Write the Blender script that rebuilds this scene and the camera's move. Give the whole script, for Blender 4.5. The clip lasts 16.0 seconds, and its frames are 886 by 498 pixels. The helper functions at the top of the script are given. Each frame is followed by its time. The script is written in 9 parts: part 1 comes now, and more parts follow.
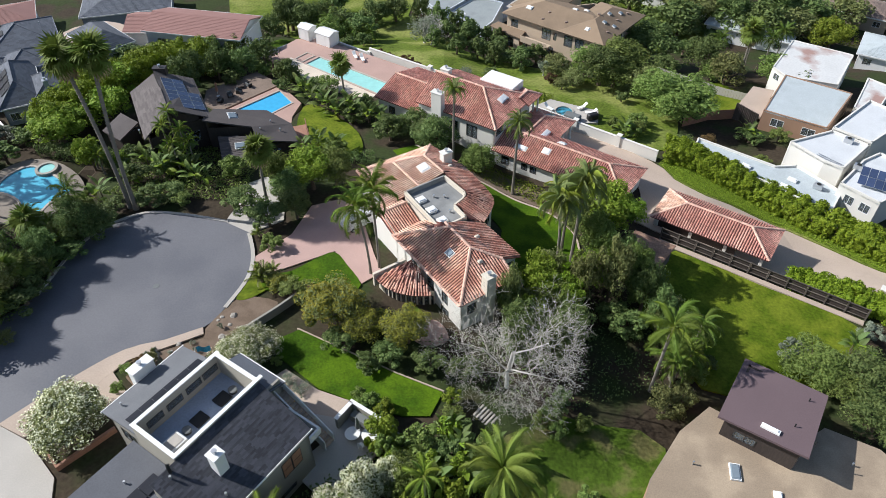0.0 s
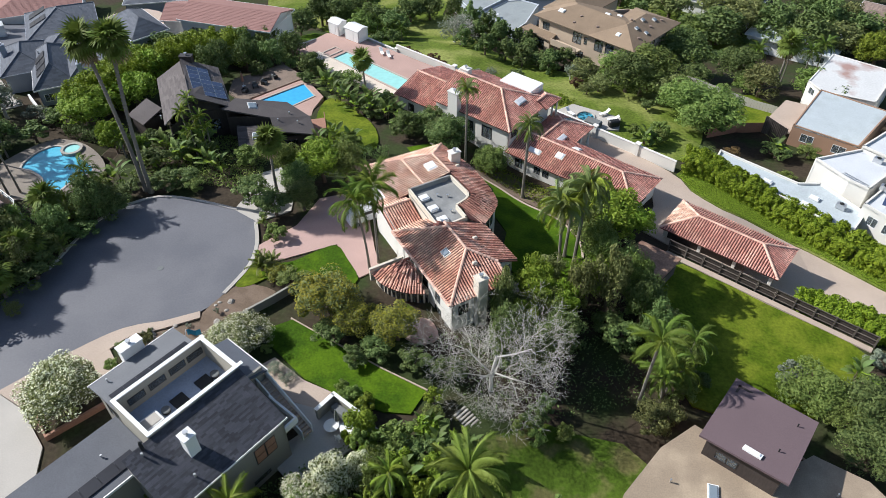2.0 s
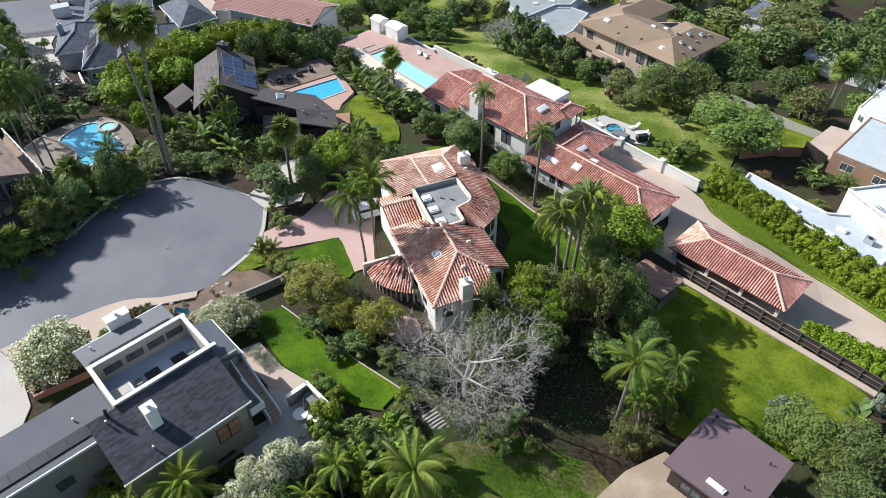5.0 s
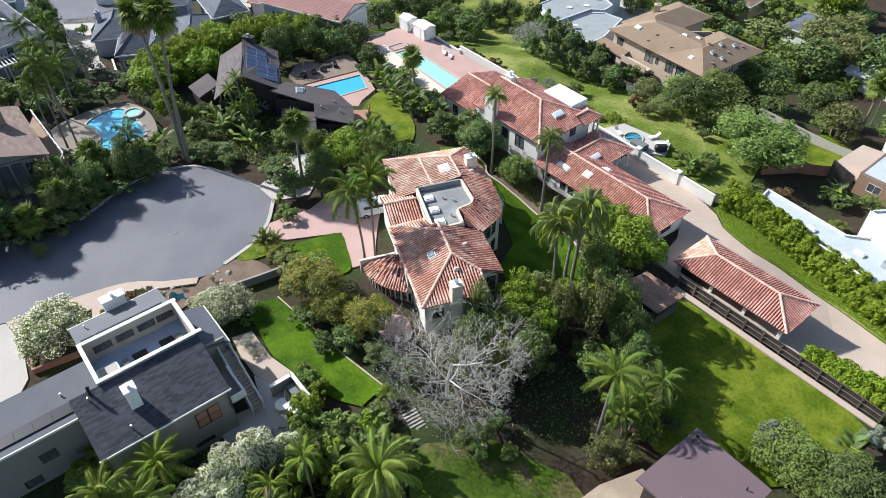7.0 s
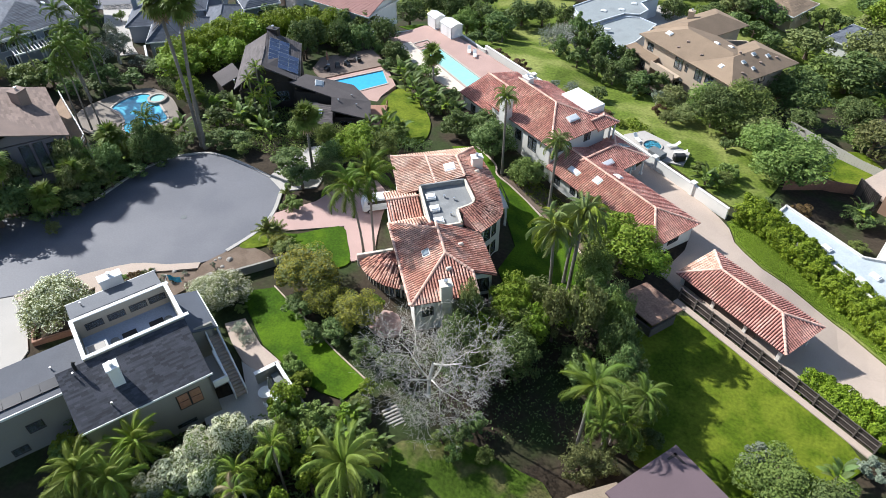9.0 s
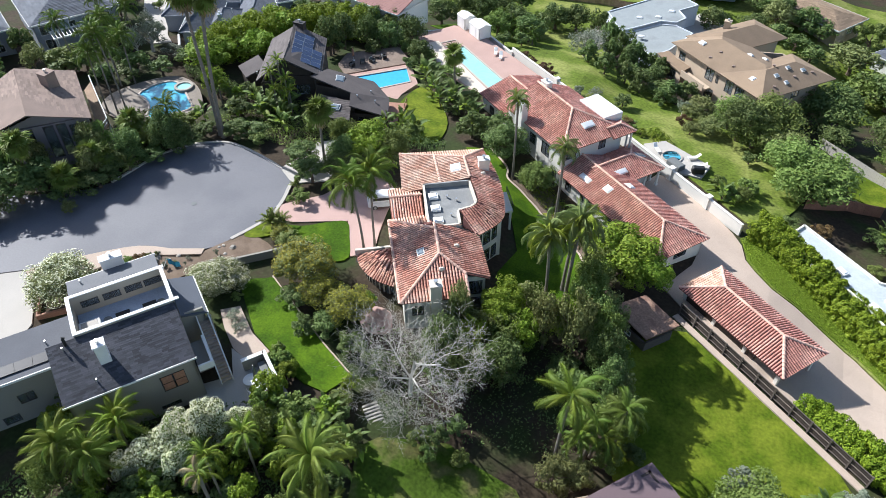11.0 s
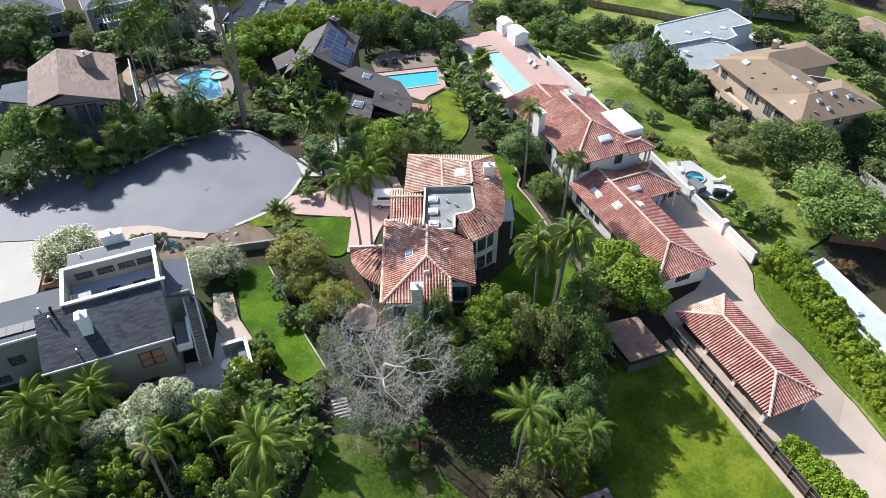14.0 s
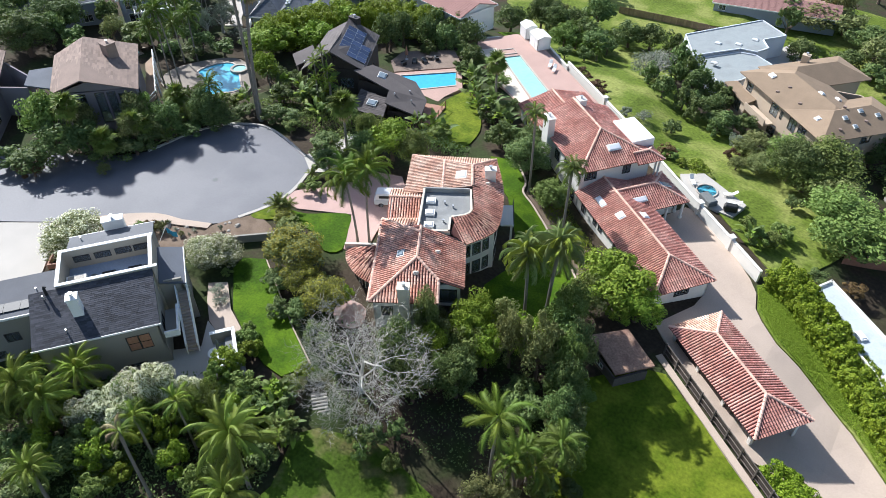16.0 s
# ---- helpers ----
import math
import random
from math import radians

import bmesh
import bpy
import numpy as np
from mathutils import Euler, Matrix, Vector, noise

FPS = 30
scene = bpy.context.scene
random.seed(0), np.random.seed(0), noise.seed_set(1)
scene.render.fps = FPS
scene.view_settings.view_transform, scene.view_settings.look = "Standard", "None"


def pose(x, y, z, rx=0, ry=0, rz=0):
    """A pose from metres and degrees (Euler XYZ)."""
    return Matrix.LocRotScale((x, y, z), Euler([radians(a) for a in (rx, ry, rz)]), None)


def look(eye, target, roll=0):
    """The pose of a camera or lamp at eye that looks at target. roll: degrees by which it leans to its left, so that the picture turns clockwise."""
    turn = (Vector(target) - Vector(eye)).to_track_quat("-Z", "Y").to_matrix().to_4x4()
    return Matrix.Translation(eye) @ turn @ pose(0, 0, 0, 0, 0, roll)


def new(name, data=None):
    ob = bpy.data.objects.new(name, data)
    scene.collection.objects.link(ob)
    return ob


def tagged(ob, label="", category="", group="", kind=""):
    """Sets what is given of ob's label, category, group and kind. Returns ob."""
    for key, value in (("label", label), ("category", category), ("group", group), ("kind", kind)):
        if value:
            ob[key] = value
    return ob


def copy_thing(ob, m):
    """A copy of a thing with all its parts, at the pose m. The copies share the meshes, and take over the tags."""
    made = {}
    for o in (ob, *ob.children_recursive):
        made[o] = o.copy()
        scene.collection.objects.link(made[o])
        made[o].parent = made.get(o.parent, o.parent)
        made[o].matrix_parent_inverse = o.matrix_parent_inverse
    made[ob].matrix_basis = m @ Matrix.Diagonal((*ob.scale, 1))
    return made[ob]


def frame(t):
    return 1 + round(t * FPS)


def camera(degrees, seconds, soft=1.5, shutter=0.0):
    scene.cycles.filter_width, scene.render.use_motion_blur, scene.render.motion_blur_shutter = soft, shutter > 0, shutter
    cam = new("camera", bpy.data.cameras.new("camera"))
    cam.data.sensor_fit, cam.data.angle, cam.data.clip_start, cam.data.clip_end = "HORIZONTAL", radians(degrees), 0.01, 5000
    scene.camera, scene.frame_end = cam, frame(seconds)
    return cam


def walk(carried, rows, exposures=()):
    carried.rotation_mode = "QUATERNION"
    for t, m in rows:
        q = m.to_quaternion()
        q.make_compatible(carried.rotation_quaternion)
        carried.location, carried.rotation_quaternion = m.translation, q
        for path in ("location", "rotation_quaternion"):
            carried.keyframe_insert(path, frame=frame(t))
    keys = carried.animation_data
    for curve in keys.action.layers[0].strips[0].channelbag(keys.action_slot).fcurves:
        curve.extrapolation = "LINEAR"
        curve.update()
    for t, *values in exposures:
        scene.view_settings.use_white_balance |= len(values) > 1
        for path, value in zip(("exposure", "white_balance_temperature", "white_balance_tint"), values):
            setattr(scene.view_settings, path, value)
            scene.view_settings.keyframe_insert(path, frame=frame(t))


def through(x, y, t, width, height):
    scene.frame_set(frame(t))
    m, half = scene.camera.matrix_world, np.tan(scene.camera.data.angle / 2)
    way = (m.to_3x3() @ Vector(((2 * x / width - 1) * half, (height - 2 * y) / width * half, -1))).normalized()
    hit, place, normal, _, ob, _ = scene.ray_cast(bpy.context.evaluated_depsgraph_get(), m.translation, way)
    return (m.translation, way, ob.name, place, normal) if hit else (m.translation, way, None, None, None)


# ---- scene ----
cam = camera(64.8, 16.0, soft=0.75)
METRES, EYE, TILT, LEAN, TURN = 40.0, 58.0, -43.0, 0.2, 0.0
ROWS = [
    (0.0, 0.0, 0.0, 0.0, -0.0, 0.0, 0.0),
    (0.5, 0.031, 0.0004, 0.0002, 0.9, 0.04, -0.85),
    (1.0, 0.0621, 0.0013, 0.001, 1.79, 0.05, -1.67),
    (1.5, 0.0932, 0.0027, 0.0018, 2.67, -0.01, -2.5),
    (2.0, 0.124, 0.005, 0.003, 3.53, -0.14, -3.3),
    (2.5, 0.1551, 0.0071, 0.0043, 4.38, -0.15, -4.09),
    (3.0, 0.1859, 0.0097, 0.006, 5.3, -0.16, -4.94),
    (3.5, 0.2164, 0.0131, 0.0088, 6.12, -0.23, -5.68),
    (4.0, 0.2474, 0.0164, 0.0119, 6.95, -0.3, -6.43),
    (6.5, 0.3992, 0.0394, 0.037, 11.35, -0.88, -10.39),
    (7.0, 0.4286, 0.0458, 0.0438, 12.22, -1.08, -11.17),
    (7.5, 0.4576, 0.053, 0.0502, 13.1, -1.3, -11.94),
    (8.0, 0.4867, 0.061, 0.0583, 14.02, -1.48, -12.75),
    (8.5, 0.5162, 0.069, 0.0655, 14.94, -1.71, -13.52),
    (9.0, 0.5456, 0.0777, 0.0738, 15.82, -2.03, -14.27),
    (11.5, 0.6897, 0.1282, 0.1185, 20.56, -3.29, -18.16),
    (12.0, 0.7173, 0.1396, 0.1286, 21.44, -3.52, -18.87),
    (12.5, 0.7443, 0.1517, 0.1399, 22.49, -3.81, -19.7),
    (13.0, 0.7709, 0.1631, 0.1515, 23.49, -4.09, -20.45),
    (13.5, 0.7977, 0.1751, 0.163, 24.45, -4.48, -21.18),
    (14.0, 0.8236, 0.1874, 0.1751, 25.23, -4.73, -21.75),
    (14.5, 0.8492, 0.2, 0.1871, 26.0, -5.04, -22.3),
    (15.0, 0.8742, 0.2128, 0.1989, 26.93, -5.32, -22.97),
    (15.5, 0.8982, 0.2262, 0.2122, 27.84, -5.71, -23.62),
    (16.0, 0.9232, 0.2412, 0.2253, 28.92, -6.09, -24.39),
]
walk(cam, [(t, pose(0, 0, EYE, TILT, LEAN, TURN) @ pose(METRES * x, METRES * y, METRES * z, 90 + pitch, roll, yaw)) for t, x, y, z, yaw, pitch, roll in ROWS],
     exposures=[(0, 0.22, 6380, 10), (4, 0.42, 6330, 10), (8, 0.6, 6250, 10), (16, 0.72, 6180, 10)])

# ---- light ----
SUN_AZ, SUN_EL = 166.5, 36.5          # where the sun stands: degrees from +x towards +y, and up
world = bpy.data.worlds.new("sky")
scene.world = world
world.use_nodes = True
wn = world.node_tree
sky = wn.nodes.new("ShaderNodeTexSky")
sky.sky_type = "NISHITA"
sky.sun_disc = False
sky.sun_elevation = radians(SUN_EL)
sky.sun_rotation = radians(90 - SUN_AZ)
wn.links.new(sky.outputs[0], wn.nodes["Background"].inputs[0])
wn.nodes["Background"].inputs[1].default_value = 0.095
sun = new("sun", bpy.data.lights.new("sun", "SUN"))
sun.data.energy, sun.data.angle, sun.data.color = 5.0, radians(0.53), (1.0, 0.985, 0.955)
sv = Vector((math.cos(radians(SUN_AZ)) * math.cos(radians(SUN_EL)), math.sin(radians(SUN_AZ)) * math.cos(radians(SUN_EL)), math.sin(radians(SUN_EL))))
sun.matrix_world = look(tuple(sv * 150), (0, 0, 0))


# ---- materials ----
def mat(name, col, rough=0.8, var=0.18, big=0.35, fine=6.0, bump=0.0, metal=0.0, island=0.0, per_object=0.0, col2=None, mix_at=0.5, spec=0.4, stretch=(1, 1, 1)):
    """A surface of one colour (and a second one in patches), varied at a large and a fine scale, with relief."""
    m = bpy.data.materials.new(name)
    m.use_nodes = True
    nt = m.node_tree
    N, L = nt.nodes, nt.links
    bs = N["Principled BSDF"]
    bs.inputs["Roughness"].default_value = rough
    bs.inputs["Metallic"].default_value = metal
    bs.inputs["Specular IOR Level"].default_value = spec
    tc = N.new("ShaderNodeTexCoord")
    mp = N.new("ShaderNodeMapping")
    mp.inputs["Scale"].default_value = stretch
    L.new(tc.outputs["Object"], mp.inputs[0])
    n1, n2 = N.new("ShaderNodeTexNoise"), N.new("ShaderNodeTexNoise")
    n1.inputs["Scale"].default_value, n1.inputs["Detail"].default_value = big, 5
    n2.inputs["Scale"].default_value, n2.inputs["Detail"].default_value = fine, 3
    for n in (n1, n2):
        L.new(mp.outputs[0], n.inputs["Vector"])
    add = N.new("ShaderNodeMath")
    add.operation = "ADD"
    L.new(n1.outputs["Fac"], add.inputs[0])
    L.new(n2.outputs["Fac"], add.inputs[1])
    rng = N.new("ShaderNodeMapRange")
    rng.inputs["From Min"].default_value, rng.inputs["From Max"].default_value = 0.6, 1.4
    rng.inputs["To Min"].default_value, rng.inputs["To Max"].default_value = 1 - var, 1 + var
    L.new(add.outputs[0], rng.inputs["Value"])
    last = rng.outputs[0]
    for amount, node, out in ((island, "ShaderNodeNewGeometry", "Random Per Island"), (per_object, "ShaderNodeObjectInfo", "Random")):
        if amount:
            src = N.new(node)
            r2 = N.new("ShaderNodeMapRange")
            r2.inputs["To Min"].default_value, r2.inputs["To Max"].default_value = 1 - amount, 1 + amount
            L.new(src.outputs[out], r2.inputs["Value"])
            mu = N.new("ShaderNodeMath")
            mu.operation = "MULTIPLY"
            L.new(last, mu.inputs[0])
            L.new(r2.outputs[0], mu.inputs[1])
            last = mu.outputs[0]
    base = N.new("ShaderNodeMix")
    base.data_type = "RGBA"
    base.inputs["A"].default_value = (*col, 1)
    base.inputs["B"].default_value = (*(col2 or col), 1)
    r3 = N.new("ShaderNodeMapRange")
    r3.inputs["From Min"].default_value, r3.inputs["From Max"].default_value = mix_at - 0.07, mix_at + 0.07
    L.new(n1.outputs["Fac"], r3.inputs["Value"])
    L.new(r3.outputs[0], base.inputs["Factor"])
    hsv = N.new("ShaderNodeHueSaturation")
    L.new(base.outputs["Result"], hsv.inputs["Color"])
    L.new(last, hsv.inputs["Value"])
    L.new(hsv.outputs[0], bs.inputs["Base Color"])
    if bump:
        b = N.new("ShaderNodeBump")
        b.inputs["Strength"].default_value, b.inputs["Distance"].default_value = 0.6, bump
        L.new(n2.outputs["Fac"], b.inputs["Height"])
        L.new(b.outputs[0], bs.inputs["Normal"])
    return m


def leaf_mat(name, col, col2, through=0.24, island=0.45):
    """Leaves: two greens mixed leaf by leaf, light shining through them."""
    m = bpy.data.materials.new(name)
    m.use_nodes = True
    nt = m.node_tree
    N, L = nt.nodes, nt.links
    bs = N["Principled BSDF"]
    bs.inputs["Roughness"].default_value = 0.6
    bs.inputs["Specular IOR Level"].default_value = 0.22
    geo, oi = N.new("ShaderNodeNewGeometry"), N.new("ShaderNodeObjectInfo")
    mx = N.new("ShaderNodeMix")
    mx.data_type = "RGBA"
    mx.inputs["A"].default_value, mx.inputs["B"].default_value = (*col, 1), (*col2, 1)
    L.new(geo.outputs["Random Per Island"], mx.inputs["Factor"])
    hsv = N.new("ShaderNodeHueSaturation")
    r1, r2 = N.new("ShaderNodeMapRange"), N.new("ShaderNodeMapRange")
    r1.inputs["To Min"].default_value, r1.inputs["To Max"].default_value = 0.485, 0.515
    r2.inputs["To Min"].default_value, r2.inputs["To Max"].default_value = 1 - island * 0.5, 1 + island * 0.5
    L.new(oi.outputs["Random"], r1.inputs["Value"])
    L.new(oi.outputs["Random"], r2.inputs["Value"])
    L.new(mx.outputs["Result"], hsv.inputs["Color"])
    L.new(r1.outputs[0], hsv.inputs["Hue"])
    L.new(r2.outputs[0], hsv.inputs["Value"])
    L.new(hsv.outputs[0], bs.inputs["Base Color"])
    tr = N.new("ShaderNodeBsdfTranslucent")
    L.new(hsv.outputs[0], tr.inputs["Color"])
    ms = N.new("ShaderNodeMixShader")
    ms.inputs[0].default_value = through
    L.new(bs.outputs[0], ms.inputs[1])
    L.new(tr.outputs[0], ms.inputs[2])
    L.new(ms.outputs[0], N["Material Output"].inputs["Surface"])
    return m


def glass_mat(name, tint, rough=0.02):
    m = bpy.data.materials.new(name)
    m.use_nodes = True
    bs = m.node_tree.nodes["Principled BSDF"]
    bs.inputs["Base Color"].default_value = (*tint, 1)
    bs.inputs["Roughness"].default_value = rough
    bs.inputs["IOR"].default_value = 1.5
    bs.inputs["Transmission Weight"].default_value = 0.85
    return m


def water_mat(name, col):
    """Pool water over a painted floor: the colour of the lit basin under a rippled, glossy top."""
    m = mat(name, col, rough=0.04, var=0.10, big=0.25, fine=1.5, bump=0.012, spec=0.5)
    return m


TILE = mat("clay_roof_tile", (0.60, 0.285, 0.21), 0.8, 0.24, 0.5, 9, 0.006, island=0.22, col2=(0.70, 0.42, 0.325), mix_at=0.53)
TILE_RED = mat("red_clay_roof_tile", (0.56, 0.255, 0.205), 0.8, 0.2, 0.5, 9, 0.006, island=0.22, col2=(0.63, 0.34, 0.275), mix_at=0.54)
TILE_PALE = mat("pale_clay_tile", (0.66, 0.40, 0.29), 0.8, 0.24, 0.5, 9, 0.006, island=0.18, col2=(0.76, 0.55, 0.43), mix_at=0.5)
# tile clay darkened: the shade in the channels is put into the colour
TILE_BED = mat("shade_darkened_tile_pan", (0.19, 0.075, 0.06), 0.85, 0.25, 0.6, 8)
CAP = mat("ridge_tile", (0.72, 0.46, 0.36), 0.8, 0.15, 0.8, 9, 0.005, island=0.22)
STUCCO = mat("white_stucco", (0.71, 0.69, 0.64), 0.9, 0.07, 0.4, 14, 0.004)
CREAM = mat("cream_stucco", (0.66, 0.60, 0.50), 0.9, 0.08, 0.4, 14, 0.004)
TAUPE = mat("taupe_stucco", (0.40, 0.37, 0.31), 0.9, 0.08, 0.3, 12, 0.004)
GREYWALL = mat("grey_stucco", (0.30, 0.285, 0.25), 0.9, 0.08, 0.3, 12, 0.004)
WHITE = mat("white_paint", (0.82, 0.82, 0.80), 0.55, 0.05, 0.5, 8)
TANWALL = mat("tan_stucco", (0.50, 0.40, 0.30), 0.9, 0.08, 0.4, 12, 0.004)
BROWNWALL = mat("brown_stucco", (0.34, 0.21, 0.14), 0.9, 0.1, 0.4, 12, 0.004)
BLUEWALL = mat("blue_grey_siding", (0.30, 0.33, 0.38), 0.8, 0.08, 0.4, 10)
DARKWOOD = mat("dark_wood_siding", (0.055, 0.043, 0.038), 0.75, 0.3, 0.5, 7, 0.01, stretch=(1, 1, 0.2))
WOOD = mat("weathered_wood", (0.25, 0.17, 0.11), 0.8, 0.3, 0.5, 6, 0.01, per_object=0.2)
BLUEPALE = mat("pale_blue_stucco", (0.60, 0.64, 0.69), 0.8, 0.1, 0.4, 10)
CEDAR = mat("warm_cedar_blind", (0.42, 0.22, 0.14), 0.6, 0.25, 0.8, 5)
FENCEWOOD = mat("dark_weathered_timber", (0.13, 0.11, 0.095), 0.85, 0.35, 0.5, 6, 0.01, per_object=0.25)
# brown roofing with darker brown patches
SHAKE = mat("patchy_brown_roofing", (0.33, 0.205, 0.145), 0.9, 0.4, 0.5, 5, 0.02, col2=(0.19, 0.11, 0.08), mix_at=0.55)
PATIO_DARK = mat("brown_stone_paving", (0.22, 0.165, 0.13), 0.9, 0.3, 0.5, 6, 0.01)
REDWOOD = mat("redwood_deck", (0.36, 0.19, 0.13), 0.75, 0.25, 0.5, 6, 0.01)
SHINGLE = mat("charcoal_shingle", (0.060, 0.062, 0.074), 0.85, 0.25, 0.5, 14, 0.01, island=0.35)
SHINGLE_BROWN = mat("brown_shingle", (0.25, 0.185, 0.155), 0.9, 0.2, 0.5, 12, 0.01, island=0.22)
SHINGLE_TAN = mat("tan_shingle", (0.255, 0.185, 0.125), 0.9, 0.2, 0.4, 12, 0.01, island=0.2)
SHINGLE_DARK = mat("dark_brown_shingle", (0.115, 0.10, 0.098), 0.9, 0.22, 0.5, 12, 0.01, island=0.22)
SHINGLE_SLATE = mat("slate_grey_shingle", (0.115, 0.127, 0.152), 0.9, 0.2, 0.4, 12, 0.01, island=0.18)
SHINGLE_RED = mat("faded_red_roofing", (0.31, 0.17, 0.15), 0.9, 0.12, 0.3, 9, 0.004)
ROLL_GREY = mat("grey_roll_roofing", (0.22, 0.225, 0.225), 0.9, 0.15, 0.4, 9, 0.004, col2=(0.28, 0.285, 0.28), mix_at=0.55)
ROLL_DARK = mat("dark_roll_roofing", (0.105, 0.110, 0.125), 0.9, 0.18, 0.4, 9, 0.004)
ROLL_SLATE = mat("slate_grey_roll_roofing", (0.15, 0.156, 0.168), 0.9, 0.18, 0.4, 9, 0.004)
ROLL_WHITE = mat("white_roof_coating", (0.62, 0.64, 0.66), 0.7, 0.12, 0.25, 6, 0.004, col2=(0.52, 0.54, 0.56), mix_at=0.58)
ROLL_MID = mat("weathered_grey_roof_coating", (0.29, 0.32, 0.325), 0.85, 0.2, 0.25, 6, 0.004, col2=(0.23, 0.25, 0.255), mix_at=0.58)
ROLL_PALE = mat("pale_grey_roof_coating", (0.46, 0.51, 0.53), 0.8, 0.16, 0.25, 6, 0.004, col2=(0.36, 0.40, 0.41), mix_at=0.6)
RUSTY = mat("rust_stained_white_roof", (0.63, 0.63, 0.62), 0.7, 0.12, 0.16, 3, 0.004, col2=(0.36, 0.23, 0.20), mix_at=0.60)
ROLL_TAN = mat("tan_gravel_roof", (0.32, 0.25, 0.18), 0.95, 0.2, 0.3, 8, 0.008, col2=(0.38, 0.30, 0.215), mix_at=0.55)
PLUM = mat("plum_brown_roof", (0.140, 0.098, 0.106), 0.8, 0.1, 0.3, 9, 0.004)
ASPHALT = mat("asphalt", (0.116, 0.119, 0.137), 0.68, 0.16, 0.10, 5, 0.004, col2=(0.136, 0.137, 0.152), mix_at=0.5, spec=0.5)
CONCRETE = mat("concrete", (0.465, 0.372, 0.302), 0.9, 0.14, 0.25, 8, 0.004)
CONCRETE_PALE = mat("pale_concrete", (0.455, 0.425, 0.385), 0.9, 0.12, 0.3, 8, 0.004)
PINKPAVE = mat("pink_paving", (0.49, 0.33, 0.29), 0.9, 0.14, 0.3, 8, 0.004)
POOLDECK = mat("rose_pool_paving", (0.45, 0.30, 0.255), 0.9, 0.12, 0.3, 8, 0.004)
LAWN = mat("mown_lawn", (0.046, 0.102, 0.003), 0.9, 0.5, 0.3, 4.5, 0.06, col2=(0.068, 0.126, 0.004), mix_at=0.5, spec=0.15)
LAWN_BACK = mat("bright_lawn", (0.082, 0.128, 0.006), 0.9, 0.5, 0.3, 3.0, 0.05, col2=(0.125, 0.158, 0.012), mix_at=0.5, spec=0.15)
# buff stone, darkened to carry the palms' shade on the pool deck
PATIO_BUFF = mat("shade_toned_buff_paving", (0.24, 0.205, 0.17), 0.9, 0.2, 0.4, 7, 0.006)
LAWN_PATCHY = mat("patchy_lawn", (0.07, 0.12, 0.012), 0.9, 0.5, 0.35, 3.0, 0.05, col2=(0.13, 0.125, 0.045), mix_at=0.56, spec=0.15)
MEADOW = mat("rough_grass", (0.118, 0.166, 0.022), 0.9, 0.6, 0.14, 2.2, 0.08, col2=(0.185, 0.205, 0.055), mix_at=0.55, spec=0.15)
SOIL = mat("soil_and_mulch", (0.056, 0.042, 0.028), 0.95, 0.45, 0.15, 2.5, 0.06, col2=(0.032, 0.045, 0.014), mix_at=0.52, spec=0.2)
MULCH = mat("brown_mulch", (0.20, 0.145, 0.105), 0.95, 0.3, 0.5, 7, 0.04, col2=(0.14, 0.10, 0.07))
POOL = water_mat("pool_water", (0.11, 0.47, 0.64))
POOL_PALE = water_mat("pale_pool_water", (0.33, 0.66, 0.62))
POOL_BLUE = water_mat("blue_pool_water", (0.06, 0.42, 0.72))
COPING_PALE = mat("cream_pool_paving", (0.66, 0.57, 0.47), 0.85, 0.12, 0.5, 8)
COPING = mat("pool_coping", (0.46, 0.40, 0.345), 0.85, 0.12, 0.6, 8)
STONE = mat("field_stone", (0.36, 0.33, 0.29), 0.9, 0.25, 0.8, 6, 0.01, per_object=0.25)
GLASS = glass_mat("window_glass", (0.55, 0.62, 0.66))
SKYLIGHT = mat("white_acrylic_dome", (0.80, 0.82, 0.84), 0.25, 0.04, 0.6, 5)
SKYGLASS = mat("blue_skylight_glass", (0.22, 0.27, 0.31), 0.08, 0.08, 0.6, 4, spec=0.8)
SOLAR = mat("solar_cell", (0.045, 0.065, 0.13), 0.18, 0.15, 0.4, 3, spec=0.7, per_object=0.2)
SOLAR_BLACK = mat("black_solar_panel", (0.020, 0.022, 0.030), 0.45, 0.15, 0.4, 3, spec=0.12, per_object=0.2)
ALU = mat("aluminium", (0.62, 0.63, 0.64), 0.35, 0.08, 0.5, 5, metal=0.8)
BLACK = mat("black_metal", (0.02, 0.02, 0.02), 0.5, 0.1)
FRAME_DARK = mat("dark_window_frame", (0.045, 0.04, 0.038), 0.5, 0.1)
BARK = mat("brown_bark", (0.15, 0.11, 0.08), 0.9, 0.3, 0.8, 7, 0.02, stretch=(1, 1, 0.3))
BARK_GREY = mat("grey_palm_bark", (0.22, 0.195, 0.165), 0.9, 0.25, 0.8, 7, 0.02, stretch=(0.3, 0.3, 2.5))
BARK_PALE = mat("pale_bare_bark", (0.52, 0.50, 0.46), 0.9, 0.2, 0.8, 7, 0.01)
BARK_TWIG = mat("grey_twig_bark", (0.45, 0.425, 0.38), 0.9, 0.2, 0.8, 7)
BLUECLOTH = mat("blue_fabric", (0.09, 0.46, 0.70), 0.8, 0.12)
NAVYCLOTH = mat("navy_fabric", (0.05, 0.06, 0.16), 0.8, 0.12)
GREYCLOTH = mat("grey_fabric", (0.16, 0.17, 0.17), 0.85, 0.15)
CARWHITE = mat("white_car_paint", (0.78, 0.78, 0.78), 0.25, 0.03)
RUBBER = mat("tyre_rubber", (0.02, 0.02, 0.02), 0.8, 0.1)

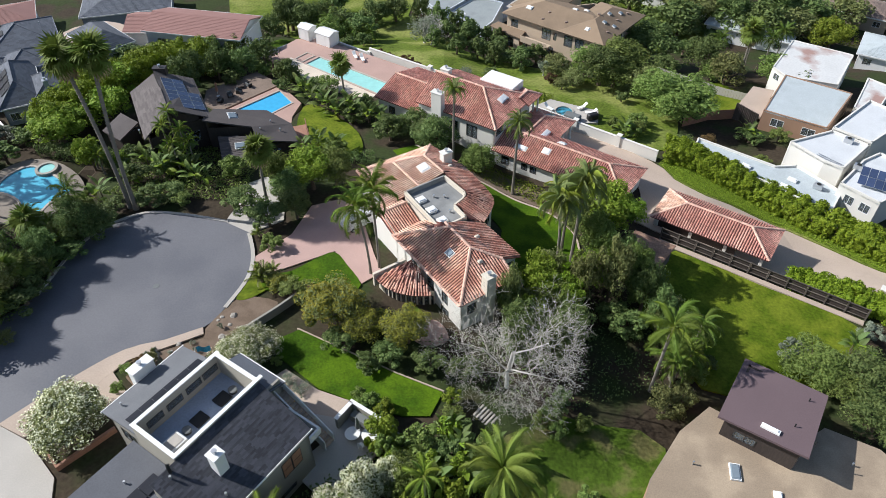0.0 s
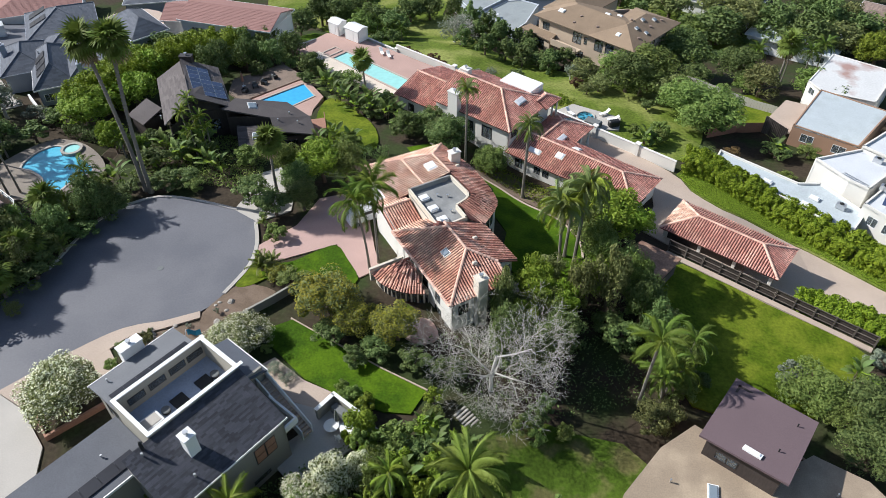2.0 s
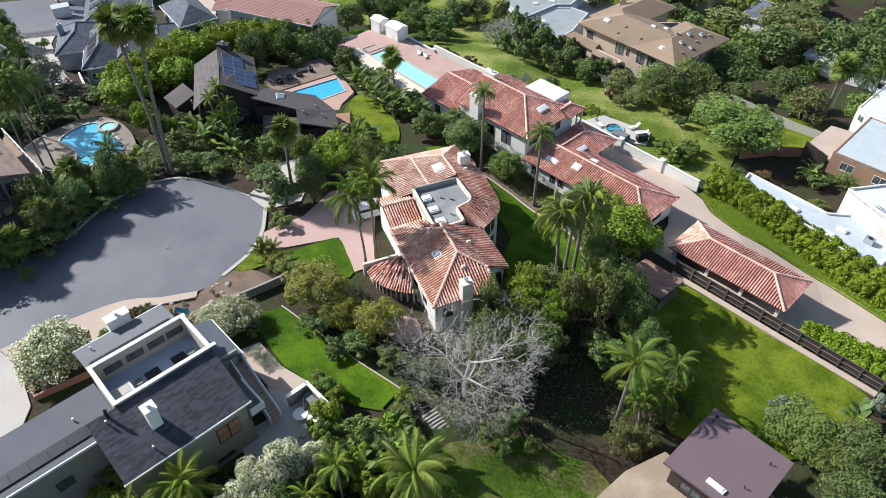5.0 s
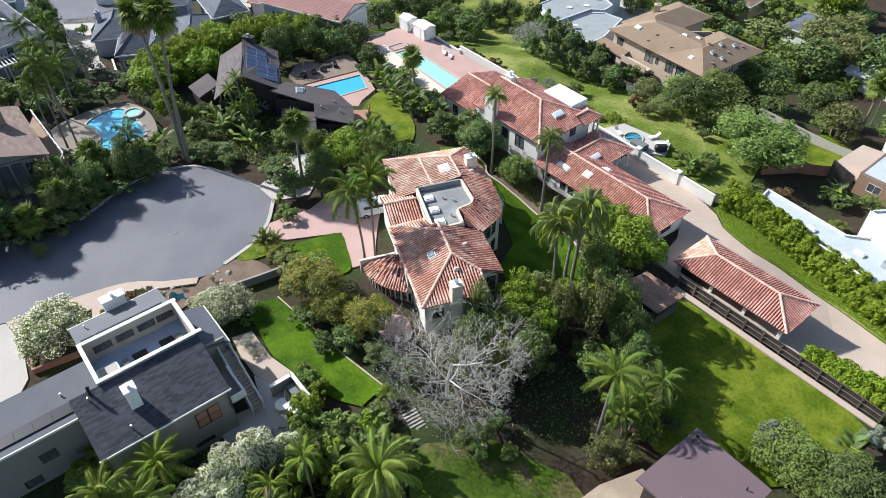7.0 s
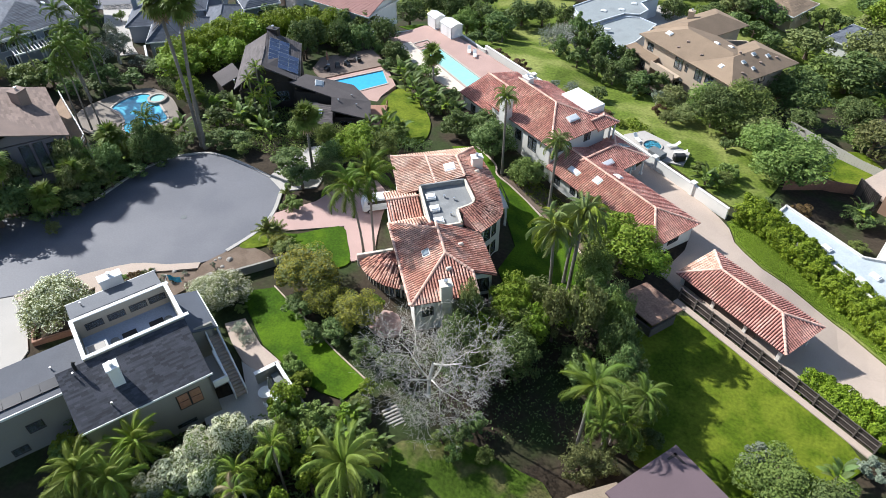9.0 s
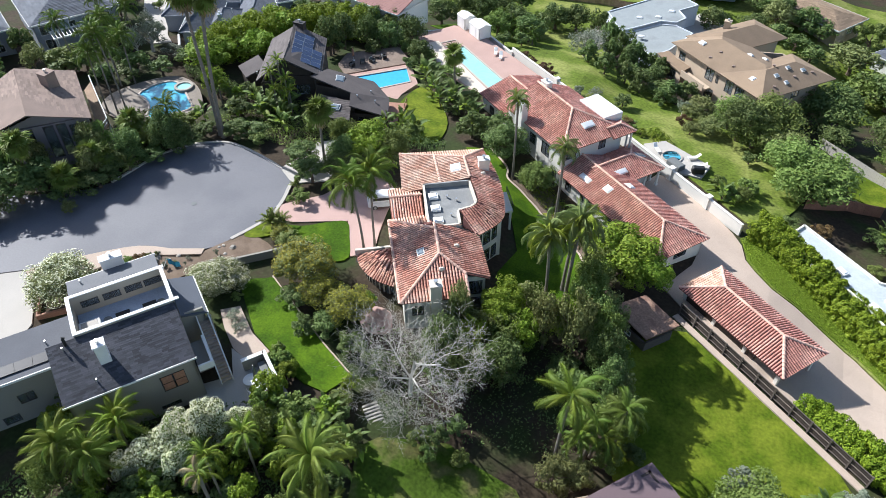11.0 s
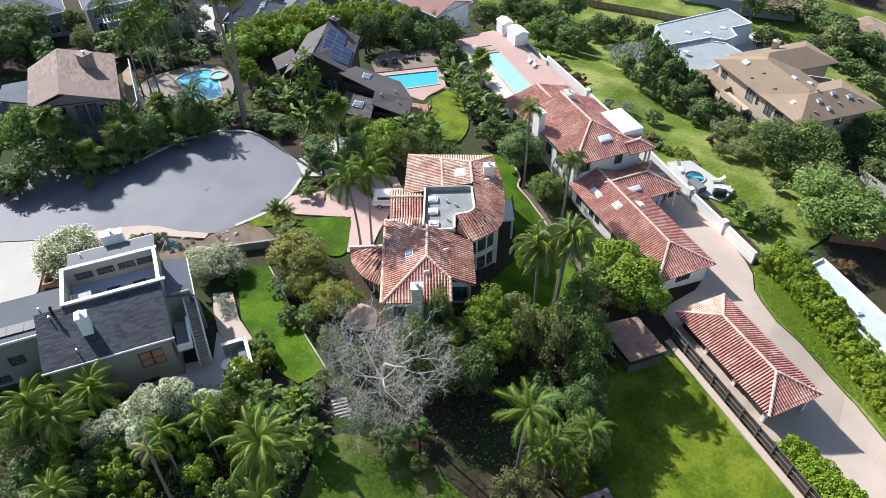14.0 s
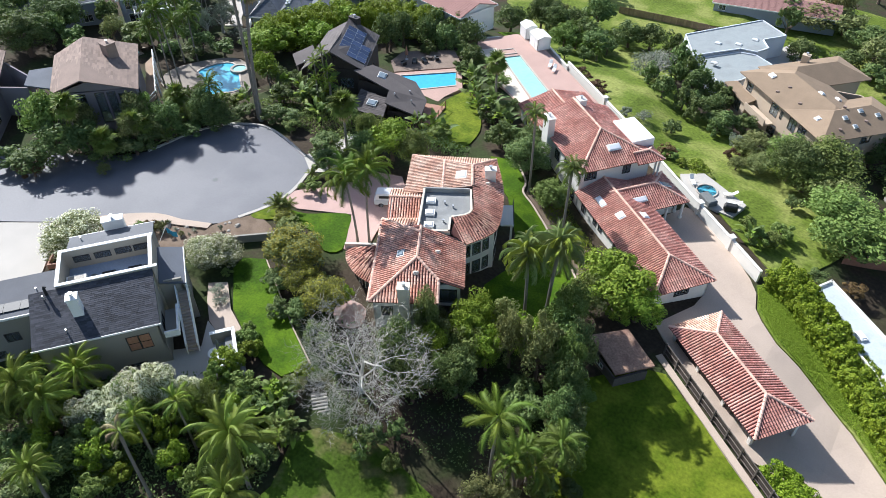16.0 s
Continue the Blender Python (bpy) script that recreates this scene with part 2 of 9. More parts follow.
L_DARK = leaf_mat("dark_green_leaves", (0.080, 0.130, 0.038), (0.195, 0.255, 0.080))
L_MID = leaf_mat("mid_green_leaves", (0.118, 0.175, 0.040), (0.245, 0.310, 0.080))
L_LIME = leaf_mat("lime_green_leaves", (0.130, 0.210, 0.018), (0.300, 0.375, 0.045))
L_OLIVE = leaf_mat("olive_leaves", (0.128, 0.152, 0.052), (0.268, 0.285, 0.102))
L_GREY = leaf_mat("grey_green_leaves", (0.155, 0.186, 0.132), (0.295, 0.326, 0.232))
L_RED = leaf_mat("reddish_leaves", (0.093, 0.054, 0.031), (0.186, 0.116, 0.046))
L_RUST = leaf_mat("bronze_green_leaves", (0.205, 0.225, 0.024), (0.400, 0.360, 0.050))
L_FLOWER = leaf_mat("white_blossom", (0.70, 0.70, 0.46), (0.88, 0.87, 0.72), 0.4)
L_PALM = leaf_mat("palm_frond", (0.115, 0.175, 0.024), (0.245, 0.310, 0.048))
L_HEDGE = leaf_mat("hedge_leaves", (0.125, 0.215, 0.013), (0.310, 0.420, 0.032))
L_PALM_Y = leaf_mat("yellow_green_frond", (0.174, 0.236, 0.025), (0.335, 0.372, 0.050))
L_PALM_D = leaf_mat("dark_fan_frond", (0.100, 0.150, 0.024), (0.230, 0.280, 0.052))
L_PALM_G = leaf_mat("grey_green_frond", (0.140, 0.185, 0.060), (0.260, 0.310, 0.110))
L_DRY = leaf_mat("dry_frond", (0.264, 0.202, 0.109), (0.465, 0.372, 0.232), 0.2)
L_GRASS = leaf_mat("grass_blades", (0.195, 0.330, 0.026), (0.380, 0.510, 0.060), 0.3)


# ---- building blocks ----
def part(name, bm, material, parent=None, label="", kind=""):
    """Links a bmesh as one mesh object under a thing or a part."""
    me = bpy.data.meshes.new(name)
    bm.to_mesh(me)
    bm.free()
    me.materials.append(material)
    ob = new(name, me)
    ob.parent = parent
    return tagged(ob, label, kind=kind)


def raw(name, verts, faces, material, parent=None, label="", kind=""):
    """The same from plain lists, for meshes of many faces."""
    me = bpy.data.meshes.new(name)
    me.from_pydata(verts, [], faces)
    me.materials.append(material)
    ob = new(name, me)
    ob.parent = parent
    return tagged(ob, label, kind=kind)


def thing(name, x, y, z, rz=0, label="", category="", group="", kind=""):
    """An Empty at the base of a thing, which carries its parts."""
    ob = new(name)
    ob.empty_display_size = 0.3
    ob.matrix_basis = pose(x, y, z, 0, 0, rz)
    return tagged(ob, label, category, group, kind)


def box(bm, x0, x1, y0, y1, z0, z1, m=None, bevel=0.0):
    vs = [bm.verts.new((x, y, z)) for z in (z0, z1) for x, y in ((x0, y0), (x1, y0), (x1, y1), (x0, y1))]
    fs = [bm.faces.new([vs[i] for i in q]) for q in ((3, 2, 1, 0), (4, 5, 6, 7), (0, 1, 5, 4), (1, 2, 6, 5), (2, 3, 7, 6), (3, 0, 4, 7))]
    if bevel:
        es = list({e for f in fs for e in f.edges})
        out = bmesh.ops.bevel(bm, geom=es, offset=bevel, segments=1, affect="EDGES")
        vs = list({v for f in out["faces"] for v in f.verts} | {v for v in vs if v.is_valid})
    if m is not None:
        bmesh.ops.transform(bm, matrix=m, verts=vs)
    return vs


def boxed(name, dims, material, parent=None, m=None, label="", bevel=0.0, kind=""):
    bm = bmesh.new()
    box(bm, *dims, m=m, bevel=bevel)
    return part(name, bm, material, parent, label, kind)


def tube(bm, pts, r, sides=6, cap=True):
    """A round bar along points; r: one radius or one for each point."""
    pts = [Vector(p) for p in pts]
    rs = r if isinstance(r, (list, tuple)) else [r] * len(pts)
    rings = []
    for i, p in enumerate(pts):
        d = (pts[min(i + 1, len(pts) - 1)] - pts[max(i - 1, 0)]).normalized()
        a = d.orthogonal().normalized()
        if abs(d.z) < 0.9:
            a = d.cross(Vector((0, 0, 1))).normalized()
        b = d.cross(a)
        rings.append([bm.verts.new(p + rs[i] * (math.cos(2 * math.pi * k / sides) * a + math.sin(2 * math.pi * k / sides) * b)) for k in range(sides)])
    for r0, r1 in zip(rings, rings[1:]):
        for k in range(sides):
            bm.faces.new((r0[k], r0[(k + 1) % sides], r1[(k + 1) % sides], r1[k]))
    if cap:
        bm.faces.new(rings[0][::-1])
        bm.faces.new(rings[-1])
    return rings


def slab(bm, poly, down):
    """A flat or tilted plate with its top on the polygon."""
    top = [bm.verts.new(p) for p in poly]
    low = [bm.verts.new(Vector(p) - Vector((0, 0, down))) for p in poly]
    f = bm.faces.new(top)
    bm.faces.new(low[::-1])
    n = len(poly)
    for i in range(n):
        bm.faces.new((top[i], low[i], low[(i + 1) % n], top[(i + 1) % n]))
    return f


def plate(name, poly, down, material, parent=None, label="", kind=""):
    bm = bmesh.new()
    slab(bm, poly, down)
    bmesh.ops.recalc_face_normals(bm, faces=bm.faces)
    return part(name, bm, material, parent, label, kind)


def wall(parent, p0, p1, z0, z1, material, openings=(), th=0.22, top=None, frame_mat=None, panes=2, name="wall"):
    """One wall from p0 to p1 (outside on its right), with openings (u0, u1, v0, v1[, panes]) cut through, each filled by a framed window.
    top: heights over z1 along the wall (u, rise) for a gable."""
    p0, p1 = Vector((*p0, 0)), Vector((*p1, 0))
    length = (p1 - p0).length
    ang = math.atan2(p1.y - p0.y, p1.x - p0.x)
    m = Matrix.Translation((p0.x, p0.y, 0)) @ Matrix.Rotation(ang, 4, "Z")
    us = sorted({0.0, length, *(u for o in openings for u in o[:2])})
    vs = sorted({z0, z1, *(v for o in openings for v in o[2:4])})
    bm = bmesh.new()
    for u0, u1 in zip(us, us[1:]):
        for v0, v1 in zip(vs, vs[1:]):
            if not any(o[0] <= u0 + 1e-6 and u1 - 1e-6 <= o[1] and o[2] <= v0 + 1e-6 and v1 - 1e-6 <= o[3] for o in openings):
                box(bm, u0, u1, 0, th, v0, v1, m)
    if top:
        for y in (0,):
            a = [m @ Vector((u, 0, z1 + r)) for u, r in top]
            b = [m @ Vector((u, th, z1 + r)) for u, r in top]
            va, vb = [bm.verts.new(p) for p in a], [bm.verts.new(p) for p in b]
            bm.faces.new(va)
            bm.faces.new(vb[::-1])
            for i in range(len(va)):
                bm.faces.new((va[i], va[(i + 1) % len(va)], vb[(i + 1) % len(va)], vb[i]))
    bmesh.ops.remove_doubles(bm, verts=bm.verts[:], dist=1e-4)
    w = part(name, bm, material, parent)
    for o in openings:
        u0, u1, v0, v1 = o[:4]
        n = o[4] if len(o) > 4 else panes
        bm = bmesh.new()
        f = 0.06
        y0, y1 = -0.025, 0.1
        for d in ((u0, u1, v0, v0 + f), (u0, u1, v1 - f, v1), (u0, u0 + f, v0 + f, v1 - f), (u1 - f, u1, v0 + f, v1 - f)):
            box(bm, d[0], d[1], y0, y1, d[2], d[3], m)
        for k in range(1, n):
            u = u0 + (u1 - u0) * k / n
            box(bm, u - 0.025, u + 0.025, y0 + 0.01, y1 - 0.01, v0 + f, v1 - f, m)
        win = part("window", bm, frame_mat or WHITE, parent)
        for k in range(n):
            a = u0 + f + (u1 - u0 - 2 * f) * k / n + 0.026
            b = u0 + f + (u1 - u0 - 2 * f) * (k + 1) / n - 0.026
            boxed("pane", (a, b, 0.03, 0.045, v0 + f, v1 - f), GLASS, win, m)
    return w


def walls(parent, pts, z0, z1, material, openings=None, **kw):
    """Walls round a footprint, counter-clockwise; openings: {edge: [(u0, u1, v0, v1), ...]}."""
    for i in range(len(pts)):
        wall(parent, pts[i], pts[(i + 1) % len(pts)], z0, z1, material, (openings or {}).get(i, ()), **kw)


def plane_frame(poly):
    p = [Vector(q) for q in poly]
    e = (p[1] - p[0]).normalized()
    n = Vector((0, 0, 0))
    for i in range(1, len(p) - 1):
        n += (p[i] - p[0]).cross(p[i + 1] - p[0])
    n.normalize()
    if n.z < 0:
        n = -n
    s = n.cross(e)
    if s.z < -1e-6 or (abs(s.z) < 1e-6 and sum((q - p[0]).dot(s) for q in p) < 0):
        s = -s
    return p, e, s, n


def span(poly2, a):
    """Where the line x = a runs inside a 2D polygon."""
    hits = []
    for (x0, y0), (x1, y1) in zip(poly2, poly2[1:] + poly2[:1]):
        if (x0 <= a) != (x1 <= a):
            hits.append(y0 + (a - x0) * (y1 - y0) / (x1 - x0))
    hits.sort()
    return list(zip(hits[::2], hits[1::2]))


RND = random.Random(7)


def tile_verts(V, F, o, e, s, n, width, length):
    """One half-round tile, its lower end raised over the course below."""
    i = len(V)
    for b, lift, r in ((0.0, 0.03, 0.5), (length, 0.0, 0.44)):
        for k in range(5):
            t = math.pi * k / 4
            V.append(tuple(o + s * b + e * (-math.cos(t) * r * width) + n * (math.sin(t) * r * width * 0.85 + lift)))
    for k in range(4):
        F.append((i + k, i + k + 1, i + 6 + k, i + 5 + k))
    F.append((i, i + 4, i + 3, i + 2, i + 1))


def tiled(parent, faces, material=None, width=0.31, course=0.40, name="roof_tiles", bed=True, jitter=0.004):
    """Roof planes (polygons whose first edge is the eave) laid with rows of half-round tiles."""
    V, F = [], []
    for poly in faces:
        p, e, s, n = plane_frame(poly)
        p2 = [((q - p[0]).dot(e), (q - p[0]).dot(s)) for q in p]
        lo, hi = min(q[0] for q in p2), max(q[0] for q in p2)
        k = int((hi - lo) / width)
        for c in range(k):
            a = lo + (hi - lo - k * width) / 2 + (c + 0.5) * width
            for b0, b1 in span(p2, a):
                b = b0 - 0.05
                while b < b1 - 0.06:
                    ln = min(course * 1.06, b1 - b)
                    tile_verts(V, F, p[0] + e * (a + RND.uniform(-1, 1) * jitter) + s * b + n * (0.02 + RND.uniform(0, 0.005)), e, s, n, width * 0.68, ln)
                    b += course
        # roof plate in the darkened clay, showing as shade between the tile rows
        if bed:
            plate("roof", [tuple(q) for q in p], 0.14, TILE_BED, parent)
    return raw(name, V, F, material or TILE, parent, kind="stuff")


def shingled(parent, faces, material, bed_mat=None, course=0.28, width=0.9, down=0.14, name="shingles", lift=1.0):
    """Roof planes laid with overlapping courses of flat shingles."""
    V, F = [], []
    for poly in faces:
        p, e, s, n = plane_frame(poly)
        p2 = [((q - p[0]).dot(s), (q - p[0]).dot(e)) for q in p]
        lo, hi = min(q[0] for q in p2), max(q[0] for q in p2)
        c = 0
        b = lo
        while b < hi - 0.02:
            bm_ = min(b + course * 0.5, hi - 0.01)
            for a0, a1 in span(p2, bm_):
                a = a0 - RND.random() * width * (c % 2 + 0.3)
                while a < a1:
                    l, r = max(a, a0), min(a + width * RND.uniform(0.7, 1.2), a1)
                    if r - l > 0.02:
                        i = len(V)
                        rise = lift * (0.030 + RND.uniform(0, 0.012))
                        for aa, bb, h in ((l, b, rise), (r - 0.012, b, rise), (r - 0.012, min(b + course, hi), 0.006), (l, min(b + course, hi), 0.006)):
                            V.append(tuple(p[0] + e * aa + s * bb + n * h))
                        for aa in (l, r - 0.012):
                            V.append(tuple(p[0] + e * aa + s * b + n * 0.001))
                        F.append((i, i + 1, i + 2, i + 3))
                        F.append((i + 4, i + 5, i + 1, i))
                    a = max(r, a + 0.05)
            b += course
            c += 1
        plate("roof", [tuple(q) for q in p], down, bed_mat or material, parent)
    return raw(name, V, F, material, parent, kind="stuff")


def caps(parent, lines, material=None, r=0.17, step=0.42, name="ridge_tiles"):
    """Half-round tiles along ridges and hips."""
    V, F = [], []
    for a, b in lines:
        a, b = Vector(a), Vector(b)
        d = (b - a).normalized()
        e = d.cross(Vector((0, 0, 1))).normalized()
        n = e.cross(d)
        k = max(1, int((b - a).length / step))
        for i in range(k):
            tile_verts(V, F, a + (b - a) * i / k + n * 0.04, e, d, n, r * 2, (b - a).length / k * 1.08)
    return raw(name, V, F, material or CAP, parent, kind="stuff")


def hip(x0, x1, y0, y1, ze, h, along="x", ends=(True, True)):
    """Planes, ridges and hips of a hipped (or, where ends is False, gabled) roof."""
    if along == "x":
        w = (y1 - y0) / 2
        ym = (y0 + y1) / 2
        a = Vector((x0 + (w if ends[0] else 0), ym, ze + h))
        b = Vector((x1 - (w if ends[1] else 0), ym, ze + h))
        c = [Vector(q) for q in ((x0, y0, ze), (x1, y0, ze), (x1, y1, ze), (x0, y1, ze))]
        faces = [[c[0], c[1], b, a], [c[2], c[3], a, b]]
        if ends[0]:
            faces.append([c[3], c[0], a])
        if ends[1]:
            faces.append([c[1], c[2], b])
        lines = [(a, b)]
        if ends[0]:
            lines += [(c[0], a), (c[3], a)]
        if ends[1]:
            lines += [(c[1], b), (c[2], b)]
        return faces, lines
    f, l = hip(y0, y1, -x1, -x0, ze, h, "x", ends)
    turn = lambda q: Vector((-q.y, q.x, q.z))
    return [[turn(q) for q in g] for g in f], [(turn(a), turn(b)) for a, b in l]


def chimney(parent, x, y, z0, z1, w, d, material, pot=True, cap_mat=None):
    c = boxed("chimney", (x - w / 2, x + w / 2, y - d / 2, y + d / 2, z0, z1), material, parent, bevel=0.02)
    boxed("chimney_cap", (x - w / 2 - 0.08, x + w / 2 + 0.08, y - d / 2 - 0.08, y + d / 2 + 0.08, z1, z1 + 0.12), cap_mat or material, c, bevel=0.02)
    if pot:
        bm = bmesh.new()
        tube(bm, [(x, y, z1 + 0.12), (x, y, z1 + 0.45), (x, y, z1 + 0.47), (x, y, z1 + 0.52)], [0.16, 0.16, 0.24, 0.22], 10)
        part("flue_pot", bm, ALU, c)
    return c


def on_plane(poly, x, y):
    """The height of a roof plane over (x, y)."""
    p, e, s, n = plane_frame(poly)
    return p[0].z - (n.x * (x - p[0].x) + n.y * (y - p[0].y)) / n.z


def skylight(parent, poly, x, y, w, d, material=None, rz=0, h=0.18):
    """A kerbed skylight lying in a roof plane."""
    p, e, s, n = plane_frame(poly)
    o = Vector((x, y, on_plane(poly, x, y)))
    m = Matrix.Translation(o) @ Matrix((e, s, n)).transposed().to_4x4() @ Matrix.Rotation(radians(rz), 4, "Z")
    sk = boxed("skylight", (-w / 2, w / 2, -d / 2, d / 2, -0.05, h), WHITE, parent, m)
    bm = bmesh.new()
    vs = box(bm, -w / 2 + 0.07, w / 2 - 0.07, -d / 2 + 0.07, d / 2 - 0.07, h, h + 0.1)
    bmesh.ops.scale(bm, vec=(0.8, 0.8, 1), verts=vs[4:])
    bmesh.ops.transform(bm, matrix=m, verts=bm.verts)
    part("dome", bm, material or SKYLIGHT, sk)
    return sk


def vent(parent, x, y, z, h=0.35, r=0.06, material=None):
    bm = bmesh.new()
    tube(bm, [(x, y, z - 0.1), (x, y, z + h), (x, y, z + h + 0.01), (x, y, z + h + 0.08)], [r, r, r * 1.6, r * 1.3], 8)
    return part("vent_pipe", bm, material or ALU, parent)


def solar_array(parent, o, e, s, cols, rows, w, h, material, gap=0.03, frame_mat=None):
    """Panels in a grid on a slope: o its lower corner, e along, s up the slope."""
    o, e, s = Vector(o), Vector(e).normalized(), Vector(s).normalized()
    n = e.cross(s)
    m0 = Matrix((e, s, n)).transposed().to_4x4()
    for i in range(cols):
        for j in range(rows):
            m = Matrix.Translation(o + e * i * (w + gap) + s * j * (h + gap) + n * 0.1) @ m0
            pn = boxed("solar_panel", (0, w, 0, h, 0, 0.035), frame_mat or ALU, parent, m)
            boxed("solar_glass", (0.025, w - 0.025, 0.025, h - 0.025, 0.0355, 0.038), material, pn, m)


# ---- ground ----
def ease(t):
    t = min(1.0, max(0.0, t))
    return t * t * (3 - 2 * t)


def G(x, y):
    """The height of the ground: a terrace that steps down to the gardens and falls away behind."""
    edge = 4 - 5 * ease((y - 44) / 12)
    z = 1.8 - 2.0 * ease((x - edge) / 11) - 0.9 * ease((x - 16) / 20)
    z -= 0.085 * min(38, max(0, y - 62)) + 0.14 * min(36, max(0, y - 100))
    z -= 4.0 * ease((y - 118) / 30)
    z -= 2.4 * ease((x - 33) / 14) * ease((y - 54) / 9)
    return z


def ticks(lo, hi, step, far):
    inner = list(np.arange(lo, hi + 0.1, step))
    out = [lo - 12, lo - 40, lo - 120, lo - far]
    return [*out[::-1], *inner, *(2 * 0 + hi + (lo - v) for v in out)]


gx, gy = ticks(-110, 110, 2.0, 2500), ticks(-20, 210, 2.0, 2500)
PITS = [(-54.4, 73.2, 5.6), (-28.5, 96.4, 5), (-20, 111, 2.2), (-16.5, 108.2, 3), (-12.5, 105, 3), (-25.8, 115.6, 2.6), (-76.3, 69.7, 3), (-66, 125.6, 3), (19.4, 98, 2)]
gv = [(x, y, G(x, y) - 0.10 - (1.6 if any(math.hypot(x - a, y - b) < r for a, b, r in PITS) else 0.75 * (math.hypot(x + 55, y - 70) < 9)) + 0.05 * noise.noise((x * 0.3, y * 0.3, 0))) for y in gy for x in gx]
gf = [(j * len(gx) + i, j * len(gx) + i + 1, (j + 1) * len(gx) + i + 1, (j + 1) * len(gx) + i) for j in range(len(gy) - 1) for i in range(len(gx) - 1)]
tagged(raw("ground", gv, gf, SOIL), "dark soil with leaf litter and mulch between the gardens", "ground", kind="structure")


def rounded(pts, k=4):
    """A closed outline smoothed through its points."""
    out, n = [], len(pts)
    for i in range(n):
        p = [Vector(pts[(i + j - 1) % n]) for j in range(4)]
        for s in range(k):
            t = s / k
            out.append(tuple(0.5 * (2 * p[1] + (p[2] - p[0]) * t + (2 * p[0] - 5 * p[1] + 4 * p[2] - p[3]) * t * t + (3 * p[1] - p[0] - 3 * p[2] + p[3]) * t ** 3)))
    return out


def sheet(name, outline, up, material, label, category, step=3.0, height=None, kind="structure", skirt=0.25, hole=None):
    """A surface laid over the ground inside an outline, with a short edge going down into it."""
    bm = bmesh.new()
    if hole:
        if sum(a[0] * b[1] - b[0] * a[1] for a, b in zip(outline, outline[1:] + outline[:1])) < 0:
            outline = outline[::-1]
        if sum(a[0] * b[1] - b[0] * a[1] for a, b in zip(hole, hole[1:] + hole[:1])) > 0:
            hole = hole[::-1]
        i, j = min(((i, j) for i in range(len(outline)) for j in range(len(hole))), key=lambda q: math.dist(outline[q[0]], hole[q[1]]))
        outline = outline[:i + 1] + hole[j:] + hole[:j + 1] + outline[i:]
    f = bm.faces.new([bm.verts.new((x, y, 0)) for x, y in outline])
    f.normal_update()
    if f.normal.z < 0:
        f.normal_flip()
    xs, ys = [p[0] for p in outline], [p[1] for p in outline]
    if height is None:
        for lo, hi, ax in ((min(xs), max(xs), (1, 0, 0)), (min(ys), max(ys), (0, 1, 0))):
            v = math.ceil(lo / step) * step
            while v < hi:
                bmesh.ops.bisect_plane(bm, geom=bm.verts[:] + bm.edges[:] + bm.faces[:], plane_co=Vector(ax) * v, plane_no=ax)
                v += step
    bmesh.ops.triangulate(bm, faces=bm.faces[:])
    rim = [e for e in bm.edges if e.is_boundary]
    for v in bm.verts:
        v.co.z = (G(v.co.x, v.co.y) if height is None else height) + up
    out = bmesh.ops.extrude_edge_only(bm, edges=rim)
    for v in out["geom"]:
        if isinstance(v, bmesh.types.BMVert):
            v.co.z -= skirt
    bmesh.ops.recalc_face_normals(bm, faces=bm.faces[:])
    return tagged(part(name, bm, material), label, category, kind=kind)


def kerb(name, pts, w, h, material, label, up=0.0, category="kerb", gap=0.0):
    """A raised band along a line on the ground."""
    V, F = [], []
    n = len(pts)
    for i, (x, y) in enumerate(pts):
        a, b = Vector(pts[max(i - 1, 0)]), Vector(pts[min(i + 1, n - 1)])
        t = (b - a).normalized()
        s = Vector((-t.y, t.x)) * w / 2
        z = G(x, y) + up
        V += [(x - s.x, y - s.y, z - 0.2), (x - s.x, y - s.y, z + h), (x + s.x, y + s.y, z + h), (x + s.x, y + s.y, z - 0.2)]
    for i in range(n - 1):
        for k in range(4):
            F.append((4 * i + k, 4 * i + (k + 1) % 4, 4 * i + 4 + (k + 1) % 4, 4 * i + 4 + k))
    F += [(3, 2, 1, 0), (4 * n - 4, 4 * n - 3, 4 * n - 2, 4 * n - 1)]
    return tagged(raw(name, V, F, material), label, category, kind="structure")


def line(pts, k=5):
    """An open line smoothed through its points."""
    out, n = [], len(pts)
    for i in range(n - 1):
        p = [Vector(pts[max(0, min(n - 1, i + j - 1))]) for j in range(4)]
        for s in range(k):
            t = s / k
            out.append(tuple(0.5 * (2 * p[1] + (p[2] - p[0]) * t + (2 * p[0] - 5 * p[1] + 4 * p[2] - p[3]) * t * t + (3 * p[1] - p[0] - 3 * p[2] + p[3]) * t ** 3)))
    return out + [tuple(pts[-1])]


# the cul-de-sac
ROAD = [(-80, 33), (-62, 41.5), (-50, 48), (-45, 53), (-43.8, 60), (-41.5, 65), (-37.8, 67.5), (-32.9, 67.2), (-26.8, 65.6), (-23.7, 63.2), (-22.4, 59.2), (-22.3, 55.4), (-23.8, 51.0), (-25.4, 48.3), (-29, 46.6), (-32.8, 45.3), (-36.8, 41.8), (-41.6, 36.5), (-60, 24), (-82, 12)]
sheet("road", rounded(ROAD), 0.02, ASPHALT, "smooth grey asphalt cul-de-sac with faint patches", "road")
kerb("kerb", line(ROAD[5:9]), 0.35, 0.16, CONCRETE_PALE, "pale concrete kerb round the turning circle")
kerb("kerb", line(ROAD[9:13]), 0.45, 0.12, CONCRETE_PALE, "pale concrete kerb and gutter round the turning circle")
kerb("kerb", line(ROAD[3:6]), 0.35, 0.16, CONCRETE_PALE, "concrete kerb under the overhanging trees")
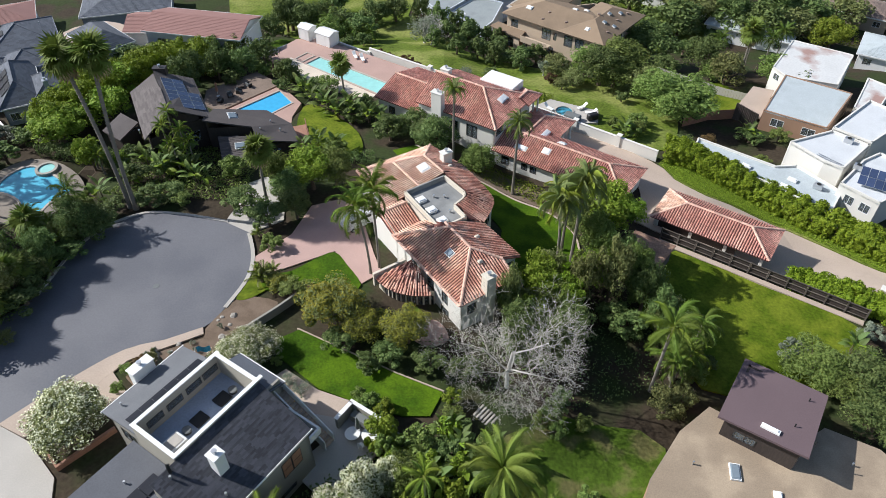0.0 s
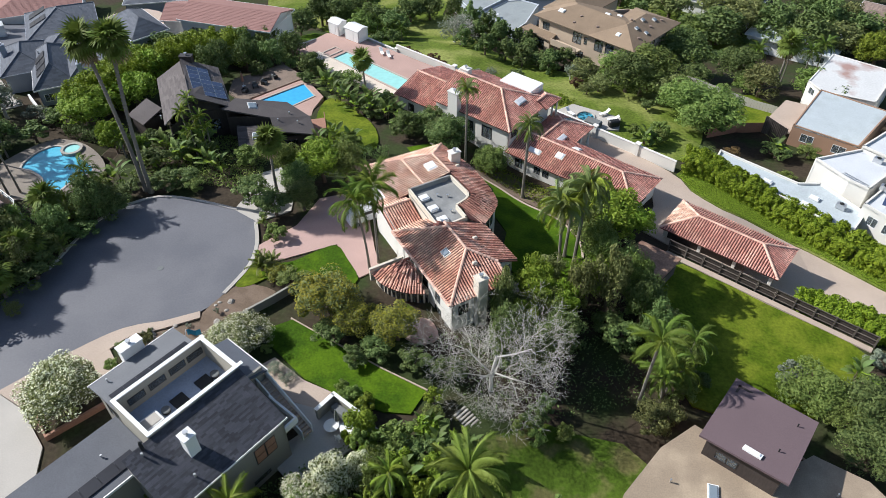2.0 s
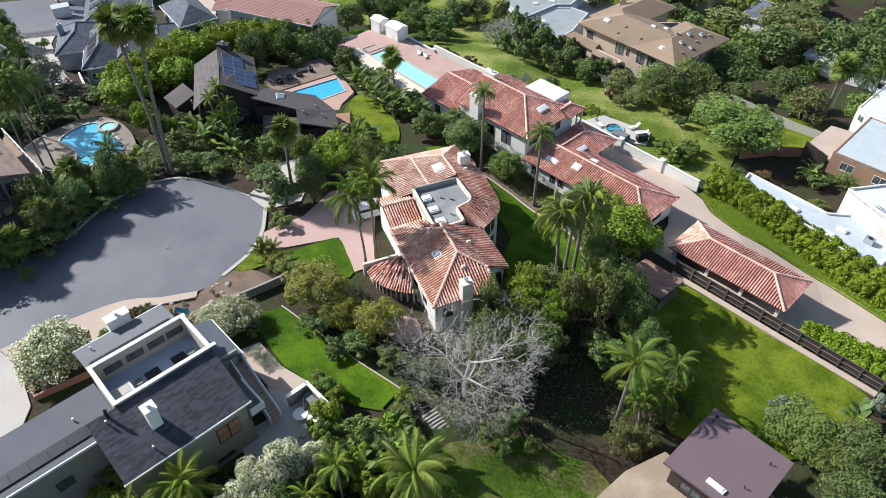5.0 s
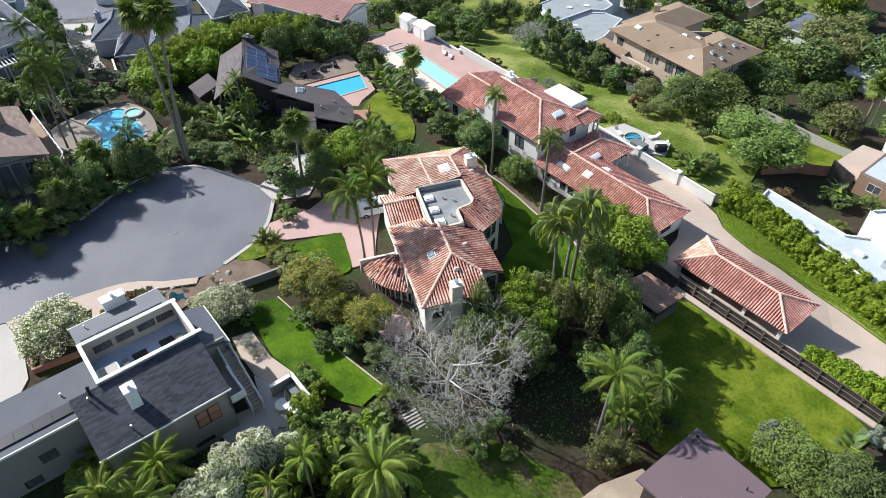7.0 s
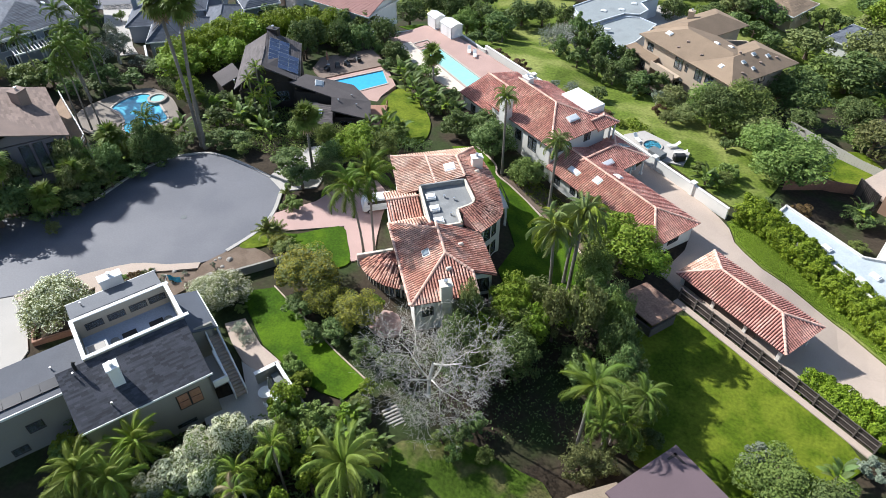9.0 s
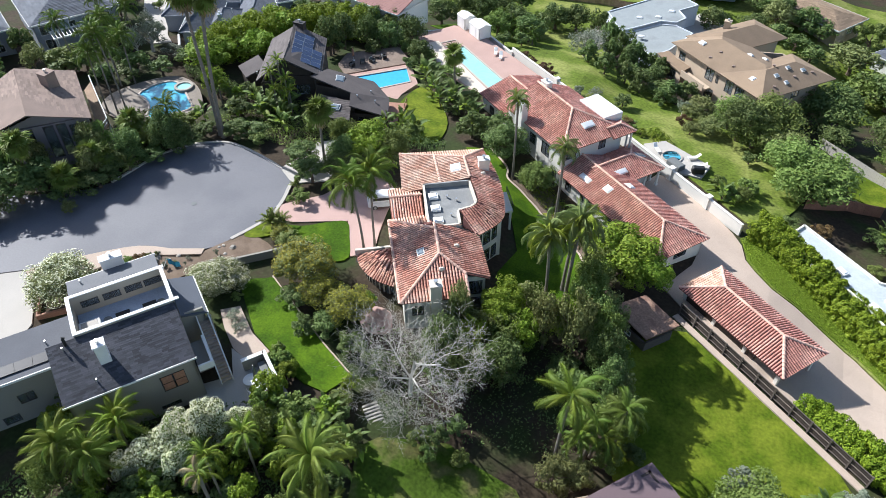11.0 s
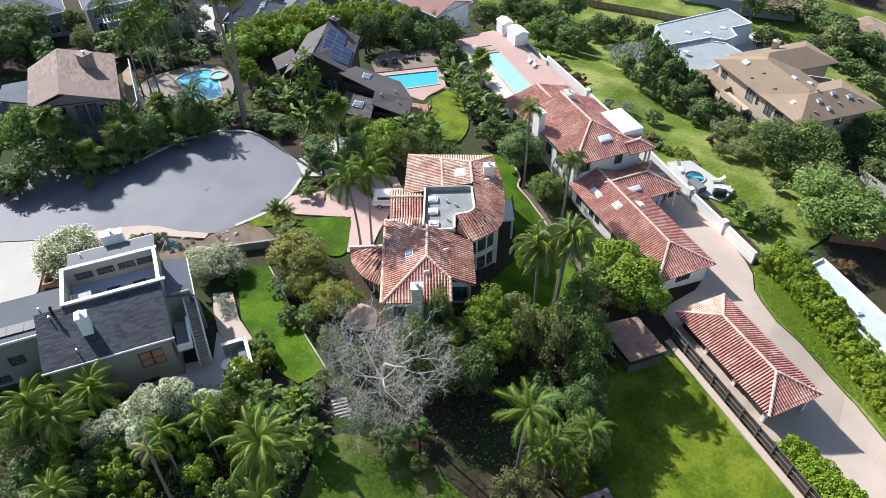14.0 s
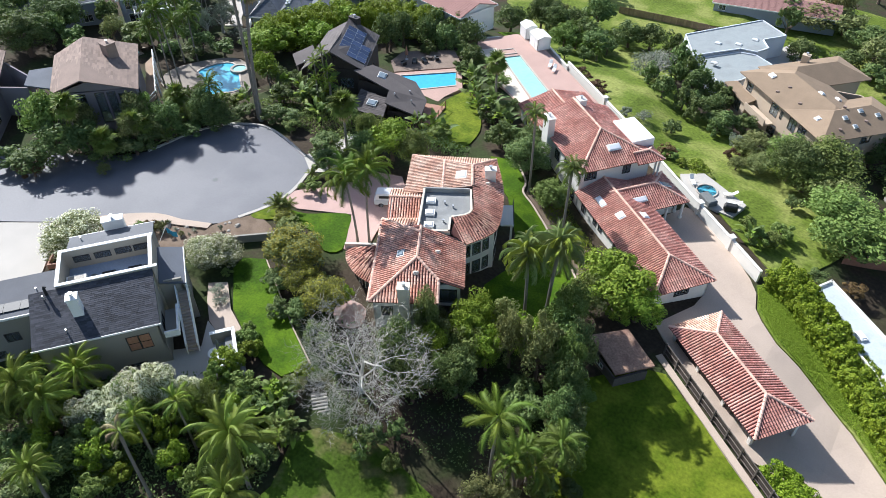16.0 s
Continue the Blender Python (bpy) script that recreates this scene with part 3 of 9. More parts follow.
sheet("pavement", [(-25.5, 48.2), *line([(-29, 46.5), (-32.8, 45.2), (-36.8, 41.7), (-41.6, 36.4)], 3), (-38.6, 35.0), (-34.8, 39.4), (-33.6, 41.6), (-32.0, 43.8), (-28.6, 45.5), (-25.2, 47.3)], 0.10, CONCRETE, "buff concrete pavement along the kerb with a utility box lid", "pavement")
sheet("driveway", [(-41.5, 36.3), (-38.0, 34.6), (-34.2, 31.0), (-33.0, 27), (-38, 18), (-60, 12), (-58, 24)], 0.07, CONCRETE_PALE, "pale concrete driveway striped by tree shadows", "driveway")
sheet("driveway", [(-34.4, 41.0), (-33.0, 42.4), (-30.0, 39.0), (-31.4, 37.6)], 0.09, CONCRETE, "buff concrete walk to the grey house's door", "path")
sheet("driveway", [(-27.2, 65.6), (-23.6, 63.3), (-20.0, 66.0), (-20.8, 72.0), (-24.0, 76.0), (-26.8, 74), (-26.4, 70)], 0.06, CONCRETE_PALE, "pale concrete driveway of the dark wooden house", "driveway")
# front yard of the tiled house
sheet("driveway", [(-22.3, 58.8), (-22.0, 56.8), (-19.2, 56.6), (-12.9, 59.9), (-9.3, 54.6), (-7.2, 56.4), (-8.3, 59.5), (-9.5, 63.6), (-10.5, 68), (-13.5, 70.5), (-17, 69), (-18.5, 63.0)], 0.07, PINKPAVE, "rose-pink paved driveway and forecourt of the tiled house", "driveway")
sheet("lawn", rounded([(-20.6, 55.5), (-17.5, 56.6), (-15.0, 58.6), (-12.9, 59.7), (-11.2, 57.5), (-9.4, 54.4), (-11.0, 53.0), (-14.5, 54.6), (-17.8, 54.4), (-19.8, 53.6)], 3), 0.09, LAWN, "deep green mown front lawn beside the pink driveway", "lawn")
sheet("lawn", rounded([(-22.0, 55.3), (-20.4, 56.2), (-19.6, 54.2), (-21.3, 52.4), (-22.9, 52.3)], 3), 0.08, LAWN_BACK, "small bright green grass corner by the kerb", "lawn")
sheet("planting_bed", rounded([(-25.2, 48.0), (-23.9, 50.6), (-22.8, 52.2), (-20.8, 52.6), (-18.2, 51.8), (-18.6, 50.2), (-20.6, 48.2), (-21.9, 46.2), (-24.8, 44.2), (-28.2, 44.6), (-31.4, 42.6), (-28.5, 43.0), (-25.2, 46.2)], 2), 0.05, MULCH, "brown mulched planting bed with small dry shrubs", "planting bed")
sheet("planting_bed", [(-32.2, 43.4), (-28.6, 45.2), (-25.0, 46.8), (-24.2, 44.6), (-25.6, 41.6), (-28.4, 40.4), (-31.2, 41.4)], 0.06, MULCH, "brown mulched bed between the grey house and the pavement", "planting bed")
sheet("lawn", [(-15.2, 47.9), (-17.6, 46.4), (-17.2, 44.6), (-14.4, 42.2), (-12.2, 40.3), (-9.6, 39.2), (-7.0, 38.0), (-3.9, 37.2), (-1.4, 37.2), (-0.2, 39.9), (-4.8, 42.1), (-10, 44.9)], 0.10, LAWN, "long strip of dense mown lawn beside the grey house", "lawn")
kerb("lawn_edging", [(-15.5, 48.0), (-10, 45.0), (-4.8, 42.2), (-0.1, 40.0)], 0.14, 0.14, CONCRETE, "thin concrete edging of the lawn strip", category="edging")
sheet("path", [(-17.4, 41.2), (-15.8, 42.6), (-12.3, 40.1), (-9.2, 38.9), (-9.4, 36.6), (-12.8, 37.6), (-15.4, 39.4)], 0.24, CONCRETE, "buff concrete garden path beside the lawn strip", "path")
# back lawn between the tiled houses
PATH = [(-4.2, 84.4), (-0.3, 80.9), (0.8, 78.5), (3.0, 77.3), (4.7, 76.3), (6.2, 75.4), (8.3, 73.8), (10.4, 72.2), (12.6, 70.7), (14.6, 68.6), (16.2, 65.4), (16.4, 62.0)]
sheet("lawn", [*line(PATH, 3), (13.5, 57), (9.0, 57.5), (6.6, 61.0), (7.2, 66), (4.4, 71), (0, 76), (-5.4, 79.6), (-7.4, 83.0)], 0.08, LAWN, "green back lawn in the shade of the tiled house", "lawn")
sheet("planting_bed", [(1.6, 78.4), (4.9, 76.6), (8.5, 74.1), (12.8, 71.0), (14.9, 68.8), (17.4, 70.6), (12.4, 75.4), (7.6, 79.4), (3.6, 81.8)], 0.05, MULCH, "brown mulched bed along the curved lawn edge", "planting bed")
kerb("lawn_edging", line(PATH), 0.26, 0.13, CONCRETE, "curved pale concrete edging of the back lawn", category="edging")
sheet("lawn", rounded([(-22.4, 96.4), (-20.4, 97.2), (-16.5, 93.3), (-12.8, 88), (-11.8, 82.5), (-14.6, 80.6), (-18.4, 82.2), (-20.4, 86.5), (-22.4, 90.5)], 3), 0.08, LAWN_BACK, "bright green lawn below the square pool", "lawn")
# long drive beside the villa
sheet("driveway", [(18.5, 92.5), (21.5, 93.0), (30.4, 84.0), (31.8, 82.0), (32.6, 79.2), (33.8, 77.6), (36.2, 75.4), (39.2, 74.2), (42.0, 72.5), (46.2, 69.6), (49.4, 66.3), (51.4, 64.2), (57, 58), (53.6, 53.5), (48.8, 56.0), (43.2, 58.8), (38.2, 58.6), (26.6, 66.8), (24.5, 68.6), (26.8, 74.6), (27.0, 77.2), (16, 85.6)], 0.06, CONCRETE, "long buff concrete driveway beside the villa and carport", "driveway")
sheet("ground_cover", [(31.4, 83.4), (32.0, 82.1), (32.8, 79.3), (34.0, 77.7), (36.4, 75.5), (39.4, 74.3), (42.2, 72.6), (46.4, 69.7), (49.6, 66.4), (51.6, 64.3), (57.2, 58.1), (61, 62), (53, 71), (46.4, 77.0), (40.5, 82.4), (35.0, 88)], 0.09, MEADOW, "rough green ivy strip along the drive", "ground cover")
# back gardens
sheet("lawn", [(38.2, 56.3), (33.4, 59.6), (28.4, 62.6), (26.0, 61.6), (21.5, 56), (22.5, 50), (26.0, 42.0), (33.0, 40.0), (40.5, 43.0), (46.2, 49.6), (44.6, 51.8)], 0.09, LAWN_BACK, "yellow-green back lawn with tree shadows", "lawn")
sheet("lawn", [(9.4, 37.2), (11.4, 38.2), (13.6, 37.6), (18.6, 36.9), (20.6, 35.0), (19.6, 28), (17.0, 21), (6, 21), (6.4, 28.6), (4.4, 33.4), (5.6, 35.2)], 0.09, LAWN_PATCHY, "patchy bright lawn in the low garden", "lawn")
sheet("meadow", [(-23, 128), (-20.8, 122), (-10, 113), (2, 104), (12, 100.5), (18, 98), (31.6, 87.6), (34.6, 87.0), (37.5, 95), (40, 104), (38, 110), (26, 114), (14, 119), (4, 126), (-2, 140), (-8, 150), (-6, 166), (6, 170), (24, 164), (30, 150), (44, 140), (60, 150), (60, 200), (-60, 200), (-48, 150), (-34, 140)], 0.05, MEADOW, "sloping rough green grass behind the white wall", "meadow")
sheet("lawn", [(41, 108), (50, 104), (56, 110), (52, 118), (45, 116)], 0.07, LAWN_BACK, "green back lawn of the brown house", "lawn")
sheet("lawn", [(-36, 128), (-24, 122), (-26, 130), (-34, 136)], 0.06, LAWN, "mown lawn beside the red-roofed house", "lawn")


sheet("lawn", [(-9.8, 19.0), (-8.4, 22.6), (-5.4, 23.4), (-3.8, 21.6), (-6, 18.6)], 0.08, LAWN_BACK, "small bright lawn patch between palms", "lawn")
sheet("path", [(-93, 108), (-88, 112.5), (-84, 105), (-72.6, 93), (-69.6, 90.8), (-72, 88.6), (-82, 96.5)], 0.06, CONCRETE_PALE, "pale stone path between the slate-roofed houses", "path")


# ---- pools ----
def pool(name, outline, z, water, deck, deck_mat, label, coping=0.3, rim=None):
    """A pool: paved surround with the basin's hole in it, coping, water."""
    t = thing(name, outline[0][0], outline[0][1], z, 0, label, "pool")
    o = [(x - outline[0][0], y - outline[0][1]) for x, y in outline]
    c = Vector((sum(p[0] for p in o) / len(o), sum(p[1] for p in o) / len(o)))
    out = []
    for i in range(len(o)):
        a, b, d = Vector(o[i - 1]), Vector(o[i]), Vector(o[(i + 1) % len(o)])
        t1 = (d - a).normalized()
        s = Vector((t1.y, -t1.x))
        if (b - c).dot(s) < 0:
            s = -s
        out.append(tuple(b + s * coping))
    n = len(o)
    V = [(x, y, 0.06) for x, y in o] + [(x, y, 0.06) for x, y in out] + [(x, y, -0.4) for x, y in o] + [(x, y, -0.5) for x, y in out]
    F = []
    for i in range(n):
        j = (i + 1) % n
        F += [(i, j, n + j, n + i), (2 * n + i, 2 * n + j, j, i), (n + i, n + j, 3 * n + j, 3 * n + i)]
    raw("coping", V, F, rim or COPING, t)
    bm = bmesh.new()
    f = bm.faces.new([bm.verts.new((x, y, -0.10)) for x, y in o])
    bmesh.ops.triangulate(bm, faces=[f])
    bmesh.ops.recalc_face_normals(bm, faces=bm.faces[:])
    for q in bm.faces:
        if q.normal.z < 0:
            q.normal_flip()
    part("water", bm, water, t)
    if deck:
        d = sheet(name + "_deck", deck, 0, deck_mat, "", "", height=z - 0.02, skirt=1.5, kind="", hole=[(x + outline[0][0], y + outline[0][1]) for x, y in out])
        d.name = "pool_deck"
        tagged(d, "paved surround of the " + name.replace("_", " "), "paving", kind="structure")
    return t


KID = rounded([(-59.4, 72.8), (-59.2, 75.7), (-57.5, 77.9), (-55.2, 77.4), (-51.6, 74.9), (-49.5, 73.2), (-49.9, 71.7), (-51.2, 70.2), (-51.9, 68.0), (-53.7, 68.6), (-55.3, 70.7), (-57.5, 72.1)], 4)
pool("kidney_pool", KID, 0.95, POOL, rounded([(-63.5, 70.5), (-61.6, 76), (-58.2, 79.6), (-54, 79.2), (-50.2, 76.6), (-47.8, 73.4), (-48.4, 70.4), (-50.6, 66.8), (-54.5, 66.0), (-61, 66.5)], 3), PATIO_BUFF, "kidney-shaped swimming pool with bright blue water")
pool("swimming_pool", [(-33.6, 94.4), (-26.9, 101.0), (-24.3, 97.4), (-29.4, 91.6)], -0.8, POOL_BLUE, [(-35.2, 94.4), (-27.0, 102.8), (-22.8, 97.3), (-23.6, 93.4), (-23.4, 90.4), (-29.6, 89.8)], POOLDECK, "square swimming pool with vivid blue water and a terracotta surround")
sheet("patio", [(-35.5, 94.9), (-38.5, 97.5), (-39, 101.5), (-32, 107.5), (-27.1, 103.4)], 0, PATIO_DARK, "shady brown stone patio beside the square pool", "patio", height=-0.88, skirt=1.5)
LAP = [(-24.2, 111.6), (-22.2, 114.0), (-8.6, 104.0), (-10.8, 101.4)]
sheet("pool_apron", [(-29.4, 111.3), (-27.2, 113.9), (-24.7, 111.7), (-11.2, 101.0), (-12.3, 99.6), (-20.0, 103.8)], 0, COPING_PALE, "cream concrete apron along the lap pool", "paving", height=-1.575, skirt=0.03)
pool("lap_pool", LAP, -1.6, POOL_PALE, [(-31.6, 114.4), (-27.4, 121.0), (-24.0, 121.5), (-11.5, 113.6), (-1.5, 106.8), (-5, 99), (-12.4, 99.3), (-20.2, 103.6), (-29.6, 111.2)], POOLDECK, "long narrow lap pool with pale turquoise water", 0.3)
pool("hot_tub", [(-26.3, 113.3), (-24.5, 115.5), (-23.2, 114.5), (-25.0, 112.3)], -1.56, POOL, None, None, "square sunken hot tub at the end of the lap pool", 0.25)


def ring(cx, cy, r, n=20):
    return [(cx + r * math.cos(2 * math.pi * k / n), cy + r * math.sin(2 * math.pi * k / n)) for k in range(n)]


pool("hot_tub", ring(-54.4, 77.3, 1.1), 1.2, POOL_PALE, None, None, "round raised hot tub at the edge of the kidney pool", 0.4, STONE)


def to_local(th, pts):
    inv = th.matrix_basis.inverted()
    return [tuple(inv @ Vector(p)) for p in pts]


# ---- the tiled house ----
def tiled_house():
    h = thing("tiled_house", -4.7, 64.3, 0.4, 34.3, "cream stucco house with red clay tile roofs", "house")
    ze, zr = 5.6, 7.6
    k = (zr - ze) / 4.75
    zright = lambda u: zr - k * (u - 0.3)
    zfront = lambda v: ze + k * (17.6 - v)
    left = [(-4.45, -4.6, ze), (-4.45, -17.6, ze), (0.2, -12.85, zr), (0.3, -8.9, zr)]
    right = [(5.2, -15.3, zright(5.2)), (5.2, -8.6, zright(5.2)), (3.5, -7.9, zright(3.5)), (0.3, -8.0, zr), (0.2, -12.85, zr), (2.6, -15.3, zright(2.6))]
    front = [(-4.45, -17.6, ze), (2.6, -17.6, ze), (2.6, -15.3, zfront(15.3)), (0.2, -12.85, zr)]
    back = [(-0.2, -4.6, ze + 0.2), (-4.45, -4.6, ze), (0.3, -8.9, zr), (0.3, -8.0, zr)]
    tiled(h, [left, right, front])
    mid_near = [(-4.1, -4.3, 4.9), (-0.25, -4.3, 4.9), (-0.25, -0.9, 6.0), (-4.1, -0.9, 6.0)]
    mid_far = [(-0.25, 1.6, 5.2), (-4.1, 1.6, 5.2), (-4.1, -0.9, 6.0), (-0.25, -0.9, 6.0)]
    tiled(h, [mid_near])
    fl = [(-2.0, 8.2, ze), (-2.4, 0.1, ze), (5.7, 0.12, 7.05), (5.7, 4.4, 7.05)]
    fb = [(8.7, 7.7, ze), (-2.0, 8.2, ze), (5.7, 4.4, 7.05)]
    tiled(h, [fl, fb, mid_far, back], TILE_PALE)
    # curved wing: tile rows fan out round the deck
    outer = line([(8.7, 7.7), (9.3, 3.5), (9.5, 0.4), (9.1, -4.0), (8.2, -6.5), (5.3, -8.5)], 3)
    inner = line([(5.75, 4.4), (5.75, 2.4), (5.75, 0.3), (5.95, -4.0), (5.1, -5.1), (3.55, -5.6)], 3)
    ringf = []
    for i in range(len(outer) - 1):
        ringf.append([(*outer[i + 1], ze), (*outer[i], ze), (*inner[i], 7.0), (*inner[i + 1], 7.0)])
    tiled(h, ringf, TILE)
    tiled(h, [[(5.3, -8.5, ze), (*outer[-2], ze), (*inner[-2], 7.0), (3.55, -7.8, 6.6)]], TILE)
    # turret roof, a fan of tile rows
    arc = line([(-8.4, -7.2), (-8.2, -8.9), (-7.5, -10.4), (-6.3, -11.8), (-4.7, -12.8)], 3)
    tiled(h, [[(*arc[i], 3.25), (*arc[i + 1], 3.25), (-4.5, -8.6 - i * 0.12, 5.1)] for i in range(len(arc) - 1)], TILE)
    boxed("parapet", (-8.6, -4.5, -7.3, -6.95, 2.2, 4.0), CREAM, h, bevel=0.03)
    caps(h, [((0.3, -8.0, zr), (0.2, -12.85, zr)), ((-4.45, -17.6, ze), (0.2, -12.85, zr)), ((2.6, -15.3, zright(2.6)), (0.2, -12.85, zr)), ((-4.45, -4.6, ze), (0.3, -8.9, zr)), ((2.6, -17.6, ze), (2.6, -15.3, zfront(15.3))),
             ((-4.1, -0.9, 6.0), (-0.25, -0.9, 6.0)), ((-2.0, 8.2, ze), (5.7, 4.4, 7.05)), ((8.7, 7.7, ze), (5.7, 4.4, 7.05)), ((5.7, 4.4, 7.05), (5.75, 0.3, 7.05)), ((2.2, 0.2, 6.5), (2.2, 6.1, 6.45)), ((-4.5, -17.6, ze), (-4.5, -4.6, ze))])
    # walls with windows
    fp = [(-4.05, -17.2), (2.2, -17.2), (2.2, -14.9), (4.8, -14.9), (4.8, -8.3), (4.8, -4.6), (-4.05, -4.6)]
    walls(h, fp, -0.6, ze + 0.02, STUCCO, {6: [(3.2, 4.4, 3.0, 4.6), (6.4, 7.6, 3.0, 4.6), (9.2, 10.2, 3.0, 4.6), (9.0, 10.4, 0.4, 2.2)], 3: [(0.8, 2.4, 0.6, 2.6), (3.4, 5.4, 0.6, 2.6), (1.0, 2.2, 3.4, 4.8), (3.6, 5.0, 3.4, 4.8)], 0: [(0.8, 2.0, 3.2, 4.6), (4.4, 5.6, 0.5, 2.4)], 2: [(0.4, 2.3, 0.3, 2.5), (0.4, 2.3, 3.0, 5.0)]}, frame_mat=FRAME_DARK)
    outw = [(u - 0.45 * (1 if i < 11 else 0.6), v + (0.3 if i > 11 else -0.2)) for i, (u, v) in enumerate(outer)]
    for i in range(len(outw) - 1):
        a, b = Vector(outw[i + 1]), Vector(outw[i])
        n = (b - a).length
        ops = [(0.12, n - 0.12, 3.1, 4.9, 1), (0.12, n - 0.12, 0.3, 2.2, 1)] if i > 6 and n > 0.7 else []
        wall(h, a, b, -0.8, ze + 0.05, STUCCO, ops, frame_mat=FRAME_DARK, panes=1)
    walls(h, [(-3.8, -4.3), (-3.8, 1.2), (-2.0, 1.2), (-1.6, 7.8), (8.0, 7.3), (8.0, 1.0), (5, 0), (0, -4)][::-1], -0.6, 4.85, STUCCO, {})
    wall(h, (-3.75, 1.25), (-3.75, -4.35), 4.8, 4.92, STUCCO, top=[(0.0, 0.35), (2.3, 1.05), (5.5, 0.05)])
    tw = [(x + 0.5, y + 0.25) for x, y in arc]
    for i in range(len(tw) - 1):
        a, b = Vector(tw[i]), Vector(tw[i + 1])
        n = (b - a).length
        wall(h, a, b, -0.4, 3.2, CREAM, [(0.1, n - 0.1, 0.4, 2.6, 1)] if i not in (0, 1) else (), th=0.18, frame_mat=FRAME_DARK, panes=1)
    # roof deck
    deck = [(0, 0), (5.7, 0), (5.85, -4.0), (5.55, -4.6), (4.95, -5.0), (4.2, -5.2), (3.5, -5.4), (3.4, -7.8), (-0.3, -7.9)]
    plate("deck_floor", [(x, y, 6.3) for x, y in deck], 0.2, ROLL_GREY, h)
    for i in range(len(deck)):
        wall(h, deck[(i + 1) % len(deck)], deck[i], 4.8, 6.9, ROLL_GREY if i in (0,) else CREAM, th=0.22, name="parapet")
    for x, y in ((1.0, -2.0), (1.0, -4.2), (1.0, -6.4)):
        skylight(h, [(0, -8, 6.3), (5, -8, 6.3), (5, 0, 6.3), (0, 0, 6.3)], x, y, 1.1, 0.95, h=0.3)
    for x, y in ((2.6, -2.3), (2.6, -5.6), (3.6, -3.0)):
        vent(h, x, y, 6.3, 0.3, 0.1)
    skylight(h, left, -1.6, -11.7, 1.0, 0.85, SKYGLASS)
    skylight(h, fl, 4.4, 2.6, 1.5, 1.3, SKYLIGHT)
    for x, y, pl in ((2.3, -11.2, right), (0.2, -14.6, front), (7.6, 1.6, ringf[6])):
        boxed("roof_vent", (x - 0.3, x + 0.3, y - 0.22, y + 0.22, on_plane(pl, x, y) - 0.1, on_plane(pl, x, y) + 0.32), CREAM, h, bevel=0.12)
    chimney(h, -0.8, -17.45, -0.5, 7.8, 1.15, 1.0, CREAM)
    chimney(h, 7.9, 2.9, 3, 7.6, 1.3, 0.9, STUCCO)
    # balcony on the garden side
    b = boxed("balcony", (9.3, 10.9, -1.6, 2.2, 2.5, 2.7), STUCCO, h)
    for y in np.arange(-1.6, 2.3, 0.48):
        boxed("baluster", (10.83, 10.88, y, y + 0.05, 2.7, 3.6), BLACK, b)
    boxed("handrail", (10.82, 10.9, -1.6, 2.25, 3.6, 3.66), BLACK, b)
    boxed("support", (10.5, 10.75, -1.5, -1.25, -0.9, 2.5), STUCCO, h)
    return h


tiled_house()


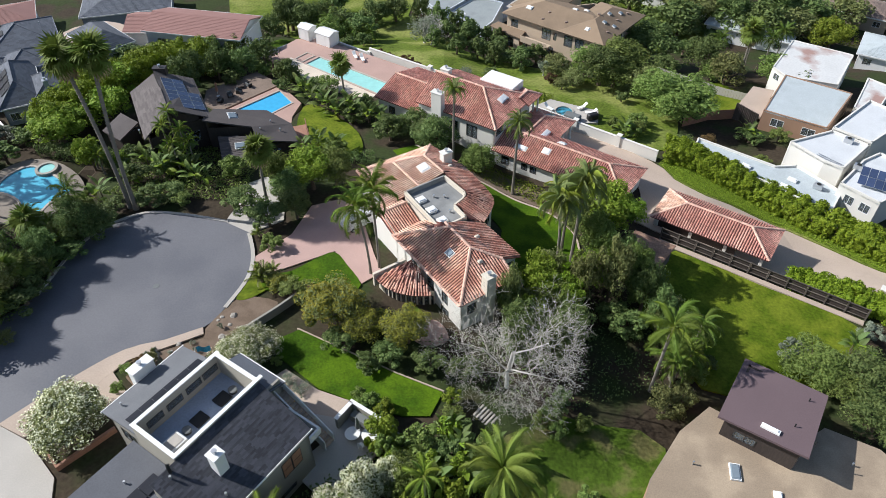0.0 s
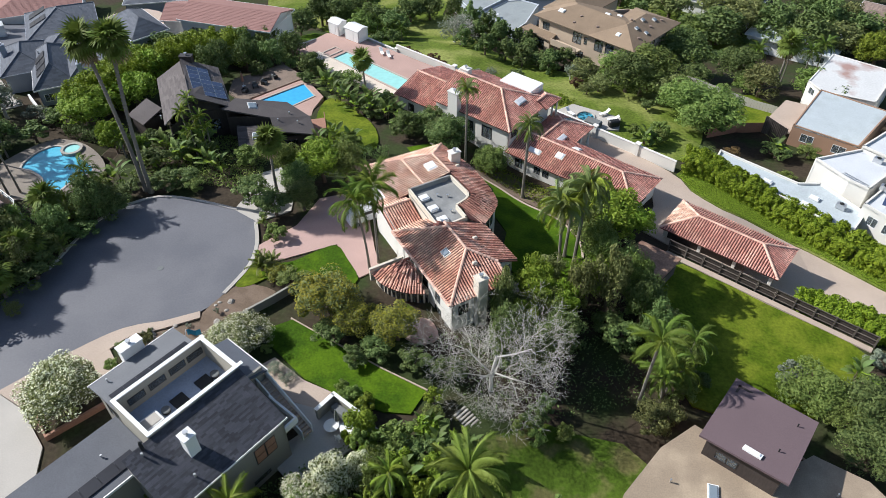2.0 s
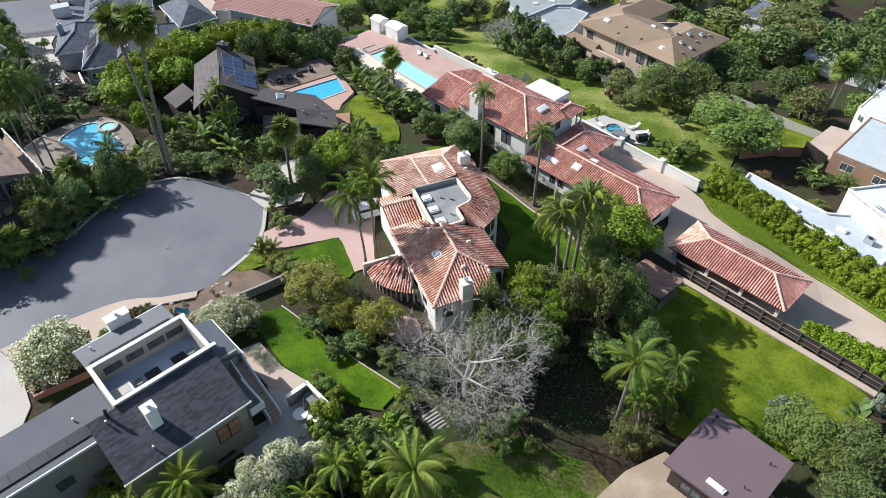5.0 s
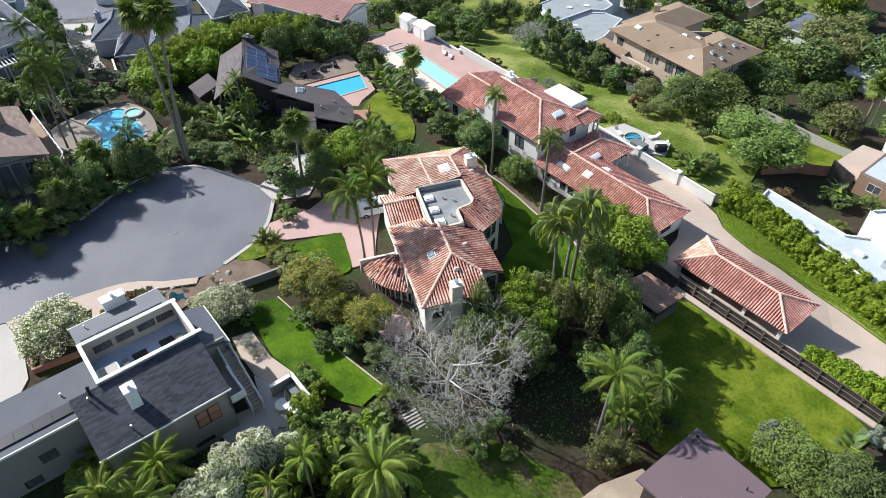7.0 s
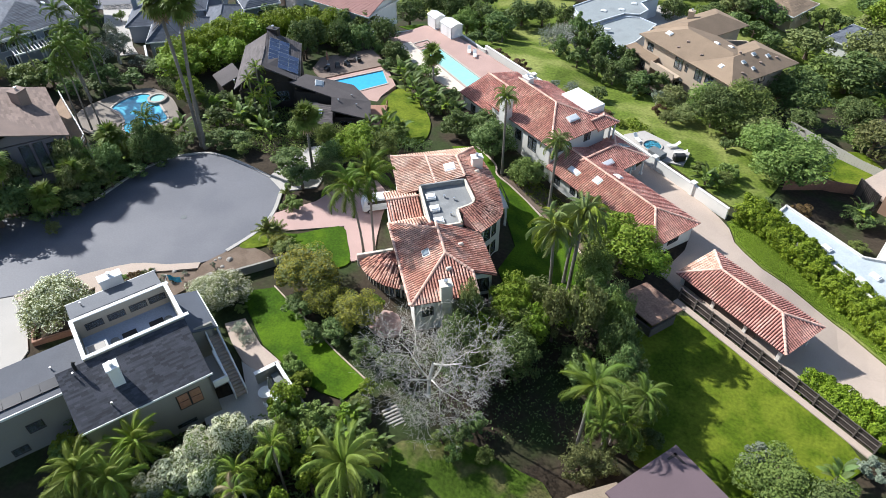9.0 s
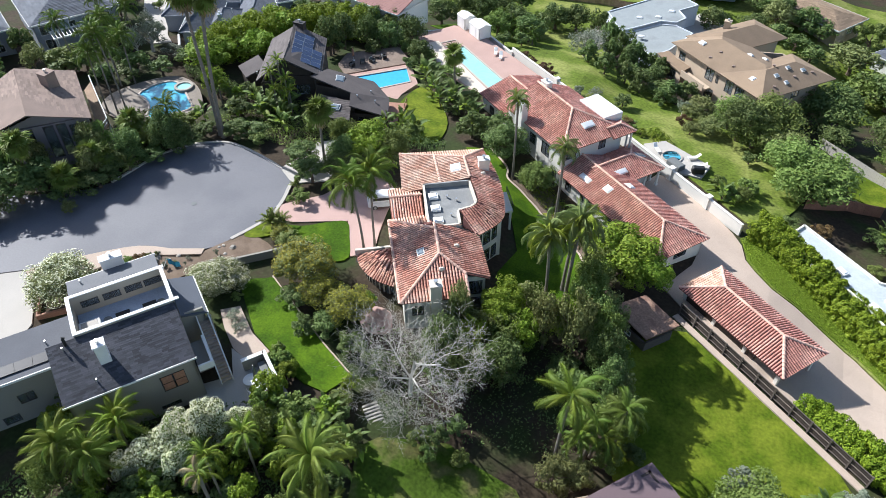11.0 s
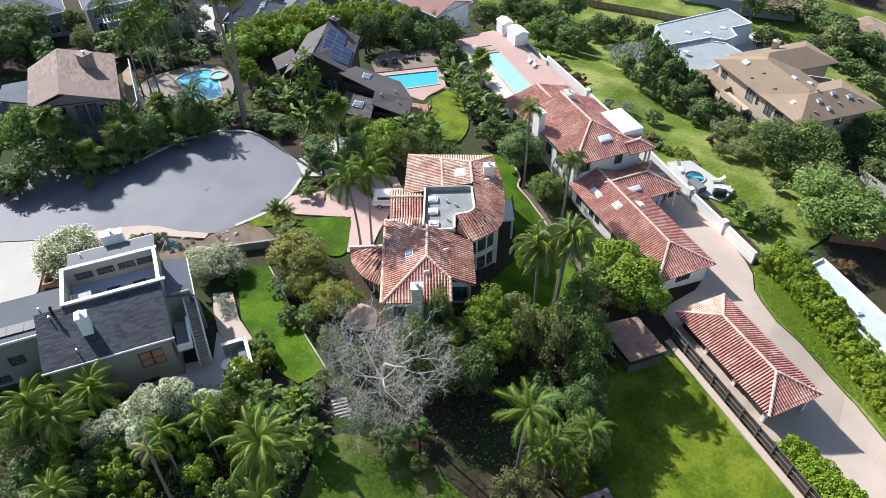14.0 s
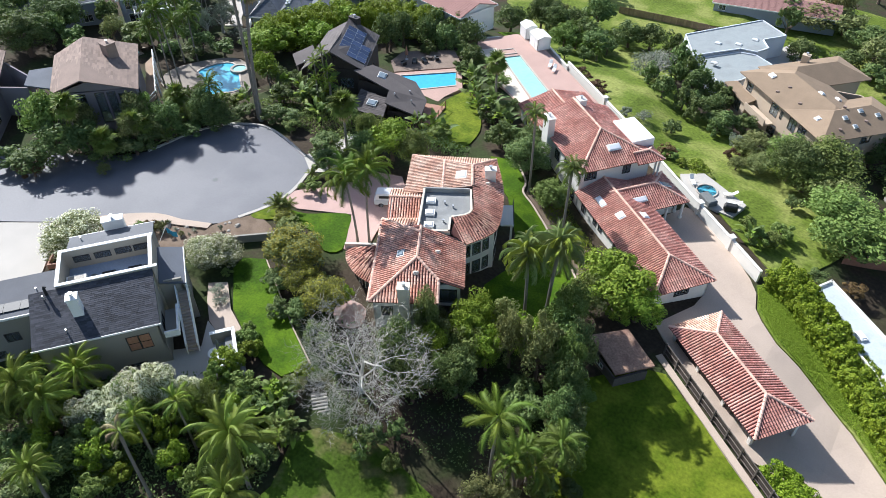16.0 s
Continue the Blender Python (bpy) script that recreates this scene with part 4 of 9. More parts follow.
# ---- the villa ----
def villa():
    h = thing("villa", 11.6, 83.6, -1.9, -34.4, "white stucco villa with long red clay tile roofs", "house")
    up, upl = hip(-16.5, -2.6, -4.2, 7.0, 6.1, 2.3, "x", (False, True))
    wg, wgl = hip(-3.2, 16.9, -4.2, 3.9, 2.75, 1.6, "x", (False, True))
    ex, exl = hip(-3.4, 3.4, -1.0, 9.1, 2.72, 1.5, "y", (False, True))
    lo, lol = hip(-25.2, -15.6, -3.0, 8.2, 3.4, 1.5, "x", (False, False))
    pt, ptl = hip(-5.2, -2.0, 4.0, 8.0, 6.05, 0.8, "y", (False, True))
    tiled(h, up, TILE_RED)
    tiled(h, wg, TILE_RED)
    tiled(h, ex, TILE_RED)
    tiled(h, lo, TILE_RED)
    tiled(h, pt, TILE_RED)
    caps(h, upl + wgl + exl + lol + ptl)
    walls(h, [(-16.1, -3.7), (-3.1, -3.7), (-3.1, 6.5), (-16.1, 6.5)], -0.5, 6.05, STUCCO, {0: [(5.6, 6.9, 3.4, 5.0), (8.4, 10.2, 3.2, 5.2), (11.0, 12.2, 0.6, 2.2)], 1: [(0.6, 2.4, 4.3, 5.7, 3), (6.2, 7.4, 4.2, 5.6)], 2: [(2, 3.4, 3.6, 5.0), (6, 7.4, 3.6, 5.0)]}, frame_mat=FRAME_DARK)
    walls(h, [(-2.9, -3.7), (16.4, -3.7), (16.4, 3.4), (-2.9, 3.4)], -0.5, 2.7, STUCCO, {0: [(1.2, 2.4, 0.7, 2.1), (4.4, 5.4, 1.0, 2.1), (5.8, 6.8, 1.0, 2.1), (9.6, 11, 0.8, 2.1), (14, 15.2, 0.8, 2.1)], 1: [(2.6, 4.6, 1.1, 2.4, 4)], 2: [(1.2, 4.0, 0.0, 2.2, 4), (5.0, 7.8, 0.0, 2.2, 4)]}, frame_mat=FRAME_DARK)
    walls(h, [(-2.9, 3.4), (1.4, 3.4), (1.4, 8.5), (-2.9, 8.5)], -0.5, 2.7, STUCCO, {})
    for x, y in ((3.0, 8.6), (1.7, 8.6), (3.0, 6.2)):
        bm = bmesh.new()
        tube(bm, [(x, y, -0.1), (x, y, 0.1), (x, y, 0.12), (x, y, 2.5), (x, y, 2.52), (x, y, 2.72)], [0.27, 0.27, 0.18, 0.16, 0.25, 0.25], 12)
        part("column", bm, STUCCO, h)
    for x in (-3.0, -2.3):
        bm = bmesh.new()
        tube(bm, [(x, 7.5, 3.0), (x, 7.5, 6.05)], 0.14, 10)
        part("column", bm, STUCCO, h)
    walls(h, [(-24.8, -2.5), (-15.9, -2.5), (-15.9, 7.7), (-24.8, 7.7)], -1.2, 3.35, STUCCO, {0: [(2.0, 3.2, 1, 2.4), (6.6, 7.8, 1, 2.4)]}, frame_mat=FRAME_DARK)
    for x, s in ((-24.8, -1), (-16.0, 1)):
        wall(h, (x, 7.7) if s < 0 else (x, -2.5), (x, -2.5) if s < 0 else (x, 7.7), 3.3, 3.4, STUCCO, top=[(0, 0), (10.2, 0), (5.1, 1.3)])
    wall(h, (-16.2, 6.5), (-16.2, -3.7), 6.0, 6.1, STUCCO, top=[(0, 0), (10.2, 0), (5.1, 2.0)])
    boxed("flat_roof_box", (-10.9, -5.3, 4.9, 8.2, 6.0, 7.3), WHITE, h, bevel=0.05)
    chimney(h, -15.0, 1.9, 5, 9.0, 1.4, 1.0, STUCCO)
    chimney(h, -12.3, -4.2, -0.5, 8.9, 1.7, 1.0, STUCCO)
    skylight(h, up[2], -5.2, 1.9, 1.9, 1.0, SKYLIGHT)
    skylight(h, ex[0] if ex[0][0].x > 0 else ex[1], 1.8, 2.6, 1.9, 0.8, SKYLIGHT)
    skylight(h, ex[2], 0.2, 7.2, 0.9, 1.7, SKYGLASS)
    skylight(h, wg[0], 0.6, -2.4, 1.9, 0.8, SKYLIGHT)
    skylight(h, wg[0], 4.2, -1.6, 1.2, 1.0, SKYLIGHT)
    skylight(h, wg[1], 5.2, 1.1, 1.2, 1.0, SKYLIGHT)
    caps(h, [((-16.9, 6.6, 4.0), (-16.2, 4.0, 5.0))])
    return h


villa()


def carport():
    h = thing("carport", 34.2, 66.4, -1.75, -34.4, "open carport with a hipped red clay tile roof on white posts", "carport")
    f, l = hip(-7.4, 7.4, -3.35, 3.35, 2.15, 1.35, "x", (True, True))
    tiled(h, f[:2] + f[3:], TILE_RED)
    # paler tile colour puts stronger light on the hip end facing the sun
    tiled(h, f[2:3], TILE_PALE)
    caps(h, l)
    for x in (-6.6, -2.2, 2.2, 6.6):
        for y in (-2.7, 2.7):
            boxed("post", (x - 0.2, x + 0.2, y - 0.2, y + 0.2, -1.6, 2.1), STUCCO, h, bevel=0.02)
    for y in (-2.7, 2.7):
        boxed("beam", (-7.0, 7.0, y - 0.12, y + 0.12, 1.85, 2.1), WHITE, h)
    boxed("end_wall", (-7.0, -6.75, -2.7, 2.7, -0.8, 2.1), STUCCO, h)
    boxed("back_wall", (-6.6, 3.4, -2.72, -2.52, -1.4, 1.9), DARKWOOD, h)
    return h


carport()


# ---- the grey house with the roof terrace ----
def grey_house():
    h = thing("grey_house", -24.8, 30.9, 1.7, -34.6, "taupe stucco house with charcoal shingle roofs and a sunken roof terrace", "house")
    zt = 8.6
    main = [(10.7, -2.5, 6.2), (10.7, 8.7, 6.2), (5.25, 8.7, 8.4), (5.25, -2.5, 8.4)]
    shingled(h, [main], SHINGLE, course=0.2, width=0.6, lift=0.55)
    front = [(-4.9, 8.5, 6.35), (-4.9, -0.1, 6.35), (-0.02, -0.1, 7.35), (-0.02, 8.5, 7.35)]
    plate("roof", front, 0.2, ROLL_SLATE, h)
    side = [(5.1, 11.2, 5.5), (-0.5, 11.2, 5.6), (-0.5, 8.75, 6.3), (5.1, 8.75, 6.2)]
    plate("roof", side, 0.18, SHINGLE_SLATE, h)
    low = [(-1.0, -0.15, 5.6), (-1.0, -16, 5.6), (5.1, -16, 5.9), (5.1, -0.15, 5.9)]
    plate("roof", low, 0.2, ROLL_DARK, h)
    # terrace
    # the floor's blue is the sky's reflection, put into its colour
    boxed("terrace_floor", (0.2, 5.0, 0.2, 8.6, 6.0, 6.3), mat("sky_tinted_terrace_floor", (0.36, 0.42, 0.52), 0.6, 0.18, 0.5, 6), h)
    wall(h, (0, 8.7), (0, -0.1), 0, zt, TAUPE, (), th=0.25, name="parapet")
    wall(h, (0.26, -0.1), (5.2, -0.1), 0, zt, TAUPE, (), th=0.25, name="parapet")
    wall(h, (5.2, -0.1), (5.2, 8.7), 5.6, zt, TAUPE, (), th=0.25, name="parapet")
    wall(h, (5.2, 8.7), (0.25, 8.7), 0, zt, TAUPE, (), th=0.25, name="parapet")
    for d in ((-0.05, 0.3, -0.15, 8.9), (0.3, 5.25, -0.15, 0.2), (4.9, 5.25, 0.2, 9.2)):
        boxed("parapet_cap", (*d, zt, zt + 0.1), WHITE, h)
    boxed("parapet_cap", (0.3, 4.9, 8.42, 8.78, zt, zt + 0.1), WHITE, h)
    for y in (0.9, 2.9, 4.9, 6.7):
        w = boxed("terrace_window", (0.24, 0.30, y, y + 1.6, 7.0, 7.8), FRAME_DARK, h)
        boxed("pane", (0.30, 0.31, y + 0.06, y + 1.54, 7.06, 7.74), GLASS, w)
    for y in (3.4, 5.9):
        boxed("hatch", (1.9, 3.1, y, y + 1.3, 6.3, 6.46), BLACK, h, bevel=0.03)
    # body
    body = [(-4.5, 0.2), (0, 0.2), (0, -15.6), (4.8, -15.6), (4.8, -2.2), (10.4, -2.2), (10.4, 8.5), (4.9, 8.5), (4.9, 10.9), (-0.3, 10.9), (-0.3, 8.3), (-4.5, 8.3)]
    tops = [6.3, 5.5, 5.4, 5.7, 5.7, 6.15, 6.3, 6.1, 5.4, 5.4, 6.2, 6.3]
    ops = {5: [(7.4, 9.6, 3.0, 5.0, 2), (6.6, 8.4, 0.7, 1.2, 1)], 3: [(2, 3.6, 2.4, 3.8), (7, 8.4, 0.4, 1.4), (9, 10.4, 2.4, 3.6)], 6: [(1.2, 3.0, 2.6, 4.6)], 0: [(1.0, 3.0, 3.4, 5.0)]}
    for i in range(len(body)):
        wall(h, body[i], body[(i + 1) % len(body)], -0.6, tops[i], GREYWALL, ops.get(i, ()), frame_mat=FRAME_DARK)
    wall(h, (4.9, -2.35), (10.45, -2.35), 6.1, 6.2, GREYWALL, top=[(0, 0), (5.5, 0), (0.3, 2.0)])
    wall(h, (10.45, 8.55), (5.0, 8.55), 6.1, 6.2, GREYWALL, top=[(0, 0), (5.4, 0), (5.2, 2.0)])
    boxed("fascia", (10.66, 10.76, -2.6, 8.8, 6.02, 6.22), WHITE, h)
    boxed("fascia", (-4.98, -4.9, -0.2, 8.6, 6.14, 6.34), WHITE, h)
    boxed("fascia", (5.1, 5.2, -16, -0.2, 5.66, 5.92), WHITE, h)
    boxed("fascia", (-0.5, 5.2, 11.2, 11.28, 5.35, 5.62), WHITE, h)
    for y0, z0 in ((5.3, 3.1), (6.4, 3.1), (5.3, 4.05), (6.4, 4.05)):
        boxed("shutter", (10.405, 10.43, y0, y0 + 0.95, z0, z0 + 0.85), CEDAR, h)
    chimney(h, 7.9, 1.75, 6.8, 9.3, 0.95, 0.95, WHITE)
    chimney(h, -5.3, 4.5, -0.4, 7.45, 0.9, 2.1, WHITE)
    e, s = Vector((0, -1, 0)), Vector((4.88, 0, 1.0)).normalized()
    solar_array(h, (-2.0, 8.0, on_plane(front, -2.0, 8)), e, s, 6, 1, 1.25, 1.5, SOLAR_BLACK, frame_mat=SOLAR_BLACK)
    solar_array(h, (3.0, -1.2, 5.8), e, Vector((1, 0, 0.05)), 9, 1, 1.5, 1.3, SOLAR_BLACK, frame_mat=SOLAR_BLACK)
    for x, y in ((-3.8, 1.2), (1.8, -3.0), (6.0, -1.2), (9.6, 0.6)):
        vent(h, x, y, 5.7 if y < -2 else (6.6 if x < 0 else on_plane(main, x, y)), 0.35, 0.07)
    bm = bmesh.new()
    tube(bm, [(5.6, -0.9, 8.2), (5.6, -0.9, 9.0), (5.5, -0.8, 9.15)], [0.14, 0.14, 0.17], 8)
    part("stove_pipe", bm, BLACK, h)
    # balcony and outside stair
    bal = boxed("balcony", (6.4, 10.2, 8.6, 9.9, 3.4, 3.6), GREYWALL, h)
    boxed("rail_wall", (10.05, 10.25, 8.6, 10.0, 3.6, 4.35), WHITE, bal)
    boxed("rail_wall", (6.6, 10.05, 9.8, 10.0, 3.6, 4.35), WHITE, bal)
    st = boxed("stair_wall", (4.6, 4.8, 10.0, 11.4, -0.4, 4.6), GREYWALL, h)
    n = 18
    for i in range(n):
        x = 4.9 + i * 0.30
        z = 4.5 - (i + 1) * 0.185
        boxed("step", (x, x + 0.32, 10.1, 11.1, z - 0.2, z), CONCRETE, st)
    bm = bmesh.new()
    for y in (11.1, 10.0):
        vs = [bm.verts.new(q) for q in ((4.6, y, 4.2), (10.3, y, 0.7), (10.3, y, 2.0), (4.6, y, 5.5), (4.6, y + 0.12, 4.2), (10.3, y + 0.12, 0.7), (10.3, y + 0.12, 2.0), (4.6, y + 0.12, 5.5))]
        for q in ((0, 1, 2, 3), (7, 6, 5, 4), (0, 4, 5, 1), (3, 2, 6, 7), (1, 5, 6, 2), (0, 3, 7, 4)):
            bm.faces.new([vs[j] for j in q])
    part("stair_rail", bm, WHITE, h)
    return h


GH = grey_house()
p = GH.matrix_basis @ Vector((2.9, 1.0, 6.3))
hb = thing("plunge_tub", *p, -34.6, "white built-in plunge tub on the roof terrace", "tub")
boxed("shell", (-0.7, 0.7, -0.8, 1.1, 0, 0.75), WHITE, hb, bevel=0.05)
boxed("cover", (-0.5, 0.5, -0.6, 0.9, 0.75, 0.8), CONCRETE_PALE, hb, bevel=0.02)
for x, y in ((2.6, 2.7), (2.7, 7.6)):
    p = GH.matrix_basis @ Vector((x, y, 6.3))
    lo = thing("pouffe", *p, 0, "round dark grey cushioned seat on the sunken roof terrace", "seat", "terrace seats")
    bm = bmesh.new()
    tube(bm, [(0, 0, 0), (0, 0, 0.03), (0, 0, 0.28)], [0.30, 0.34, 0.36], 20)
    part("base", bm, FRAME_DARK, lo)
    bm = bmesh.new()
    tube(bm, [(0, 0, 0.28), (0, 0, 0.31), (0, 0, 0.40), (0, 0, 0.43)], [0.36, 0.40, 0.40, 0.33], 20)
    part("cushion", bm, GREYCLOTH, lo)


# ---- houses round about ----
def upper_house():
    h = thing("plum_roof_house", 28, 35, 0, 0, "dark timber house with plum-brown roof above tan gravel roof", "house")
    L = lambda pts: to_local(h, pts)
    plum = L([(34.4, 36.8, 5.55), (28.6, 41.5, 5.0), (23.8, 34.6, 5.75), (29.9, 30.2, 6.25)])
    plate("roof", plum, 0.25, PLUM, h)
    fp = [p[:2] for p in L([(24.6, 34.6, 0), (29.8, 31.0, 0), (33.6, 36.6, 0), (28.6, 40.6, 0)])]
    walls(h, fp, 2.6, 5.2, DARKWOOD, {0: [(1.0, 3.0, 3.4, 4.4)], 3: [(2, 3.4, 3.5, 4.5)]}, frame_mat=FRAME_DARK)
    skylight(h, plum, -0.2, -1.9, 1.6, 0.5, SKYLIGHT, rz=0)
    for x, y in ((2.0, -1.6), (4.4, 1.2), (3.0, -3.4)):
        vent(h, x, y, on_plane(plum, x, y), 0.3, 0.05, BLACK)
    tan = L([(21.2, 34.9, 2.9), (17.5, 30.2, 2.9), (16, 27, 2.9), (18, 14, 2.9), (44, 12, 2.9), (43, 26, 2.9), (38.4, 33.0, 2.9), (34.4, 35.2, 2.9), (30.5, 33, 2.9), (24.6, 37.5, 2.9)])
    plate("roof", tan, 0.35, ROLL_TAN, h)
    fp = [p[:2] for p in L([(17.4, 30, 0), (17.2, 26.5, 0), (18.6, 14.6, 0), (43, 12.6, 0), (42.4, 26, 0), (37.6, 32.6, 0), (34.0, 34.6, 0), (28.6, 40, 0), (24.8, 36.4, 0), (21.4, 34.2, 0)])]
    walls(h, fp, -1.4, 2.7, BROWNWALL, {0: [(1.4, 2.6, 0.6, 1.8)], 9: [(1.2, 2.8, 0.6, 1.9)]})
    flat = L([(16, 14, 2.9), (44, 14, 2.9), (44, 34, 2.9), (16, 34, 2.9)])
    for x, y, w, d, mt in ((-3.1, -4.2, 0.9, 1.6, SKYGLASS), (-0.2, -6.6, 0.7, 1.2, SKYLIGHT), (4.6, -7.6, 0.5, 0.6, ROLL_TAN)):
        skylight(h, flat, x, y, w, d, mt, rz=-10)
    for x, y in ((-6.5, -3.4), (3.0, -7.0), (7.2, -3.6)):
        vent(h, x, y, 2.9, 0.4, 0.06)
    return h


upper_house()


def hut():
    h = thing("garden_hut", 23.6, 60, -0.8, 0, "old garden hut with a worn brown roof under trees", "shed")
    L = lambda pts: to_local(h, pts)
    shingled(h, [L([(20.3, 60.4, 1.75), (24.8, 57.5, 1.6), (27.5, 60.9, 1.6), (23.2, 63.6, 1.8)])], SHAKE, course=0.3, lift=0.5)
    walls(h, [p[:2] for p in L([(21, 59.8, 0), (24.8, 57.6, 0), (27.0, 60.6, 0), (23.4, 62.6, 0)])], -0.3, 1.55, FENCEWOOD, {0: [(1.2, 2.4, 0.7, 1.4)]})


hut()


def dark_house():
    h = thing("dark_timber_house", -36, 86, 0, 0, "dark timber house with brown shingle roofs and solar panels", "house")
    L = lambda pts: to_local(h, pts)
    east = L([(-32.9, 84.9, 4.35), (-37.8, 94.3, 5.3), (-42.5, 92.0, 7.4), (-37.4, 82.2, 7.4)])
    west = L([(-46.2, 90.8, 5.0), (-40.2, 78.4, 5.0), (-37.4, 82.2, 7.4), (-42.5, 92.0, 7.4)])
    low = L([(-20.6, 83.4, 1.3), (-22.4, 87.3, 1.8), (-26.2, 89.4, 2.75), (-33.2, 87.2, 4.4), (-33.9, 83.5, 4.8), (-27.3, 84.2, 3.3), (-26.1, 81.7, 2.7)])
    sub = L([(-30.8, 79.2, 1.1), (-25.4, 80.4, 1.1), (-26.8, 83.4, 2.3), (-32.0, 82.9, 2.5)])
    shingled(h, [east, west, sub], SHINGLE_DARK, course=0.3, width=1.2)
    plate("roof", low, 0.22, SHINGLE_DARK, h)
    lean = L([(-48.8, 84.4, 2.6), (-45.6, 82.2, 2.4), (-43.8, 85.4, 3.3), (-47.0, 87.6, 3.5)])
    plate("roof", lean, 0.2, SHINGLE_DARK, h)
    walls(h, [p[:2] for p in L([(-40.0, 79.4, 0), (-37.4, 82.8, 0), (-33.4, 85.2, 0), (-37.6, 93.4, 0), (-42.2, 91.4, 0), (-45.6, 90.4, 0)])], -1.6, 4.25, DARKWOOD, {1: [(0.8, 3.0, 1, 2.8)], 2: [(1, 2.4, 1.2, 2.6), (4, 6, 1.2, 2.6)], 5: [(2, 4, 1.2, 2.6), (6, 8, 2.2, 3.8)]}, frame_mat=FRAME_DARK)
    q = L([(-39.2, 80.6, 0), (-37.5, 83.0, 0), (-34.6, 84.6, 0)])
    wall(h, q[0][:2], q[1][:2], 4.2, 5.2, DARKWOOD, top=[(0, 0), (2.9, 0), (2.6, 1.9), (0, 0.4)])
    wall(h, q[1][:2], q[2][:2], 4.2, 5.0, DARKWOOD, top=[(0, 0), (3.2, 0), (0, 2.0)])
    fp = [p[:2] for p in L([(-33.6, 83.9, 0), (-27.4, 84.6, 0), (-26.2, 82.2, 0), (-21.1, 83.8, 0), (-22.8, 87.0, 0), (-26.4, 89.0, 0), (-33.2, 87.0, 0)])]
    for k, zt in enumerate((3.2, 2.6, 1.1, 1.2, 1.6, 2.5, 4.2)):
        wall(h, fp[k], fp[(k + 1) % 7], -1.8, zt, DARKWOOD, {2: [(1, 3, -0.8, 0.6)], 4: [(1, 3, -1.0, 0.8, 3)]}.get(k, ()), frame_mat=FRAME_DARK)
    walls(h, [p[:2] for p in L([(-30.4, 79.7, 0), (-25.8, 80.8, 0), (-27.0, 83.2, 0), (-31.7, 82.6, 0)])], -1.4, 1.0, DARKWOOD, {}, frame_mat=FRAME_DARK)
    walls(h, [p[:2] for p in L([(-48.3, 84.4, 0), (-45.6, 82.6, 0), (-44.0, 85.4, 0), (-46.8, 87.2, 0)])], -1.4, 2.4, DARKWOOD, {})
    e, s = plane_frame(east)[1:3]
    solar_array(h, Vector(east[0]) + e * 1.6 + s * 0.4, e, s, 4, 1, 1.05, 1.55, SOLAR)
    solar_array(h, Vector(east[0]) + e * 1.6 + s * 2.0, e, s, 7, 2, 1.05, 1.55, SOLAR)
    chimney(h, *to_local(h, [(-41.6, 92.6, 0)])[0][:2], 4.6, 8.0, 1.8, 0.9, DARKWOOD, True, FRAME_DARK)
    for x, y, pl, w, d in ((-30.4, 86.2, low, 1.6, 1.3), (-28.6, 81.6, sub, 1.6, 1.1)):
        q = to_local(h, [(x, y, 0)])[0]
        skylight(h, pl, q[0], q[1], w, d, SKYGLASS)
    for x, y in ((-25.2, 86.6), (-26.2, 84.2), (-23.6, 85.0), (-41.6, 80.6)):
        q = to_local(h, [(x, y, 0)])[0]
        vent(h, q[0], q[1], on_plane(low if x > -30 else west, q[0], q[1]), 0.4, 0.09)
    d = plate("deck", L([(-22.0, 83.0, -0.2), (-19.4, 84.6, -0.2), (-21.0, 90.2, -0.2), (-24.6, 89.0, -0.2)]), 0.25, REDWOOD, h)
    rail = L([(-22.0, 83.0, -0.2), (-19.4, 84.6, -0.2), (-21.0, 90.2, -0.2)])
    for p, q in zip(rail, rail[1:]):
        p, q = Vector(p), Vector(q)
        k = int((q - p).length / 1.2)
        for i in range(k + 1):
            o = p + (q - p) * i / k
            boxed("rail_post", (o.x - 0.05, o.x + 0.05, o.y - 0.05, o.y + 0.05, o.z - 0.8, o.z + 1.0), REDWOOD, d)
        bm = bmesh.new()
        tube(bm, [p + Vector((0, 0, 1.0)), q + Vector((0, 0, 1.0))], 0.05, 5)
        part("handrail", bm, REDWOOD, d)
    return h


dark_house()


